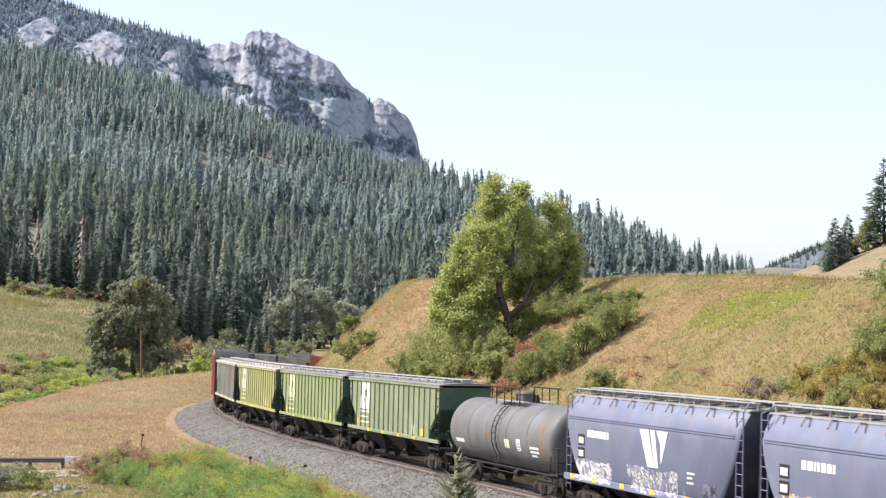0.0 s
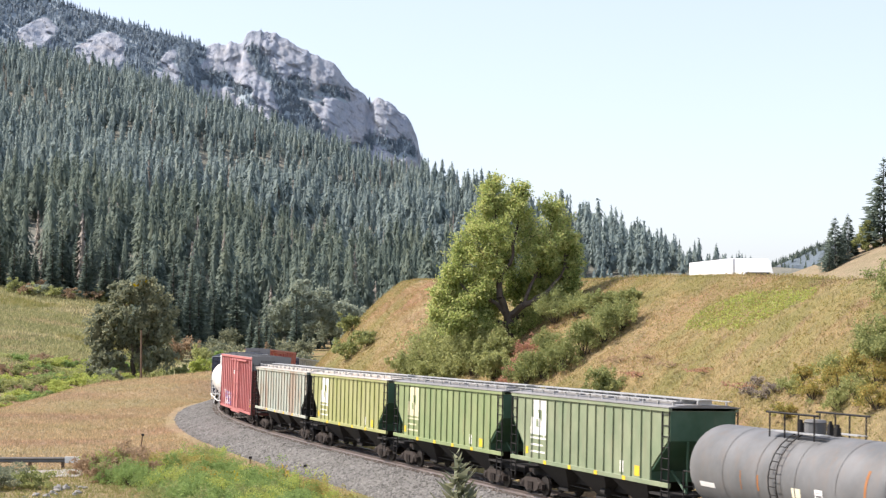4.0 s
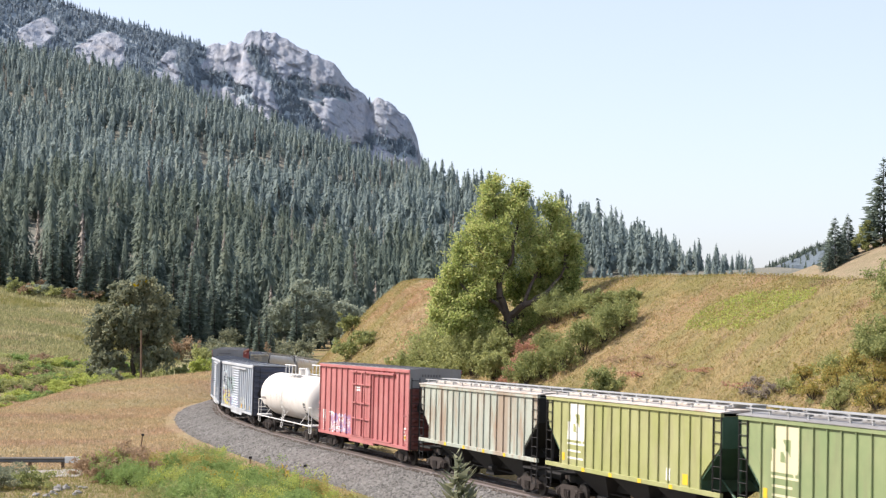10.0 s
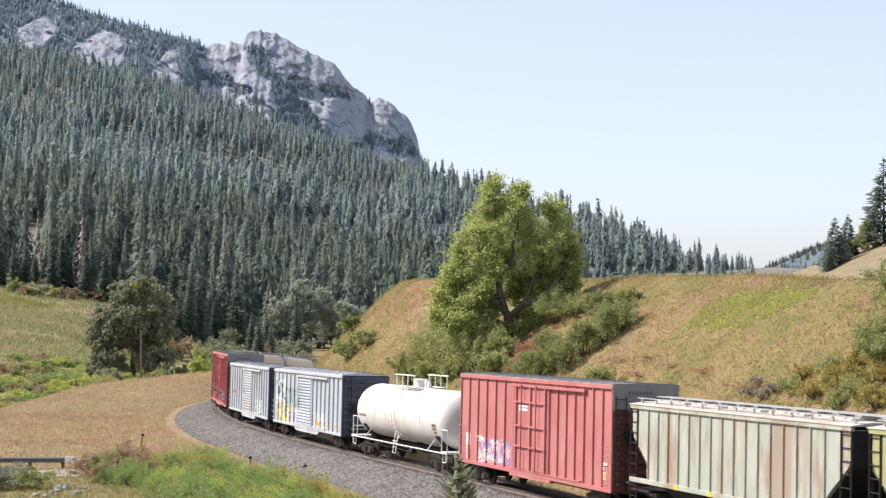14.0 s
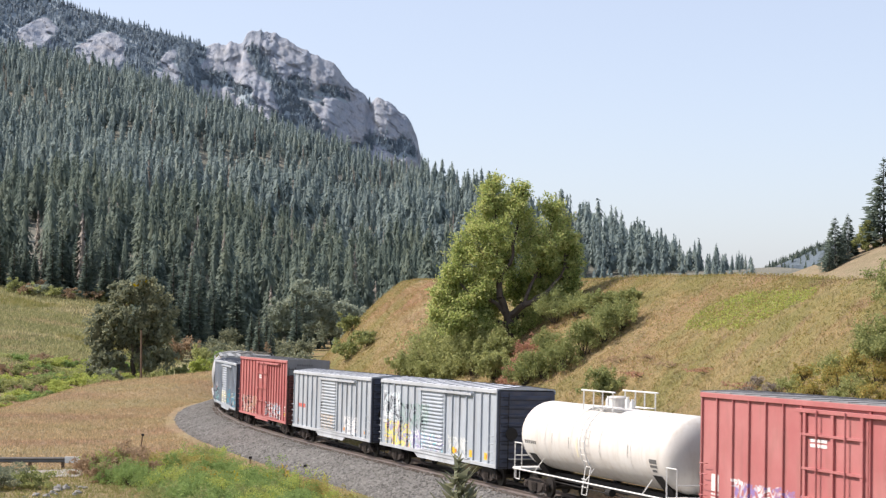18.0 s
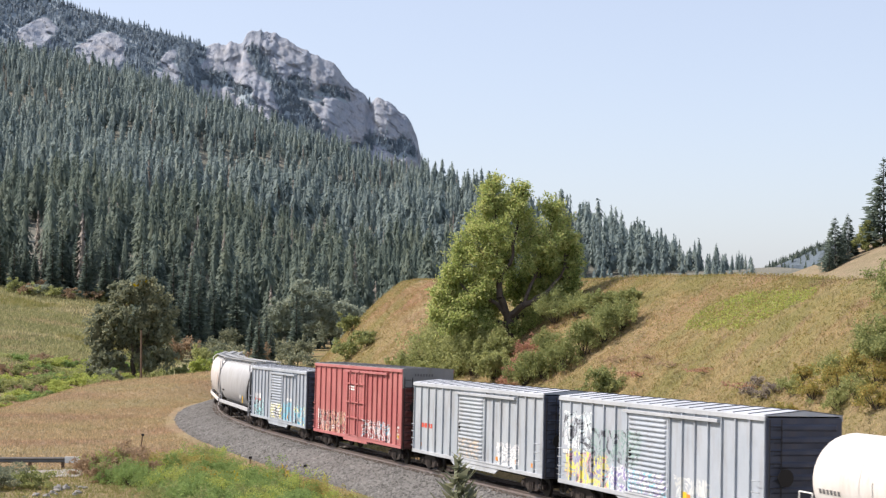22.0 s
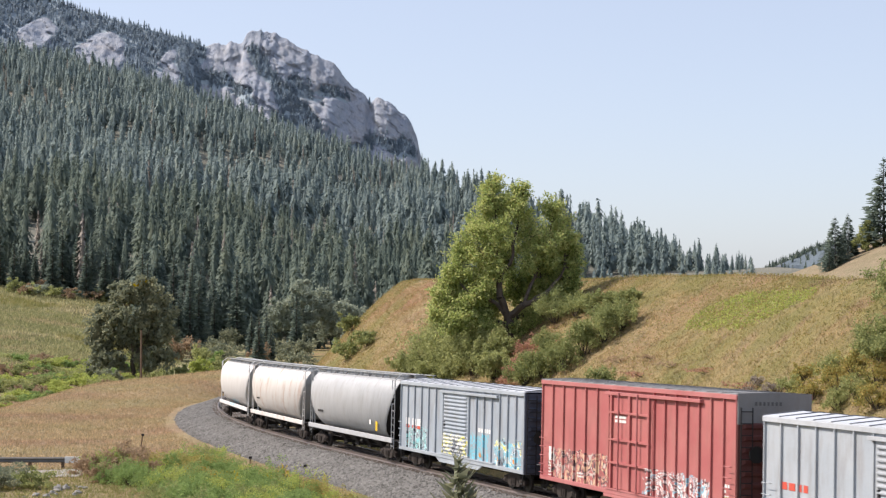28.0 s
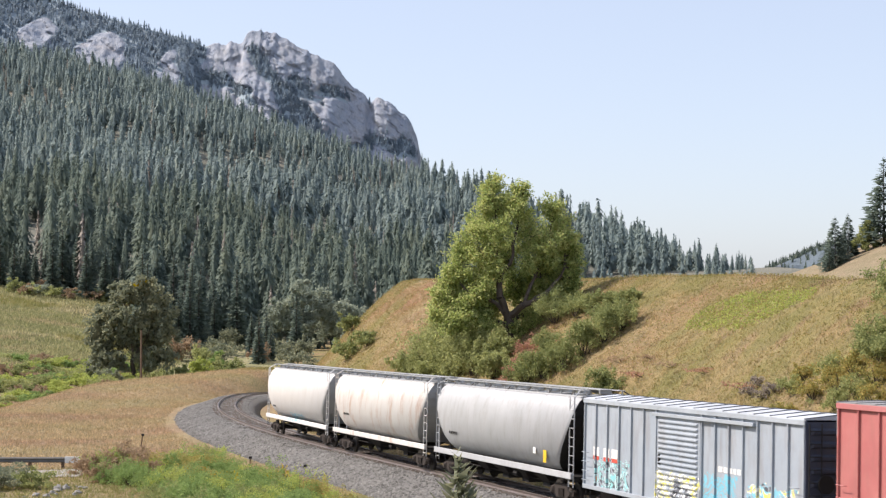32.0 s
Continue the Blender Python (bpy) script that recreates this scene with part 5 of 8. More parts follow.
def boxcar(label, body_mat, post_mat, end_mat, roof_mat, eave, door, left_posts, right_posts, plug, end_top=None, group="boxcars in the train"):
    """Exterior-post boxcar. door: (x_left, x_right)."""
    car = thing("boxcar", label, "boxcar", group)
    L, W, sill = 7.9, 1.31, 0.81
    running_gear(car, 6.2, 15.6)
    bm = bmesh.new()
    box_bm(bm, -L, L, -W, W, sill + 0.15, eave - 0.12)
    part("body", bm, body_mat, car)
    # ends with pressed horizontal ribs
    for sd in (-1, 1):
        bm = bmesh.new()
        x0 = sd * (L + 0.004)
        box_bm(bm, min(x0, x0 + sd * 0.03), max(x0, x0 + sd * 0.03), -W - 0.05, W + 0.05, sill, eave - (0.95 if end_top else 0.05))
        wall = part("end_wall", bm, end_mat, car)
        n, rib = 8, None
        for k in range(n):
            z = sill + 0.35 + (eave - sill - (1.35 if end_top else 0.7)) * k / (n - 1)
            if rib is None:
                bm = bmesh.new()
                pts = [(-W + 0.12, -0.11), (W - 0.12, -0.11), (W - 0.12, 0.11), (-W + 0.12, 0.11)]
                a = [bm.verts.new((0, p[0], p[1])) for p in pts]
                q = [bm.verts.new((sd * 0.07, p[0] * 0.93, p[1] * 0.45)) for p in pts]
                for i in range(4):
                    bm.faces.new((a[i], a[(i + 1) % 4], q[(i + 1) % 4], q[i]))
                bm.faces.new(q)
                bm.faces.new(a[::-1])
                rib = part("end_rib", bm, end_mat, wall)
                rib.location = (x0 + sd * 0.03, 0, z)
            else:
                again(rib, wall, (x0 + sd * 0.03, 0, z))
        if end_top:
            bm = bmesh.new()
            box_bm(bm, min(x0, x0 + sd * 0.04), max(x0, x0 + sd * 0.04), -W - 0.05, W + 0.05, eave - 0.946, eave + 0.02)
            part("upper_end_panel", bm, end_top, car, "grey upper end panel")
            for k in range(7):
                bm = bmesh.new()
                box_bm(bm, x0 + sd * 0.042 - 0.004, x0 + sd * 0.042 + 0.004, -0.2 + k * 0.15 - 0.04, -0.2 + k * 0.15 + 0.04, eave - 0.34, eave - 0.22)
                part("marking", bm, M_STENCIL, car)
        ladder(car, x0 + sd * 0.16, -1.1 * sd, 0.75, eave - (0.4 if plug else 0.1), M_BLACK, "y")
        bm = bmesh.new()
        box_bm(bm, min(x0, x0 + sd * 0.35), max(x0, x0 + sd * 0.35), -0.85, 0.85, 1.22, 1.26)
        part("crossover_platform", bm, M_GALV, car)
    bm = bmesh.new()
    xw = -(L + 0.20)
    disc_bm(bm, -0.02, 0.02, 0.28, 0.28, 14)
    wheel = part("brake_wheel", bm, M_BLACK, car)
    wheel.location, wheel.rotation_euler = (xw, 0.75, eave - 1.9), (0, 0, radians(90))
    for sd in (1, -1):
        # side sills, top chord
        bm = bmesh.new()
        y = sd * W
        ya, yb = sorted((y, y + sd * 0.09))
        box_bm(bm, -L, L, ya, yb, sill, sill + 0.16, 0.01)
        part("side_sill", bm, post_mat, car)
        bm = bmesh.new()
        ya, yb = sorted((y, y + sd * 0.10))
        box_bm(bm, -L - 0.02, L + 0.02, ya, yb, eave - 0.16, eave, 0.012)
        part("top_chord", bm, post_mat, car)
        bm = bmesh.new()
        box_bm(bm, door[1] - 3.6, door[0] + 0.3, ya, yb + (0.06 if sd > 0 else 0), eave - 0.36, eave - 0.24, 0.01)
        box_bm(bm, door[1] - 3.2, door[0] + 0.2, ya, yb + (0.02 if sd > 0 else 0), sill + 0.162, sill + 0.22)
        part("door_rail", bm, post_mat, car)
        # dropped sill below the door
        if plug:
            bm = bmesh.new()
            box_bm(bm, door[1] - 0.4, door[0] + 0.4, min(y, y + sd * 0.1), max(y, y + sd * 0.1), sill - 0.12, sill - 0.004)
        else:
            bm = bmesh.new()
        ya, yb = sorted((y - sd * 0.02, y + sd * 0.05))
        if not plug:
            prism_bm(bm, [(door[0] + 1.0, sill), (door[1] - 1.8, sill), (door[1] - 1.3, sill - 0.22), (door[0] + 0.5, sill - 0.22)], ya, yb, "y")
        part("dropped_sill", bm, post_mat, car)
        # posts
        xs = [L - 0.05 - (L - 0.05 - door[0] - 0.10) * k / left_posts for k in range(left_posts + 1)]
        xs += [door[1] - 0.10 - (L - 0.05 + door[1] - 0.10) * k / right_posts for k in range(right_posts + 1)]
        for x in xs:
            side_post(car, x, y, sill + 0.16, eave - 0.16, 0.075 * sd, 0.032, body_mat)
        if not plug and sd > 0:
            for x in (7.0, -2.75, -4.9, -6.6):
                square(car, x, sill + 0.36, 0.24, 0.17, y + 0.012, M_ORANGE, "stencil_block")
        # door
        bm = bmesh.new()
        xm, xr = door
        z0, z1 = sill + 0.24, eave - 0.36
        ya, yb = sorted((y + sd * 0.01, y + sd * 0.06))
        box_bm(bm, xr, xm, ya, yb, z0, z1)
        dr = part("door", bm, body_mat, car, "ribbed sliding door" if not plug else "plug door with locking bars")
        if not plug:
            n, rib = 15, None
            hgt = (z1 - z0 - 0.16) / n * 0.36
            for k in range(n):
                z = z0 + 0.08 + (z1 - z0 - 0.16) * (k + 0.5) / n
                bm = bmesh.new()
                yo, yt = y + sd * 0.06, y + sd * 0.125
                a = [bm.verts.new(p) for p in ((xr + 0.12, yo, z - hgt), (xm - 0.12, yo, z - hgt), (xm - 0.12, yo, z + hgt), (xr + 0.12, yo, z + hgt))]
                q = [bm.verts.new(p) for p in ((xr + 0.16, yt, z - hgt * 0.3), (xm - 0.16, yt, z - hgt * 0.3), (xm - 0.16, yt, z + hgt * 0.3), (xr + 0.16, yt, z + hgt * 0.3))]
                for i in range(4):
                    bm.faces.new((a[i], a[(i + 1) % 4], q[(i + 1) % 4], q[i]))
                bm.faces.new(q)
                part("door_rib", bm, body_mat, dr)
        else:
            for z in (z0 + 0.9, z0 + 1.75, z0 + 2.75):
                bm = bmesh.new()
                box_bm(bm, xr + 0.1, xm - 0.1, min(ya, ya + sd * 0.16), max(yb, yb + sd * 0.10), z, z + 0.07)
                part("door_brace", bm, body_mat, dr)
            for fx in (0.06, 0.5, 0.94):
                x = xr + (xm - xr) * fx
                bm = bmesh.new()
                box_bm(bm, x - 0.07, x + 0.07, min(ya, ya + sd * 0.14), max(yb, yb + sd * 0.085), z0, z1)
                part("door_stile", bm, body_mat, dr)
        if plug:
            for fx in (0.28, 0.72):
                bm = bmesh.new()
                x = xr + (xm - xr) * fx
                rod_bm(bm, (x, y + sd * 0.19, z0 - 0.05), (x, y + sd * 0.19, z1 + 0.1), 0.032, 6)
                part("locking_bar", bm, post_mat, dr)
        bm = bmesh.new()
        x = xm - 0.22
        box_bm(bm, x - 0.05, x + 0.05, min(yb, yb + sd * 0.06), max(yb, yb + sd * 0.06), 2.2, 2.55)
        part("door_handle", bm, M_BLACK, dr)
        for x in (L - 0.4, -L + 0.4):
            for z in ((1.15, 1.5, 1.85, 2.2) if not plug else (1.1, 1.45, 1.8, 2.15, 2.5)):
                grab(car, x, y + sd * 0.12, z, post_mat)
            stirrup(car, x, y + sd * 0.02, M_BLACK)
    # roof: low ridge with raised seams, nearly flat on the high cars
    ridge = 0.07 if plug else 0.17
    bm = bmesh.new()
    prism_bm(bm, [(-W - 0.06, eave + 0.002), (W + 0.06, eave + 0.002), (W + 0.06, eave + 0.03), (0, eave + ridge), (-W - 0.06, eave + 0.03)], -L - 0.05, L + 0.05)
    part("roof", bm, roof_mat, car)
    first = None
    n = 17
    for k in range(n):
        x = -L + 2 * L * k / (n - 1)
        if first is None:
            bm = bmesh.new()
            prism_bm(bm, [(-W - 0.07, eave + 0.02), (W + 0.07, eave + 0.02), (W + 0.07, eave + 0.05), (0, eave + ridge + 0.03), (-W - 0.07, eave + 0.05)], -0.04, 0.04)
            first = part("roof_seam", bm, M_SEAM if roof_mat is M_ROOFBLUE else roof_mat, car)
            first.location = (x, 0, 0)
        else:
            again(first, car, (x, 0, 0))
    return car


def roof_walk(car, z, x0, x1, width=0.6, mat=None):
    """A grating of slats on brackets along the roof."""
    bm = bmesh.new()
    for k in range(6):
        y = -width / 2 + width * (k + 0.5) / 6
        box_bm(bm, x0, x1, y - 0.035, y + 0.035, z, z + 0.03)
    x = x0 + 0.1
    while x < x1:
        box_bm(bm, x - 0.04, x + 0.04, -width / 2, width / 2, z - 0.14, z - 0.004)
        x += 1.2
    return part("running_board", bm, mat or M_GALV, car)


def rib_hopper(label, mat, end_mat, roof_mat, marks=True, mark_mat=None, group="covered hoppers in the train"):
    """Covered hopper with outside posts, slope sheets at its ends and dark outlet bays below."""
    car = thing("covered_hopper", label, "hopper wagon", group)
    L, W, eave, sill = 7.15, 1.38, 4.18, 1.58
    running_gear(car, 5.6, 14.3)
    # body: full length at the top, sloped in below
    bm = bmesh.new()
    zs = [sill, 1.75, 1.95, 2.2, 2.6, 3.0, 3.3, eave - 0.1]
    rings = []
    for z in zs:
        w = W - 0.07
        e = float(L - 0.10 - 1.35 * np.clip((3.1 - z) / 1.1, 0, 1))
        rings.append([bm.verts.new(p) for p in ((-e, -w, z), (e, -w, z), (e, w, z), (-e, w, z))])
    for a, b in zip(rings, rings[1:]):
        for i in range(4):
            bm.faces.new((a[i], a[(i + 1) % 4], b[(i + 1) % 4], b[i]))
    bm.faces.new(rings[0][::-1])
    bm.faces.new(rings[-1])
    part("body", bm, mat, car)
    for sd in (-1, 1):
        # end sheet and slope sheet; the roof's shade is put into their dark colour
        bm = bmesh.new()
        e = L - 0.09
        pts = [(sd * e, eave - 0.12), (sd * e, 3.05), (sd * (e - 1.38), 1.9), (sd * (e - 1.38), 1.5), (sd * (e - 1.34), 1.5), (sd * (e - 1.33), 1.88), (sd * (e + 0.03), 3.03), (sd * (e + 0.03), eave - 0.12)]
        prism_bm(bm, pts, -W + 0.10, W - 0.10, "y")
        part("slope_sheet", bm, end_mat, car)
        bm = bmesh.new()
        for y in (-0.55, 0.55):
            rod_bm(bm, (sd * (e - 0.1), y, 1.2), (sd * (e - 0.02), y, 3.0), 0.05, 6)
            rod_bm(bm, (sd * (e - 0.1), y, 1.2), (sd * (e - 1.2), y, 1.9), 0.045, 6)
        part("end_brace", bm, end_mat, car)
        bm = bmesh.new()
        box_bm(bm, sd * (L - 1.5) if sd > 0 else -L - 0.05, L + 0.05 if sd > 0 else -(L - 1.5), -W + 0.05, W - 0.05, 1.10, 1.18)
        part("end_platform", bm, M_BLACK, car)
        for y in (-1, 1):
            bm = bmesh.new()
            for x in (L - 0.02, L - 0.55):
                rod_bm(bm, (sd * x, y * (W - 0.03), 0.75), (sd * x, y * (W - 0.03), eave), 0.03, 5)
            z = 0.9
            while z < eave - 0.1:
                rod_bm(bm, (sd * (L - 0.02), y * (W - 0.03), z), (sd * (L - 0.55), y * (W - 0.03), z), 0.017, 4)
                z += 0.38
            part("corner_ladder", bm, M_BLACK, car)
            stirrup(car, sd * (L - 0.3), y * (W - 0.03), M_BLACK, 0.95)
    for sd in (1, -1):
        y = sd * (W - 0.07)
        bm = bmesh.new()
        ya, yb = sorted((y - sd * 0.05, y + sd * 0.075))
        box_bm(bm, -L, L, ya, yb, sill - 0.17, sill, 0.012)
        part("side_sill", bm, mat, car)
        bm = bmesh.new()
        box_bm(bm, -L, L, ya, yb, eave - 0.14, eave, 0.012)
        part("top_chord", bm, mat, car)
        n = 16
        for k in range(n):
            side_post(car, -L + 1.42 + (2 * L - 2.84) * k / (n - 1), y, sill, eave - 0.14, 0.06 * sd, 0.022, mat)
        for x in (-3.6, -1.2, 1.2, 3.6):
            square(car, x, sill - 0.165, 0.26, 0.15, sd * (W + 0.008) - (0.006 if sd < 0 else 0), M_YELLOW, "reflector")
    # outlet bays
    for k in range(3):
        x = (k - 1) * 3.55
        bm = bmesh.new()
        top, low = [(x - 1.72, sill - 0.02), (x + 1.72, sill - 0.02)], [(x + 0.42, 0.48), (x - 0.42, 0.48)]
        a = [bm.verts.new((p[0], yy, p[1])) for yy in (-1.25,) for p in top] + [bm.verts.new((p[0], 1.25, p[1])) for p in top[::-1]]
        b = [bm.verts.new((low[1][0], -0.45, 0.48)), bm.verts.new((low[0][0], -0.45, 0.48)), bm.verts.new((low[0][0], 0.45, 0.48)), bm.verts.new((low[1][0], 0.45, 0.48))]
        for i in range(4):
            bm.faces.new((a[i], a[(i + 1) % 4], b[(i + 1) % 4], b[i]))
        bm.faces.new(a)
        bm.faces.new(b[::-1])
        box_bm(bm, x - 0.46, x + 0.46, -0.5, 0.5, 0.34, 0.477)
        part("outlet_bay", bm, M_BLACK, car)
    # roof, hatches, boards and rails
    bm = bmesh.new()
    prism_bm(bm, [(-W - 0.03, eave + 0.002), (W + 0.03, eave + 0.002), (W + 0.03, eave + 0.03), (0.75, eave + 0.11), (-0.75, eave + 0.11), (-W - 0.03, eave + 0.03)], -L - 0.05, L + 0.05)
    part("roof", bm, roof_mat, car)
    roof_walk(car, eave + 0.27, -L - 0.1, L + 0.1, 0.55)
    for sd in (1, -1):
        bm = bmesh.new()
        y = sd * 1.05
        for k in range(13):
            x = -L + 0.3 + (2 * L - 0.6) * k / 12
            box_bm(bm, x - 0.025, x + 0.025, y - 0.03, y + 0.03, eave + 0.05, eave + 0.22)
        box_bm(bm, -L, L, y - 0.06, y + 0.06, eave + 0.22, eave + 0.25)
        part("roof_rail", bm, M_GALV, car)
        first = None
        for k in range(5):
            x = -5.2 + 2.6 * k
            if first is None:
                bm = bmesh.new()
                box_bm(bm, -1.05, 1.05, -0.21, 0.21, eave + 0.09, eave + 0.20, 0.03)
                for hx in (-0.7, 0, 0.7):
                    box_bm(bm, hx - 0.06, hx + 0.06, -0.25, 0.25, eave + 0.201, eave + 0.225)
                first = part("hatch", bm, roof_mat, car)
                first.location = (x, sd * 0.56, 0)
            else:
                again(first, car, (x, sd * 0.56, 0))
    if marks:
        y = W - 0.066
        square(car, -3.25, 1.68, 0.3, 0.42, y, M_MARK)
        square(car, -4.45, 1.64, 0.38, 0.36, y, M_YELLOW)
        square(car, 5.62, 1.72, 0.24, 0.3, y, M_YELLOW)
    return car


def smooth_hopper(label, mat, roof_mat, L=7.4, shoulder=False, end_mat=None, top=4.28, half=5.9, group="covered hoppers in the train", bays=4):
    """Covered hopper with a smooth rounded body whose ends curve in towards the bottom."""
    car = thing("covered_hopper", label, "hopper wagon", group)
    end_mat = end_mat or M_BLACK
    running_gear(car, half, 2 * L - 0.2)
    zs = np.array([1.25, 1.32, 1.55, 1.9, 2.3, 2.7, 3.1, 3.5, 3.8, 4.05, top])
    if shoulder:
        ws = np.array([1.36, 1.38, 1.40, 1.42, 1.43, 1.43, 1.42, 1.40, 1.30, 1.16, 1.02])
    else:
        ws = np.array([0.95, 1.05, 1.25, 1.40, 1.47, 1.48, 1.45, 1.38, 1.28, 1.13, 0.94])
    u = np.clip((3.9 - zs) / (3.9 - 1.25), 0, 1)
    es = L - 0.12 - (1.85 if not shoulder else 1.25) * u ** (1.7 if not shoulder else 1.9)
    bm = bmesh.new()
    rings = []
    for z, w, e in zip(zs, ws, es):
        c = 0.10
        rings.append([bm.verts.new(p) for p in ((-e, -w + c, z), (-e + c, -w, z), (e - c, -w, z), (e, -w + c, z), (e, w - c, z), (e - c, w, z), (-e + c, w, z), (-e, w - c, z))])
    for a, b in zip(rings, rings[1:]):
        for i in range(8):
            if i not in (3, 7):
                bm.faces.new((a[i], a[(i + 1) % 8], b[(i + 1) % 8], b[i]))
    bm.faces.new(rings[0][::-1])
    bm.faces.new(rings[-1])
    part("body", bm, mat, car, smooth_shade=True)
    # slope sheets and far-side ladders take end_mat, darker than the sides
    for sd, (i, j) in ((1, (3, 4)), (-1, (7, 0))):
        bm = bmesh.new()
        prev = None
        for z, w, e in zip(zs, ws, es):
            q = [bm.verts.new((sd * e, -w + 0.10, z)), bm.verts.new((sd * e, w - 0.10, z))]
            if prev:
                bm.faces.new((prev[0], prev[1], q[1], q[0]))
            prev = q
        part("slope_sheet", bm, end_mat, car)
        for y in (-1, 1):
            bm = bmesh.new()
            yy = y * 1.30
            for x in (L, L - 0.42):
                rod_bm(bm, (sd * x, yy, 0.70), (sd * x, yy, top + 0.02), 0.028, 5)
            z = 0.85
            while z < top:
                rod_bm(bm, (sd * L, yy, z), (sd * (L - 0.42), yy, z), 0.016, 4)
                z += 0.36
            rod_bm(bm, (sd * L, yy, top), (sd * (L - 0.25), yy * 0.72, top + 0.28), 0.028, 5)
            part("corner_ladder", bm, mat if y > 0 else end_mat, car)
            stirrup(car, sd * (L - 0.25), yy, M_BLACK, 0.95)
        bm = bmesh.new()
        box_bm(bm, min(sd * (L - 1.6), sd * L), max(sd * (L - 1.6), sd * L), -1.28, 1.28, 1.05, 1.12)
        part("end_platform", bm, M_BLACK, car)
        bm = bmesh.new()
        for y in (-0.6, 0.6):
            rod_bm(bm, (sd * (L - 0.12), y, 1.1), (sd * (L - 0.14), y, 3.8), 0.05, 6)
        part("end_brace", bm, end_mat, car)
    for sd in (1, -1):
        bm = bmesh.new()
        ya, yb = sorted((sd * 1.30, sd * 1.42))
        box_bm(bm, -L, L, ya, yb, 1.02, 1.27, 0.015)
        part("side_sill", bm, mat, car)
        if shoulder:
            for z in (3.42, 3.50):
                bm = bmesh.new()
                yo = float(np.interp(z, zs, ws))
                ya, yb = sorted((sd * (yo - 0.01), sd * (yo + 0.03)))
                box_bm(bm, -L + 0.35, L - 0.35, ya, yb, z, z + 0.035)
                part("side_bead", bm, mat, car)
            first = None
            for k in range(9):
                x = -L + 0.9 + (2 * L - 1.8) * k / 8
                if first is None:
                    bm = bmesh.new()
                    rod_bm(bm, (-0.25, sd * 1.2, 4.02), (-0.15, sd * 1.08, 4.30), 0.018, 4)
                    rod_bm(bm, (-0.15, sd * 1.08, 4.30), (0.2, sd * 1.08, 4.30), 0.018, 4)
                    rod_bm(bm, (0.2, sd * 1.08, 4.30), (0.25, sd * 1.2, 4.02), 0.018, 4)
                    first = part("roof_grab", bm, M_STEEL, car)
                    first.location = (x, 0, 0)
                else:
                    again(first, car, (x, 0, 0))
        else:
            first = None
            for k in range(7):
                x = -L + 1.2 + (2 * L - 2.4) * k / 6
                if first is None:
                    bm = bmesh.new()
                    rod_bm(bm, (0, sd * 1.05, 4.10), (0.1, sd * 0.72, 4.42), 0.02, 4)
                    first = part("board_bracket", bm, M_STEEL, car)
                    first.location = (x, 0, 0)
                else:
                    again(first, car, (x, 0, 0))
    # outlet bays
    n = bays
    for k in range(n):
        x = (k - (n - 1) / 2) * (8.8 / n)
        bm = bmesh.new()
        r = 4.2 / n
        a = [bm.verts.new(p) for p in ((x - r, -1.2, 1.24), (x + r, -1.2, 1.24), (x + r, 1.2, 1.24), (x - r, 1.2, 1.24))]
        b = [bm.verts.new(p) for p in ((x - 0.3, -0.4, 0.5), (x + 0.3, -0.4, 0.5), (x + 0.3, 0.4, 0.5), (x - 0.3, 0.4, 0.5))]
        for i in range(4):
            bm.faces.new((a[i], a[(i + 1) % 4], b[(i + 1) % 4], b[i]))
        bm.faces.new(a)
        bm.faces.new(b[::-1])
        box_bm(bm, x - 0.34, x + 0.34, -0.45, 0.45, 0.36, 0.497)
        part("outlet_bay", bm, M_BLACK, car)
    # roof
    bm = bmesh.new()
    w = ws[-1]
    prism_bm(bm, [(-w - 0.02, top + 0.002), (w + 0.02, top + 0.002), (w, top + 0.05), (0, top + 0.12), (-w, top + 0.05)], -L, L)
    part("roof", bm, roof_mat, car)
    roof_walk(car, top + 0.30, -L - 0.15, L + 0.15, 0.5)
    for sd in (1, -1):
        bm = bmesh.new()
        y = sd * 0.78
        for k in range(14):
            x = -L + (2 * L) * k / 13
            box_bm(bm, x - 0.02, x + 0.02, y - 0.03, y + 0.03, top + 0.03, top + 0.27)
        for o in (-0.1, 0.0, 0.1):
            box_bm(bm, -L, L, y + o - 0.035, y + o + 0.035, top + 0.27, top + 0.30)
        part("side_running_board", bm, M_GALV, car)
    first = None
    for k in range(10):
        x = -L + 0.9 + (2 * L - 1.8) * k / 9
        for sd in (1, -1):
            if first is None:
                bm = bmesh.new()
                disc_bm(bm, -0.06, 0.06, 0.3, 0.27, 12)
                first = part("hatch", bm, roof_mat, car)
                first.data.transform(Matrix.Rotation(radians(90), 4, "X"))
                first.location = (x, sd * 0.46, top + 0.19)
            else:
                again(first, car, (x, sd * 0.46, top + 0.19))
    return car


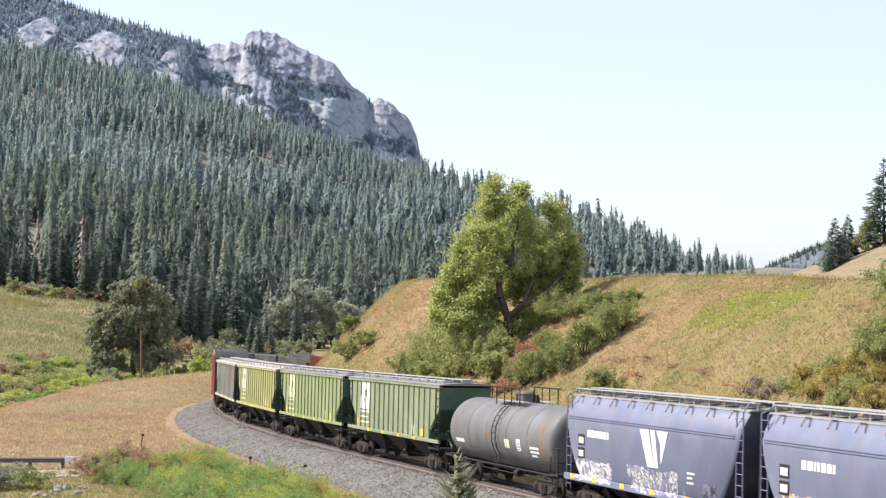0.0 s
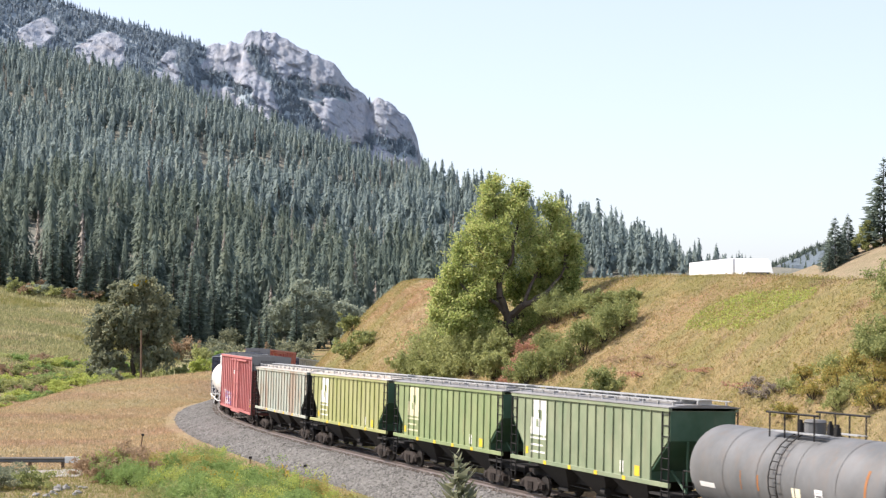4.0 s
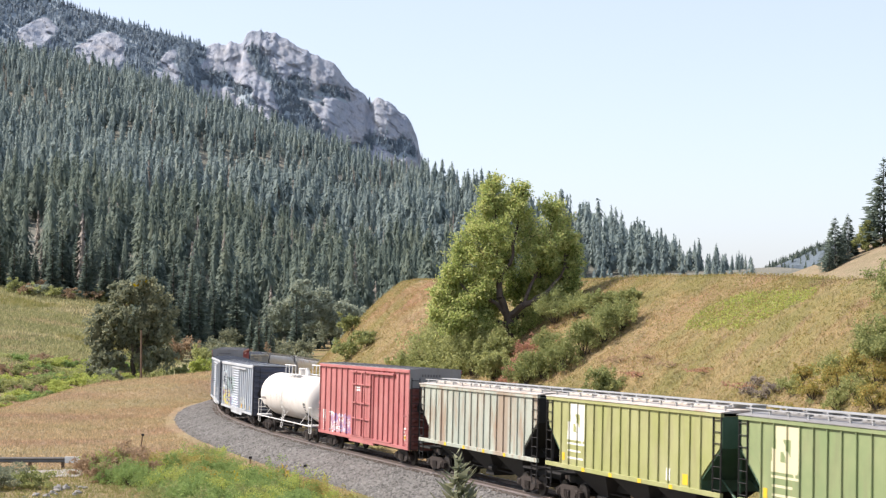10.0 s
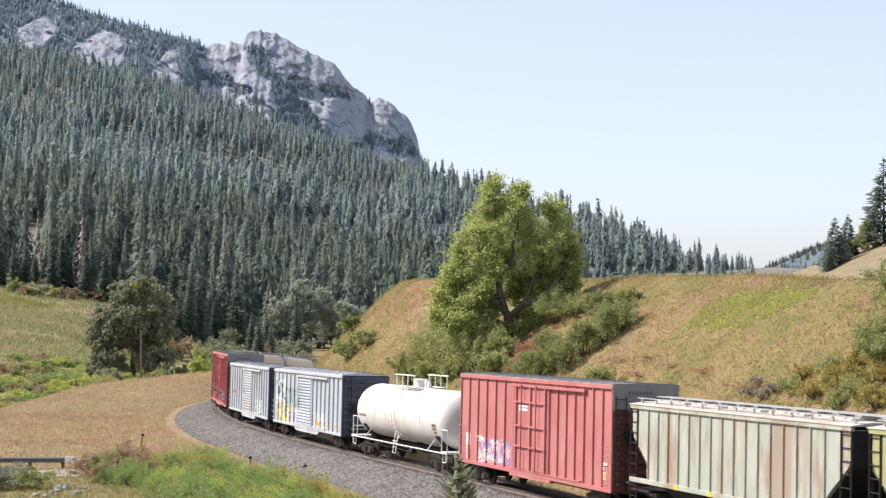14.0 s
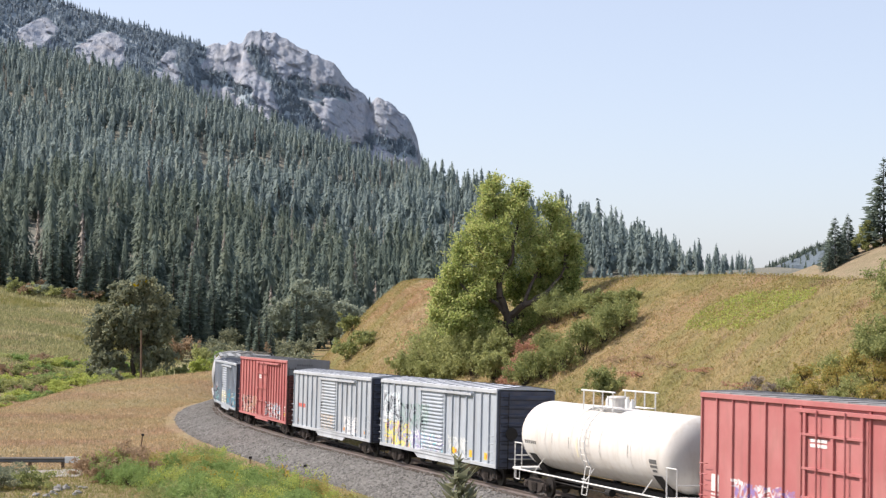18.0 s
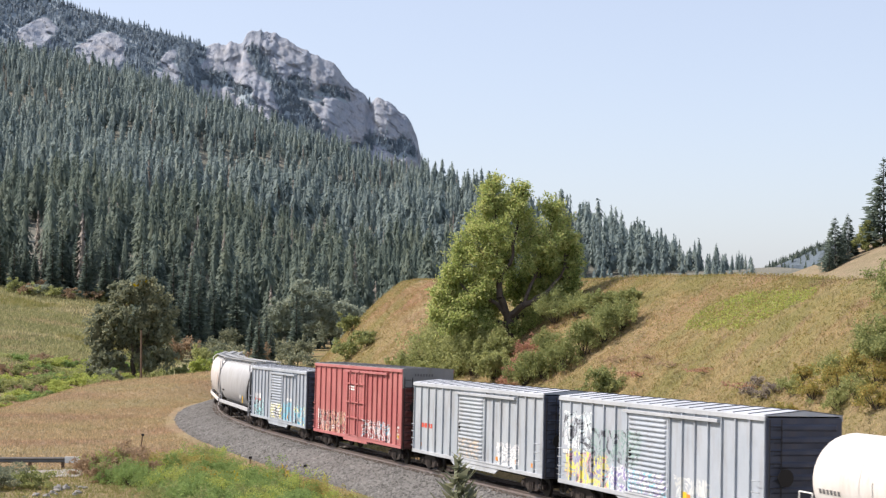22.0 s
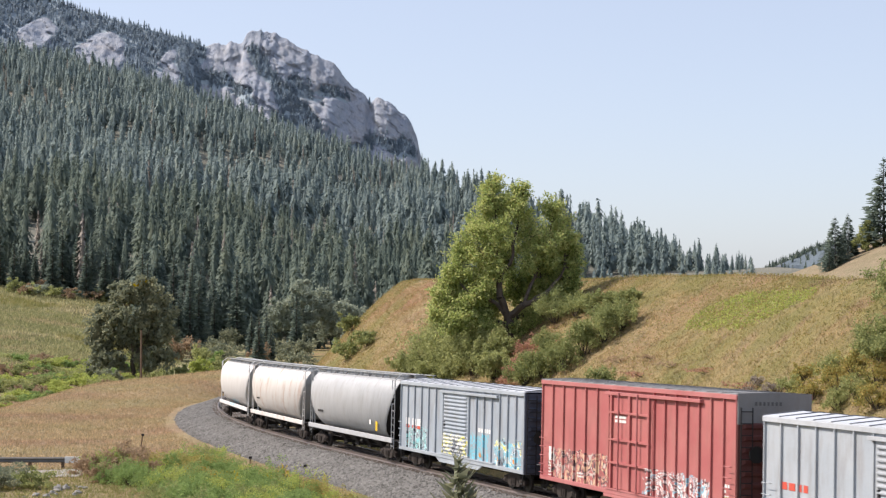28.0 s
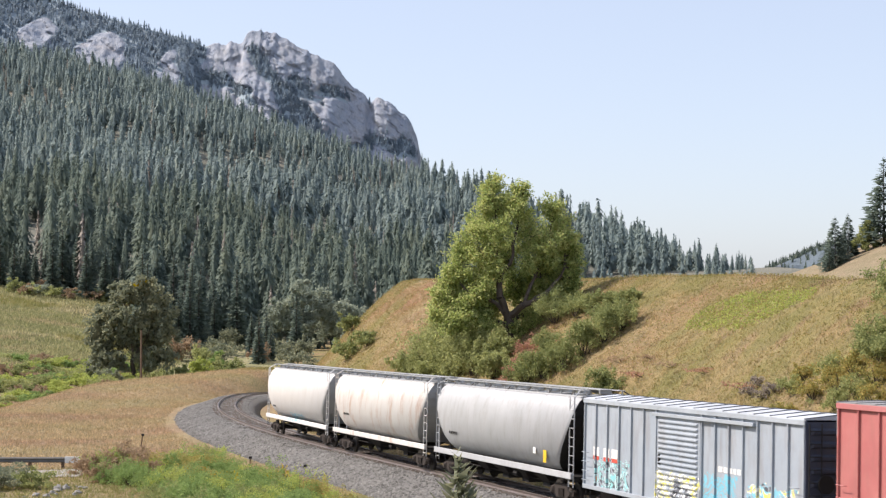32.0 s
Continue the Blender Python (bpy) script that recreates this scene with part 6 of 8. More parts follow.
def tank_car(label, mat, gear_mat, half_len, r, centre, half, marks, group="tank cars in the train", rails=True):
    """A horizontal tank with domed heads on a sill, a platform with rails at its top, ladders and walkways."""
    car = thing("tank_car", label, "tank wagon", group)
    running_gear(car, half, 2 * half_len + 0.6)
    bm = bmesh.new()
    sides, prof, head = 40, [], (0.45 if mat is M_TANKGREY else 0.72)
    for k in range(9):
        a = radians(90 * k / 8)
        prof.append((half_len - head + head * math.cos(a), r * math.sin(a) ** (1.0 if head > 0.6 else 0.7)))
    prof = prof[1:]
    line = [(half_len, 0.001)] + prof + [(-x, q) for x, q in prof[::-1]] + [(-half_len, 0.001)]
    rings = []
    for x, q in line:
        rings.append([bm.verts.new((x, q * math.cos(6.2832 * i / sides), centre + q * math.sin(6.2832 * i / sides))) for i in range(sides)])
    for a, b in zip(rings, rings[1:]):
        for i in range(sides):
            bm.faces.new((a[i], b[i], b[(i + 1) % sides], a[(i + 1) % sides]))
    part("tank", bm, mat, car, smooth_shade=True)
    # weld bands
    for x in (-half_len * 0.55, -half_len * 0.18, half_len * 0.2, half_len * 0.56):
        bm = bmesh.new()
        for i in range(sides):
            a0, a1 = 6.2832 * i / sides, 6.2832 * (i + 1) / sides
            rr = r + 0.012
            vs = [bm.verts.new((x + o, rr * math.cos(a), centre + rr * math.sin(a))) for a in (a0, a1) for o in (-0.03, 0.03)]
            bm.faces.new((vs[0], vs[1], vs[3], vs[2]))
        part("weld_band", bm, mat, car)
    # saddles and end sills
    for sd in (-1, 1):
        bm = bmesh.new()
        prism_bm(bm, [(-1.2, 1.75), (-0.55, 0.95), (0.55, 0.95), (1.2, 1.75), (0.7, centre - r * 0.72), (-0.7, centre - r * 0.72)], sd * half - 0.35, sd * half + 0.35)
        part("saddle", bm, M_BLACK, car)
        bm = bmesh.new()
        x0, x1 = sorted((sd * (half_len - 0.4), sd * (half_len + 0.35)))
        box_bm(bm, x0, x1, -1.35, 1.35, 0.98, 1.08)
        part("end_platform", bm, gear_mat, car)
        bm = bmesh.new()
        e = half_len + 0.3
        for y in (-1.3, 1.3):
            rod_bm(bm, (sd * e, y, 0.6), (sd * e, y, 2.1), 0.025, 5)
            rod_bm(bm, (sd * e, y, 2.1), (sd * (e - 0.75), y, 2.1), 0.025, 5)
            rod_bm(bm, (sd * (e - 0.75), y, 2.1), (sd * (e - 0.75), y, 1.05), 0.025, 5)
        rod_bm(bm, (sd * e, -1.3, 1.55), (sd * e, 1.3, 1.55), 0.025, 5)
        part("end_rail", bm, gear_mat, car)
        for y in (-1.3, 1.3):
            stirrup(car, sd * (half_len - 0.05), y, gear_mat, 1.0)
    for sd in (1, -1):
        bm = bmesh.new()
        y = sd * 1.42
        rod_bm(bm, (-half_len - 0.2, y, 1.02), (half_len + 0.2, y, 1.02), 0.032, 6)
        for k in range(3):
            x = -half_len * 0.7 + half_len * 1.4 * k / 2
            rod_bm(bm, (x, y, 1.02), (x, sd * 0.95, centre - r * 0.62), 0.02, 4)
        part("safety_rail", bm, gear_mat, car)
        bm = bmesh.new()
        for o in (-0.22, 0.22):
            prev = None
            for k in range(9):
                a = radians(-35 + 105 * k / 8)
                rr = r + 0.14
                p = (o, sd * rr * math.cos(a), centre + rr * math.sin(a))
                if prev:
                    rod_bm(bm, prev, p, 0.022, 5)
                prev = p
            rod_bm(bm, (o, sd * 1.42, 0.55), (o, sd * (r + 0.14) * math.cos(radians(-35)), centre + (r + 0.14) * math.sin(radians(-35))), 0.022, 5)
        for k in range(12):
            a = radians(-35 + 105 * k / 11)
            rr = r + 0.14
            rod_bm(bm, (-0.22, sd * rr * math.cos(a), centre + rr * math.sin(a)), (0.22, sd * rr * math.cos(a), centre + rr * math.sin(a)), 0.016, 4)
        for z in (0.55, 0.85, 1.15):
            rod_bm(bm, (-0.22, sd * 1.42, z), (0.22, sd * 1.42, z), 0.016, 4)
        part("ladder", bm, gear_mat, car)
    # top platform
    zt = centre + r
    bm = bmesh.new()
    for k in range(8):
        y = -0.85 + 1.7 * (k + 0.5) / 8
        if abs(y) > 0.42:
            box_bm(bm, -1.5, 1.5, y - 0.08, y + 0.08, zt + 0.02, zt + 0.05)
    part("platform", bm, M_GALV if gear_mat is M_BLACK else gear_mat, car)
    for sd in (1, -1):
        bm = bmesh.new()
        for x in (-1.3, -0.4, 0.4, 1.3):
            rod_bm(bm, (x, sd * 0.9, zt - 0.15), (x, sd * 0.9, zt + 0.62), 0.028, 5)
        rod_bm(bm, (-1.5, sd * 0.9, zt + 0.62), (1.5, sd * 0.9, zt + 0.62), 0.034, 5)
        part("platform_rail", bm, gear_mat, car)
    bm = bmesh.new()
    disc_bm(bm, 0.0, 0.38, 0.34, 0.34, 16)
    disc_bm(bm, 0.384, 0.46, 0.38, 0.30, 16)
    hatch = part("manway", bm, mat, car)
    hatch.data.transform(Matrix.Rotation(radians(90), 4, "X"))
    hatch.location = (0.1, 0, zt - 0.02)
    for x, h in ((-0.75, 0.34), (-1.15, 0.26), (0.95, 0.3)):
        bm = bmesh.new()
        rod_bm(bm, (x, 0, zt - 0.05), (x, 0, zt + h), 0.11, 8)
        rod_bm(bm, (x, 0, zt + h), (x, 0, zt + h + 0.1), 0.06, 8)
        part("valve", bm, gear_mat, car)
    bm = bmesh.new()
    rod_bm(bm, (0, 0, centre - r - 0.28), (0, 0, centre - r + 0.1), 0.16, 10)
    part("bottom_outlet", bm, M_BLACK, car)
    # markings lie on the curve of the tank
    for x, a_deg, w, h, m in marks:
        bm = bmesh.new()
        a = radians(a_deg)
        n = max(2, int(h / 0.12))
        rr = r + 0.006
        prev = None
        for k in range(n + 1):
            t = a + h / r * (k / n)
            q = [bm.verts.new((x, rr * math.cos(t), centre + rr * math.sin(t))), bm.verts.new((x - w, rr * math.cos(t), centre + rr * math.sin(t)))]
            if prev:
                bm.faces.new((prev[0], prev[1], q[1], q[0]))
            prev = q
        part("marking", bm, m, car)
    return car


def build_train():
    out = []
    def add(car, c, half):
        out.append((car, c, half))
    # two blue-violet hoppers
    for c, m, lab in ((-38.5, M_VIOLET2, "faded blue-violet covered hopper with spray-painted lower side"), (-23.65, M_VIOLET, "faded blue-violet covered hopper with white emblem and scrawl")):
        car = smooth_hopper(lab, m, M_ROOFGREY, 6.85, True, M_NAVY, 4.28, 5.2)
        y = 1.435
        bars(car, [1.85], 4.65 if m is M_VIOLET else 4.2, y, 3.05, M_MARK, 0.27, mean=0.2, seed=2)
        if m is M_VIOLET:
            plate(car, [(0.2, 3.35), (-0.45, 3.35), (-0.95, 2.05), (-0.45, 2.05)], y, M_MARK)
            plate(car, [(-0.62, 3.35), (-0.95, 3.35), (-1.25, 2.05), (-1.0, 2.05)], y, M_MARK)
            plate(car, [(-1.1, 3.35), (-1.95, 3.35), (-1.45, 2.2), (-1.4, 2.9)], y, M_MARK)
        for z in (2.55, 2.05):
            square(car, 5.5, z - 0.12, 0.6, 0.42, y - 0.004, M_BLACK)
            bars(car, [0.45], 5.42, y + 0.004, z + 0.2, M_MARK, 0.24, mean=0.12, seed=3)
        bars(car, [0.5, 0.35, 0.45], -3.4, y, 2.1, M_MARK, 0.07, 0.09, mean=0.1)
        for x in (6.2, 4.2, 1.8, -0.6, -3.2):
            square(car, x, 1.09, 0.34, 0.18, 1.425, M_YELLOW)
        add(car, c, 5.2)
    # dark tank car
    mk = [(5.0, -24, 1.0, 0.18, M_MARK), (1.15, -16, 0.10, 0.5, M_RUSTMARK), (-0.9, -20, 0.5, 0.38, M_CREAM), (-2.2, -22, 0.42, 0.5, M_MARK), (-2.26, -20, 0.3, 0.36, M_TANKGREY), (-3.6, -22, 0.9, 0.1, M_MARK), (-3.6, -15, 0.9, 0.1, M_MARK), (-3.6, -29, 0.6, 0.1, M_MARK), (2.2, -18, 0.05, 0.6, M_RUSTMARK), (-4.75, -35, 0.12, 1.6, M_RUSTMARK)]
    add(tank_car("dark grey tank car with rust and small markings", M_TANKGREY, M_BLACK, 6.0, 1.43, 2.30, 4.5, mk), -9.7, 4.5)
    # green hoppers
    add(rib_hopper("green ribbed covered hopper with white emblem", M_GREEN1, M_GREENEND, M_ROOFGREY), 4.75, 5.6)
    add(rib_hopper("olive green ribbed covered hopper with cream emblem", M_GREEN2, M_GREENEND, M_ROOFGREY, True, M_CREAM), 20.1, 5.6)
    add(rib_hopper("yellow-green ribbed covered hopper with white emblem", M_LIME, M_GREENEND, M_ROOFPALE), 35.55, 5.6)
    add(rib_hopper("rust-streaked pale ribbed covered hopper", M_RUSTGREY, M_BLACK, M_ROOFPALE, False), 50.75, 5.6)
    # red boxcar, white tank, two blue-grey boxcars, red boxcar, slate boxcar
    def red(mat, lab):
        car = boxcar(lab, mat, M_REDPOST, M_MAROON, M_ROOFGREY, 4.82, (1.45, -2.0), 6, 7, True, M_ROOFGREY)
        bars(car, [0.9, 0.9], 1.0, 1.376, 3.72, M_MARK, 0.10, 0.05, mean=0.9)
        square(car, 7.2, 1.62, 0.5, 0.55, 1.316, M_MARK)
        bars(car, [0.5, 0.5, 0.5, 0.4, 0.5], 7.2, 1.316, 1.55, M_MARK, 0.06, 0.06, mean=0.12)
        bars(car, [0.5, 0.35, 0.5, 0.4], -6.9, 1.316, 1.9, M_MARK, 0.10, 0.08, mean=0.12)
        square(car, -6.95, 1.3, 0.4, 0.2, 1.316, M_YELLOW)
        bars(car, [0.5, 0.5], 4.4, 1.316, 1.35, M_MARK, 0.06, 0.06, mean=0.1)
        return car
    add(red(M_CARRED, "faded red high boxcar with purple scrawl and grey end top"), 67.31, 6.2)
    mk = [(6.0 - 0.2 * k, -14, 0.13, 0.14, M_STENCIL) for k in range(6)] + [(-5.3, -20, 0.55, 0.10, M_STENCIL), (-5.3, -14, 0.55, 0.16, M_STENCIL), (-5.4, -27, 0.35, 0.10, M_STENCIL), (3.2, -10, 0.03, 0.45, M_STENCIL), (1.6, -12, 0.03, 0.45, M_STENCIL), (-1.2, -18, 0.03, 0.5, M_STENCIL), (-3.6, -10, 0.03, 0.5, M_STENCIL), (0.9, -24, 0.15, 0.8, M_CREAM)]
    add(tank_car("white tank car with stains and white hand rails", M_TANKWHITE, M_MARK, 6.95, 1.40, 2.50, 5.6, mk), 84.25, 5.6)
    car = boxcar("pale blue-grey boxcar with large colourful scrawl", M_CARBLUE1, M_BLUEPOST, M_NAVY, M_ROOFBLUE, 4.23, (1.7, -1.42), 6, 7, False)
    bars(car, [0.8], 7.6, 1.316, 2.15, M_MARK, 0.14, mean=0.14)
    for x in (-2.4, -4.6, -6.4):
        square(car, x, 1.1, 0.35, 0.3, 1.316, M_YELLOW)
    add(car, 101.33, 6.2)
    car = boxcar("blue-grey boxcar with ribbed door and white paint blot", M_CARBLUE2, M_BLUEPOST, M_NAVY, M_ROOFBLUE, 4.23, (1.7, -1.42), 6, 7, False)
    bars(car, [1.6], 6.9, 1.316, 2.3, M_REDMARK, 0.22, mean=0.3)
    add(car, 118.72, 6.2)
    add(red(M_CARRED2, "faded red high boxcar with black and white scrawl"), 136.21, 6.2)
    car = boxcar("slate blue-grey boxcar with turquoise and white scrawl", M_CARBLUE3, M_SLATEPOST, M_NAVY, M_ROOFBLUE, 4.23, (1.7, -1.42), 6, 7, False)
    for x in (7.1, 6.2, 5.5):
        square(car, x, 2.1, 0.5, 0.34, 1.316, M_MARK)
        square(car, x, 1.95, 0.5, 0.15, 1.316, M_REDMARK)
    bars(car, [1.6], -2.6, 1.316, 2.45, M_MARK, 0.18, mean=0.22)
    add(car, 153.78, 6.2)
    car = smooth_hopper("light grey smooth-sided covered hopper", M_SILVERCAR, M_GALV, 7.75, False, M_BLACK, 4.22, 6.2, bays=4)
    bars(car, [1.1], 5.6, 1.475, 2.15, M_BLACK, 0.12, mean=0.13)
    square(car, -4.2, 1.8, 0.25, 0.25, 1.475, M_MARK)
    square(car, -5.15, 1.5, 0.3, 0.5, 1.44, M_YELLOW)
    add(car, 170.5, 6.2)
    car = smooth_hopper("white covered hopper with rust streaks along its roof edge", M_WHITECAR, M_GALV, 7.6, False, M_SILVERCAR, 4.22, 6.2, bays=2)
    bars(car, [1.0], 5.4, 1.475, 2.2, M_BLACK, 0.10, mean=0.12)
    add(car, 187.2, 6.2)
    car = smooth_hopper("white covered hopper, the last wagon of the train", M_WHITECAR2, M_GALV, 7.5, False, M_SILVERCAR, 4.22, 6.2, bays=2)
    bars(car, [0.8], 5.4, 1.475, 1.9, M_BLACK, 0.10, mean=0.12)
    add(car, 203.6, 6.2)
    return out


TRAIN = build_train()


# ---- the large trees and shrubs ----
def build_plants():
    rng = np.random.default_rng(33)
    # cottonwood on the cut slope
    cottonwood(4.5, 112.5)
    for i, (x, y, w, h) in enumerate([(0.0, 117, 4.2, 4.4), (-1.2, 120, 4.0, 4.0), (2.0, 111.5, 3.6, 3.6), (-2.4, 121, 3.2, 2.8), (1.2, 113.5, 3.4, 3.2), (-0.6, 115.5, 3.2, 2.4), (3.4, 109.5, 3.0, 2.8), (1.8, 114.5, 3.6, 5.0), (3.4, 106.8, 2.6, 2.0), (0.4, 119.5, 3.6, 4.6)]):
        shrub("willow_shrub", "pale green willow shrub below the cottonwood", x, y, w, h, M_WILLOW, 50 + i, 4600, 0.085, lumps=10)
    for i, (x, y, w, h) in enumerate([(5.0, 101.5, 2.6, 2.0), (6.0, 100.5, 2.8, 2.2), (7.2, 99.5, 3.0, 2.4), (8.4, 99.5, 3.0, 2.4), (9.6, 99.5, 3.0, 2.3), (10.7, 99.5, 2.7, 2.1), (8.8, 90.5, 2.4, 1.75), (6.6, 103.5, 2.4, 1.8)]):
        shrub("green_shrub", "dark green rounded shrub on the dry slope", x, y, w, h, M_SHRUB, 70 + i, 4200, 0.065, lumps=9)
    for i, (x, y, w, h) in enumerate([(7.4, 109.5, 3.2, 2.3), (8.6, 108, 2.8, 1.7), (9.8, 106, 2.6, 1.4), (10.9, 105, 2.0, 1.0), (11.9, 104, 1.8, 0.8)]):
        shrub("olive_shrub", "shaded olive shrub near the hill crest", x, y, w, h, M_SHRUB, 90 + i, 3600, 0.06, lumps=8)
    for i, (x, y, w, h) in enumerate([(5.4, 107, 2.0, 1.1), (4.6, 104, 2.0, 1.0), (4.0, 102.5, 1.8, 0.9), (6.3, 106, 1.8, 1.0), (5.0, 105.4, 2.0, 1.0), (5.7, 104.4, 2.0, 1.0), (3.4, 103.6, 1.6, 0.7)]):
        shrub("red_sumac", "red autumn sumac patch among dry grass", x, y, w, h, M_RED, 110 + i, 1000, 0.055, lumps=7)
    for i, (x, y, w, h) in enumerate([(17.4, 66.5, 3.0, 1.9), (18.9, 68.5, 3.2, 2.1), (18.0, 64.0, 3.0, 1.5)]):
        shrub("leafy_shrub", "large green shrub on the cut slope", x, y, w, h, M_SHRUB, 120 + i, 5200, 0.055, lumps=8)
    for i, (x, y, w, h) in enumerate([(14.9, 71.3, 1.5, 0.8), (15.3, 69.0, 1.7, 1.0), (16.0, 67.8, 1.8, 1.2), (16.3, 65.6, 1.9, 1.2), (16.9, 65.0, 2.0, 1.4), (15.4, 71.2, 1.4, 0.8), (16.1, 69.4, 1.7, 1.1), (16.6, 67.4, 1.7, 1.2), (16.6, 63.8, 1.9, 1.2), (15.7, 66.6, 1.6, 1.0), (14.4, 69.8, 1.4, 0.7)]):
        shrub("autumn_shrub", "yellow and orange autumn shrub beside the track cut", x, y, w, h, M_AUTUMN if i % 3 else M_WILLOW, 130 + i, 1900, 0.045, lumps=7)
    for i, (x, y, w, h) in enumerate([(10.1, 94.5, 1.8, 0.5), (10.7, 89.0, 1.6, 0.5), (12.0, 87.0, 1.8, 0.45), (13.0, 82.3, 1.6, 0.4), (11.4, 91.0, 1.6, 0.4), (13.8, 76.0, 1.8, 0.5)]):
        shrub("low_red_shrub", "low rusty red shrub among the dry grass", x, y, w * 1.5, h * 0.8, M_RED if i % 2 else M_RUSTY, 145 + i, 420, 0.045)
    for i, (x, y, w, h) in enumerate([(13.8, 75.0, 1.6, 0.5), (14.1, 73.4, 1.5, 0.5), (14.5, 72.8, 1.5, 0.55), (14.2, 75.2, 1.4, 0.45)]):
        shrub("dead_brush", "grey leafless dead brush on the slope", x, y, w, h, M_DEAD, 160 + i, 1100, 0.035)
    for i, (x, y, w, h) in enumerate([(-8.6, 152, 3.4, 2.0), (-6.8, 150, 3.0, 1.6), (-9.0, 166, 3.0, 1.8)]):
        shrub("spur_shrub", "olive green shrub on the grassy spur", x, y, w, h, M_SHRUB, 150 + i, 1500, 0.12)
    # valley trees
    cl = [(-4.2, 0, 8.5, 2.6, 2.4), (-1.5, 0, 12.8, 2.6, 2.4), (1.6, 0, 13.5, 2.6, 2.2), (3.9, 0, 10.8, 2.4, 2.6), (4.6, 0.5, 7.0, 2.2, 2.4), (-5.2, 0.4, 5.4, 2.4, 2.2), (-2.6, -1.5, 9.6, 2.6, 2.4), (1.0, -1.5, 9.0, 2.8, 2.8), (-1.4, 1.5, 6.0, 2.8, 2.4), (2.4, 1.5, 5.4, 2.4, 2.2), (-4.8, -0.6, 3.2, 2.2, 1.6), (-2.4, -1.5, 3.0, 2.4, 1.8), (2.6, -1.5, 3.0, 2.2, 1.8), (4.6, -0.5, 3.4, 2.0, 1.6)]
    oak = broadleaf("valley_tree", "broad dark green tree with a few yellow leaves", -46.6, 251.5, M_OAK, cl, 0.4, 3.6, 0.3, 14, 22000)
    v, f = leaf_cloud(np.random.default_rng(15), [(1.2, -0.6, 14.9, 0.9, 0.9, 0.7, 90), (0.6, -0.6, 14.3, 0.7, 0.7, 0.5, 50)], 0.26)
    yellow = new("yellow_leaves", mesh_from("yellow_leaves", v, f, [M_FLOWER]))
    yellow.parent = oak
    cl2 = [(1.35 * a, b, 1.3 * c, 1.2 * d, 1.25 * e) for a, b, c, d, e in [(-3.8, 0, 6.5, 2.8, 2.4), (0, 0, 9.6, 3.2, 2.6), (3.8, 0, 8.0, 2.8, 2.6), (5.5, 0, 5.0, 2.4, 2.2), (-5.5, 0, 3.8, 2.2, 2.0), (1.5, -1, 5.5, 3.0, 2.6), (-1.5, 1, 4.5, 2.6, 2.2)]]
    broadleaf("silver_willow_tree", "silvery green willow tree at the forest edge", -31.5, 372, M_SILVER, cl2, 0.35, 3.0, 0.34, 15, 14000)
    broadleaf("silver_willow_tree", "silvery green willow tree at the forest edge", -22.5, 378, M_SILVER, [(c[0] * 0.7, c[1], c[2] * 0.75, c[3] * 0.8, c[4] * 0.8) for c in cl2], 0.3, 2.4, 0.32, 16, 5000)
    for i, (x, y, w, h, m) in enumerate([(-49.0, 312, 7, 5.0, M_RUSTY), (-44, 305, 6, 4.0, M_WILLOW), (-39.5, 292, 3.4, 3.2, M_WEED), (-41, 300, 4, 2.6, M_SHRUB), (-47.5, 262, 4, 3, M_SHRUB), (-53, 258, 4, 3.2, M_OAK), (-35, 320, 5, 4, M_RUSTY), (-54, 300, 6, 4.2, M_SHRUB), (-27, 330, 5, 5, M_OAK), (-20, 340, 5, 6, M_SILVER), (-35.5, 244, 3.6, 3.4, M_PATCH), (-38.5, 250, 4.0, 2.8, M_SHRUB), (-41.5, 246, 3.6, 2.2, M_WILLOW), (-37.0, 268, 4.4, 3.4, M_WILLOW), (-33.0, 262, 4.0, 3.0, M_SHRUB), (-46.5, 232, 4.0, 2.4, M_OAK), (-49.5, 236, 3.6, 2.6, M_OAK)]):
        shrub("valley_shrub", "streamside shrub in the valley", x, y, w, h, m, 170 + i, 1700, 0.2)
    # low growth along the stream behind the embankment
    r2 = np.random.default_rng(5)
    for i in range(190):
        y = 172 + 108 * r2.random()
        x = -0.172 * y - 0.11 * y * r2.random()
        if -track_near(np.array([x - 4]), np.array([y]))[0][0] < 28:
            continue
        m = [M_PATCH, M_SHRUB, M_WILLOW, M_PATCH, M_WEED, M_RUSTY][i % 6]
        lab = ["bright yellow-green streamside bush", "dark green streamside bush", "pale willow bush beside the stream", "bright yellow-green streamside bush", "fresh green streamside bush", "dry brown streamside bush"][i % 6]
        shrub("stream_bush", lab, x - 4, y, 2.8 + 2.8 * r2.random(), 0.9 + 1.5 * r2.random() ** 1.6, m, 200 + i, 1200, 0.13, "bushes along the stream")
    for i in range(16):
        y, k = 305 + 75 * r2.random(), i % 4
        x = -0.17 * y + 0.11 * y * r2.random()
        if k < 2:
            shrub("thicket_shrub", "dull olive thicket shrub at the forest foot", x, y, 5 + 3 * r2.random(), 3 + 2.5 * r2.random(), M_OAK, 600 + i, 1500, 0.22, "shrubs at the forest foot")
        else:
            lone_conifer("edge_conifer", "tall dark conifer at the forest edge", x, y + 8, 8 + 7 * r2.random(), 620 + i, 0.18, 30, 10, M_CONIFER, "conifers at the forest edge")
    r3 = np.random.default_rng(8)
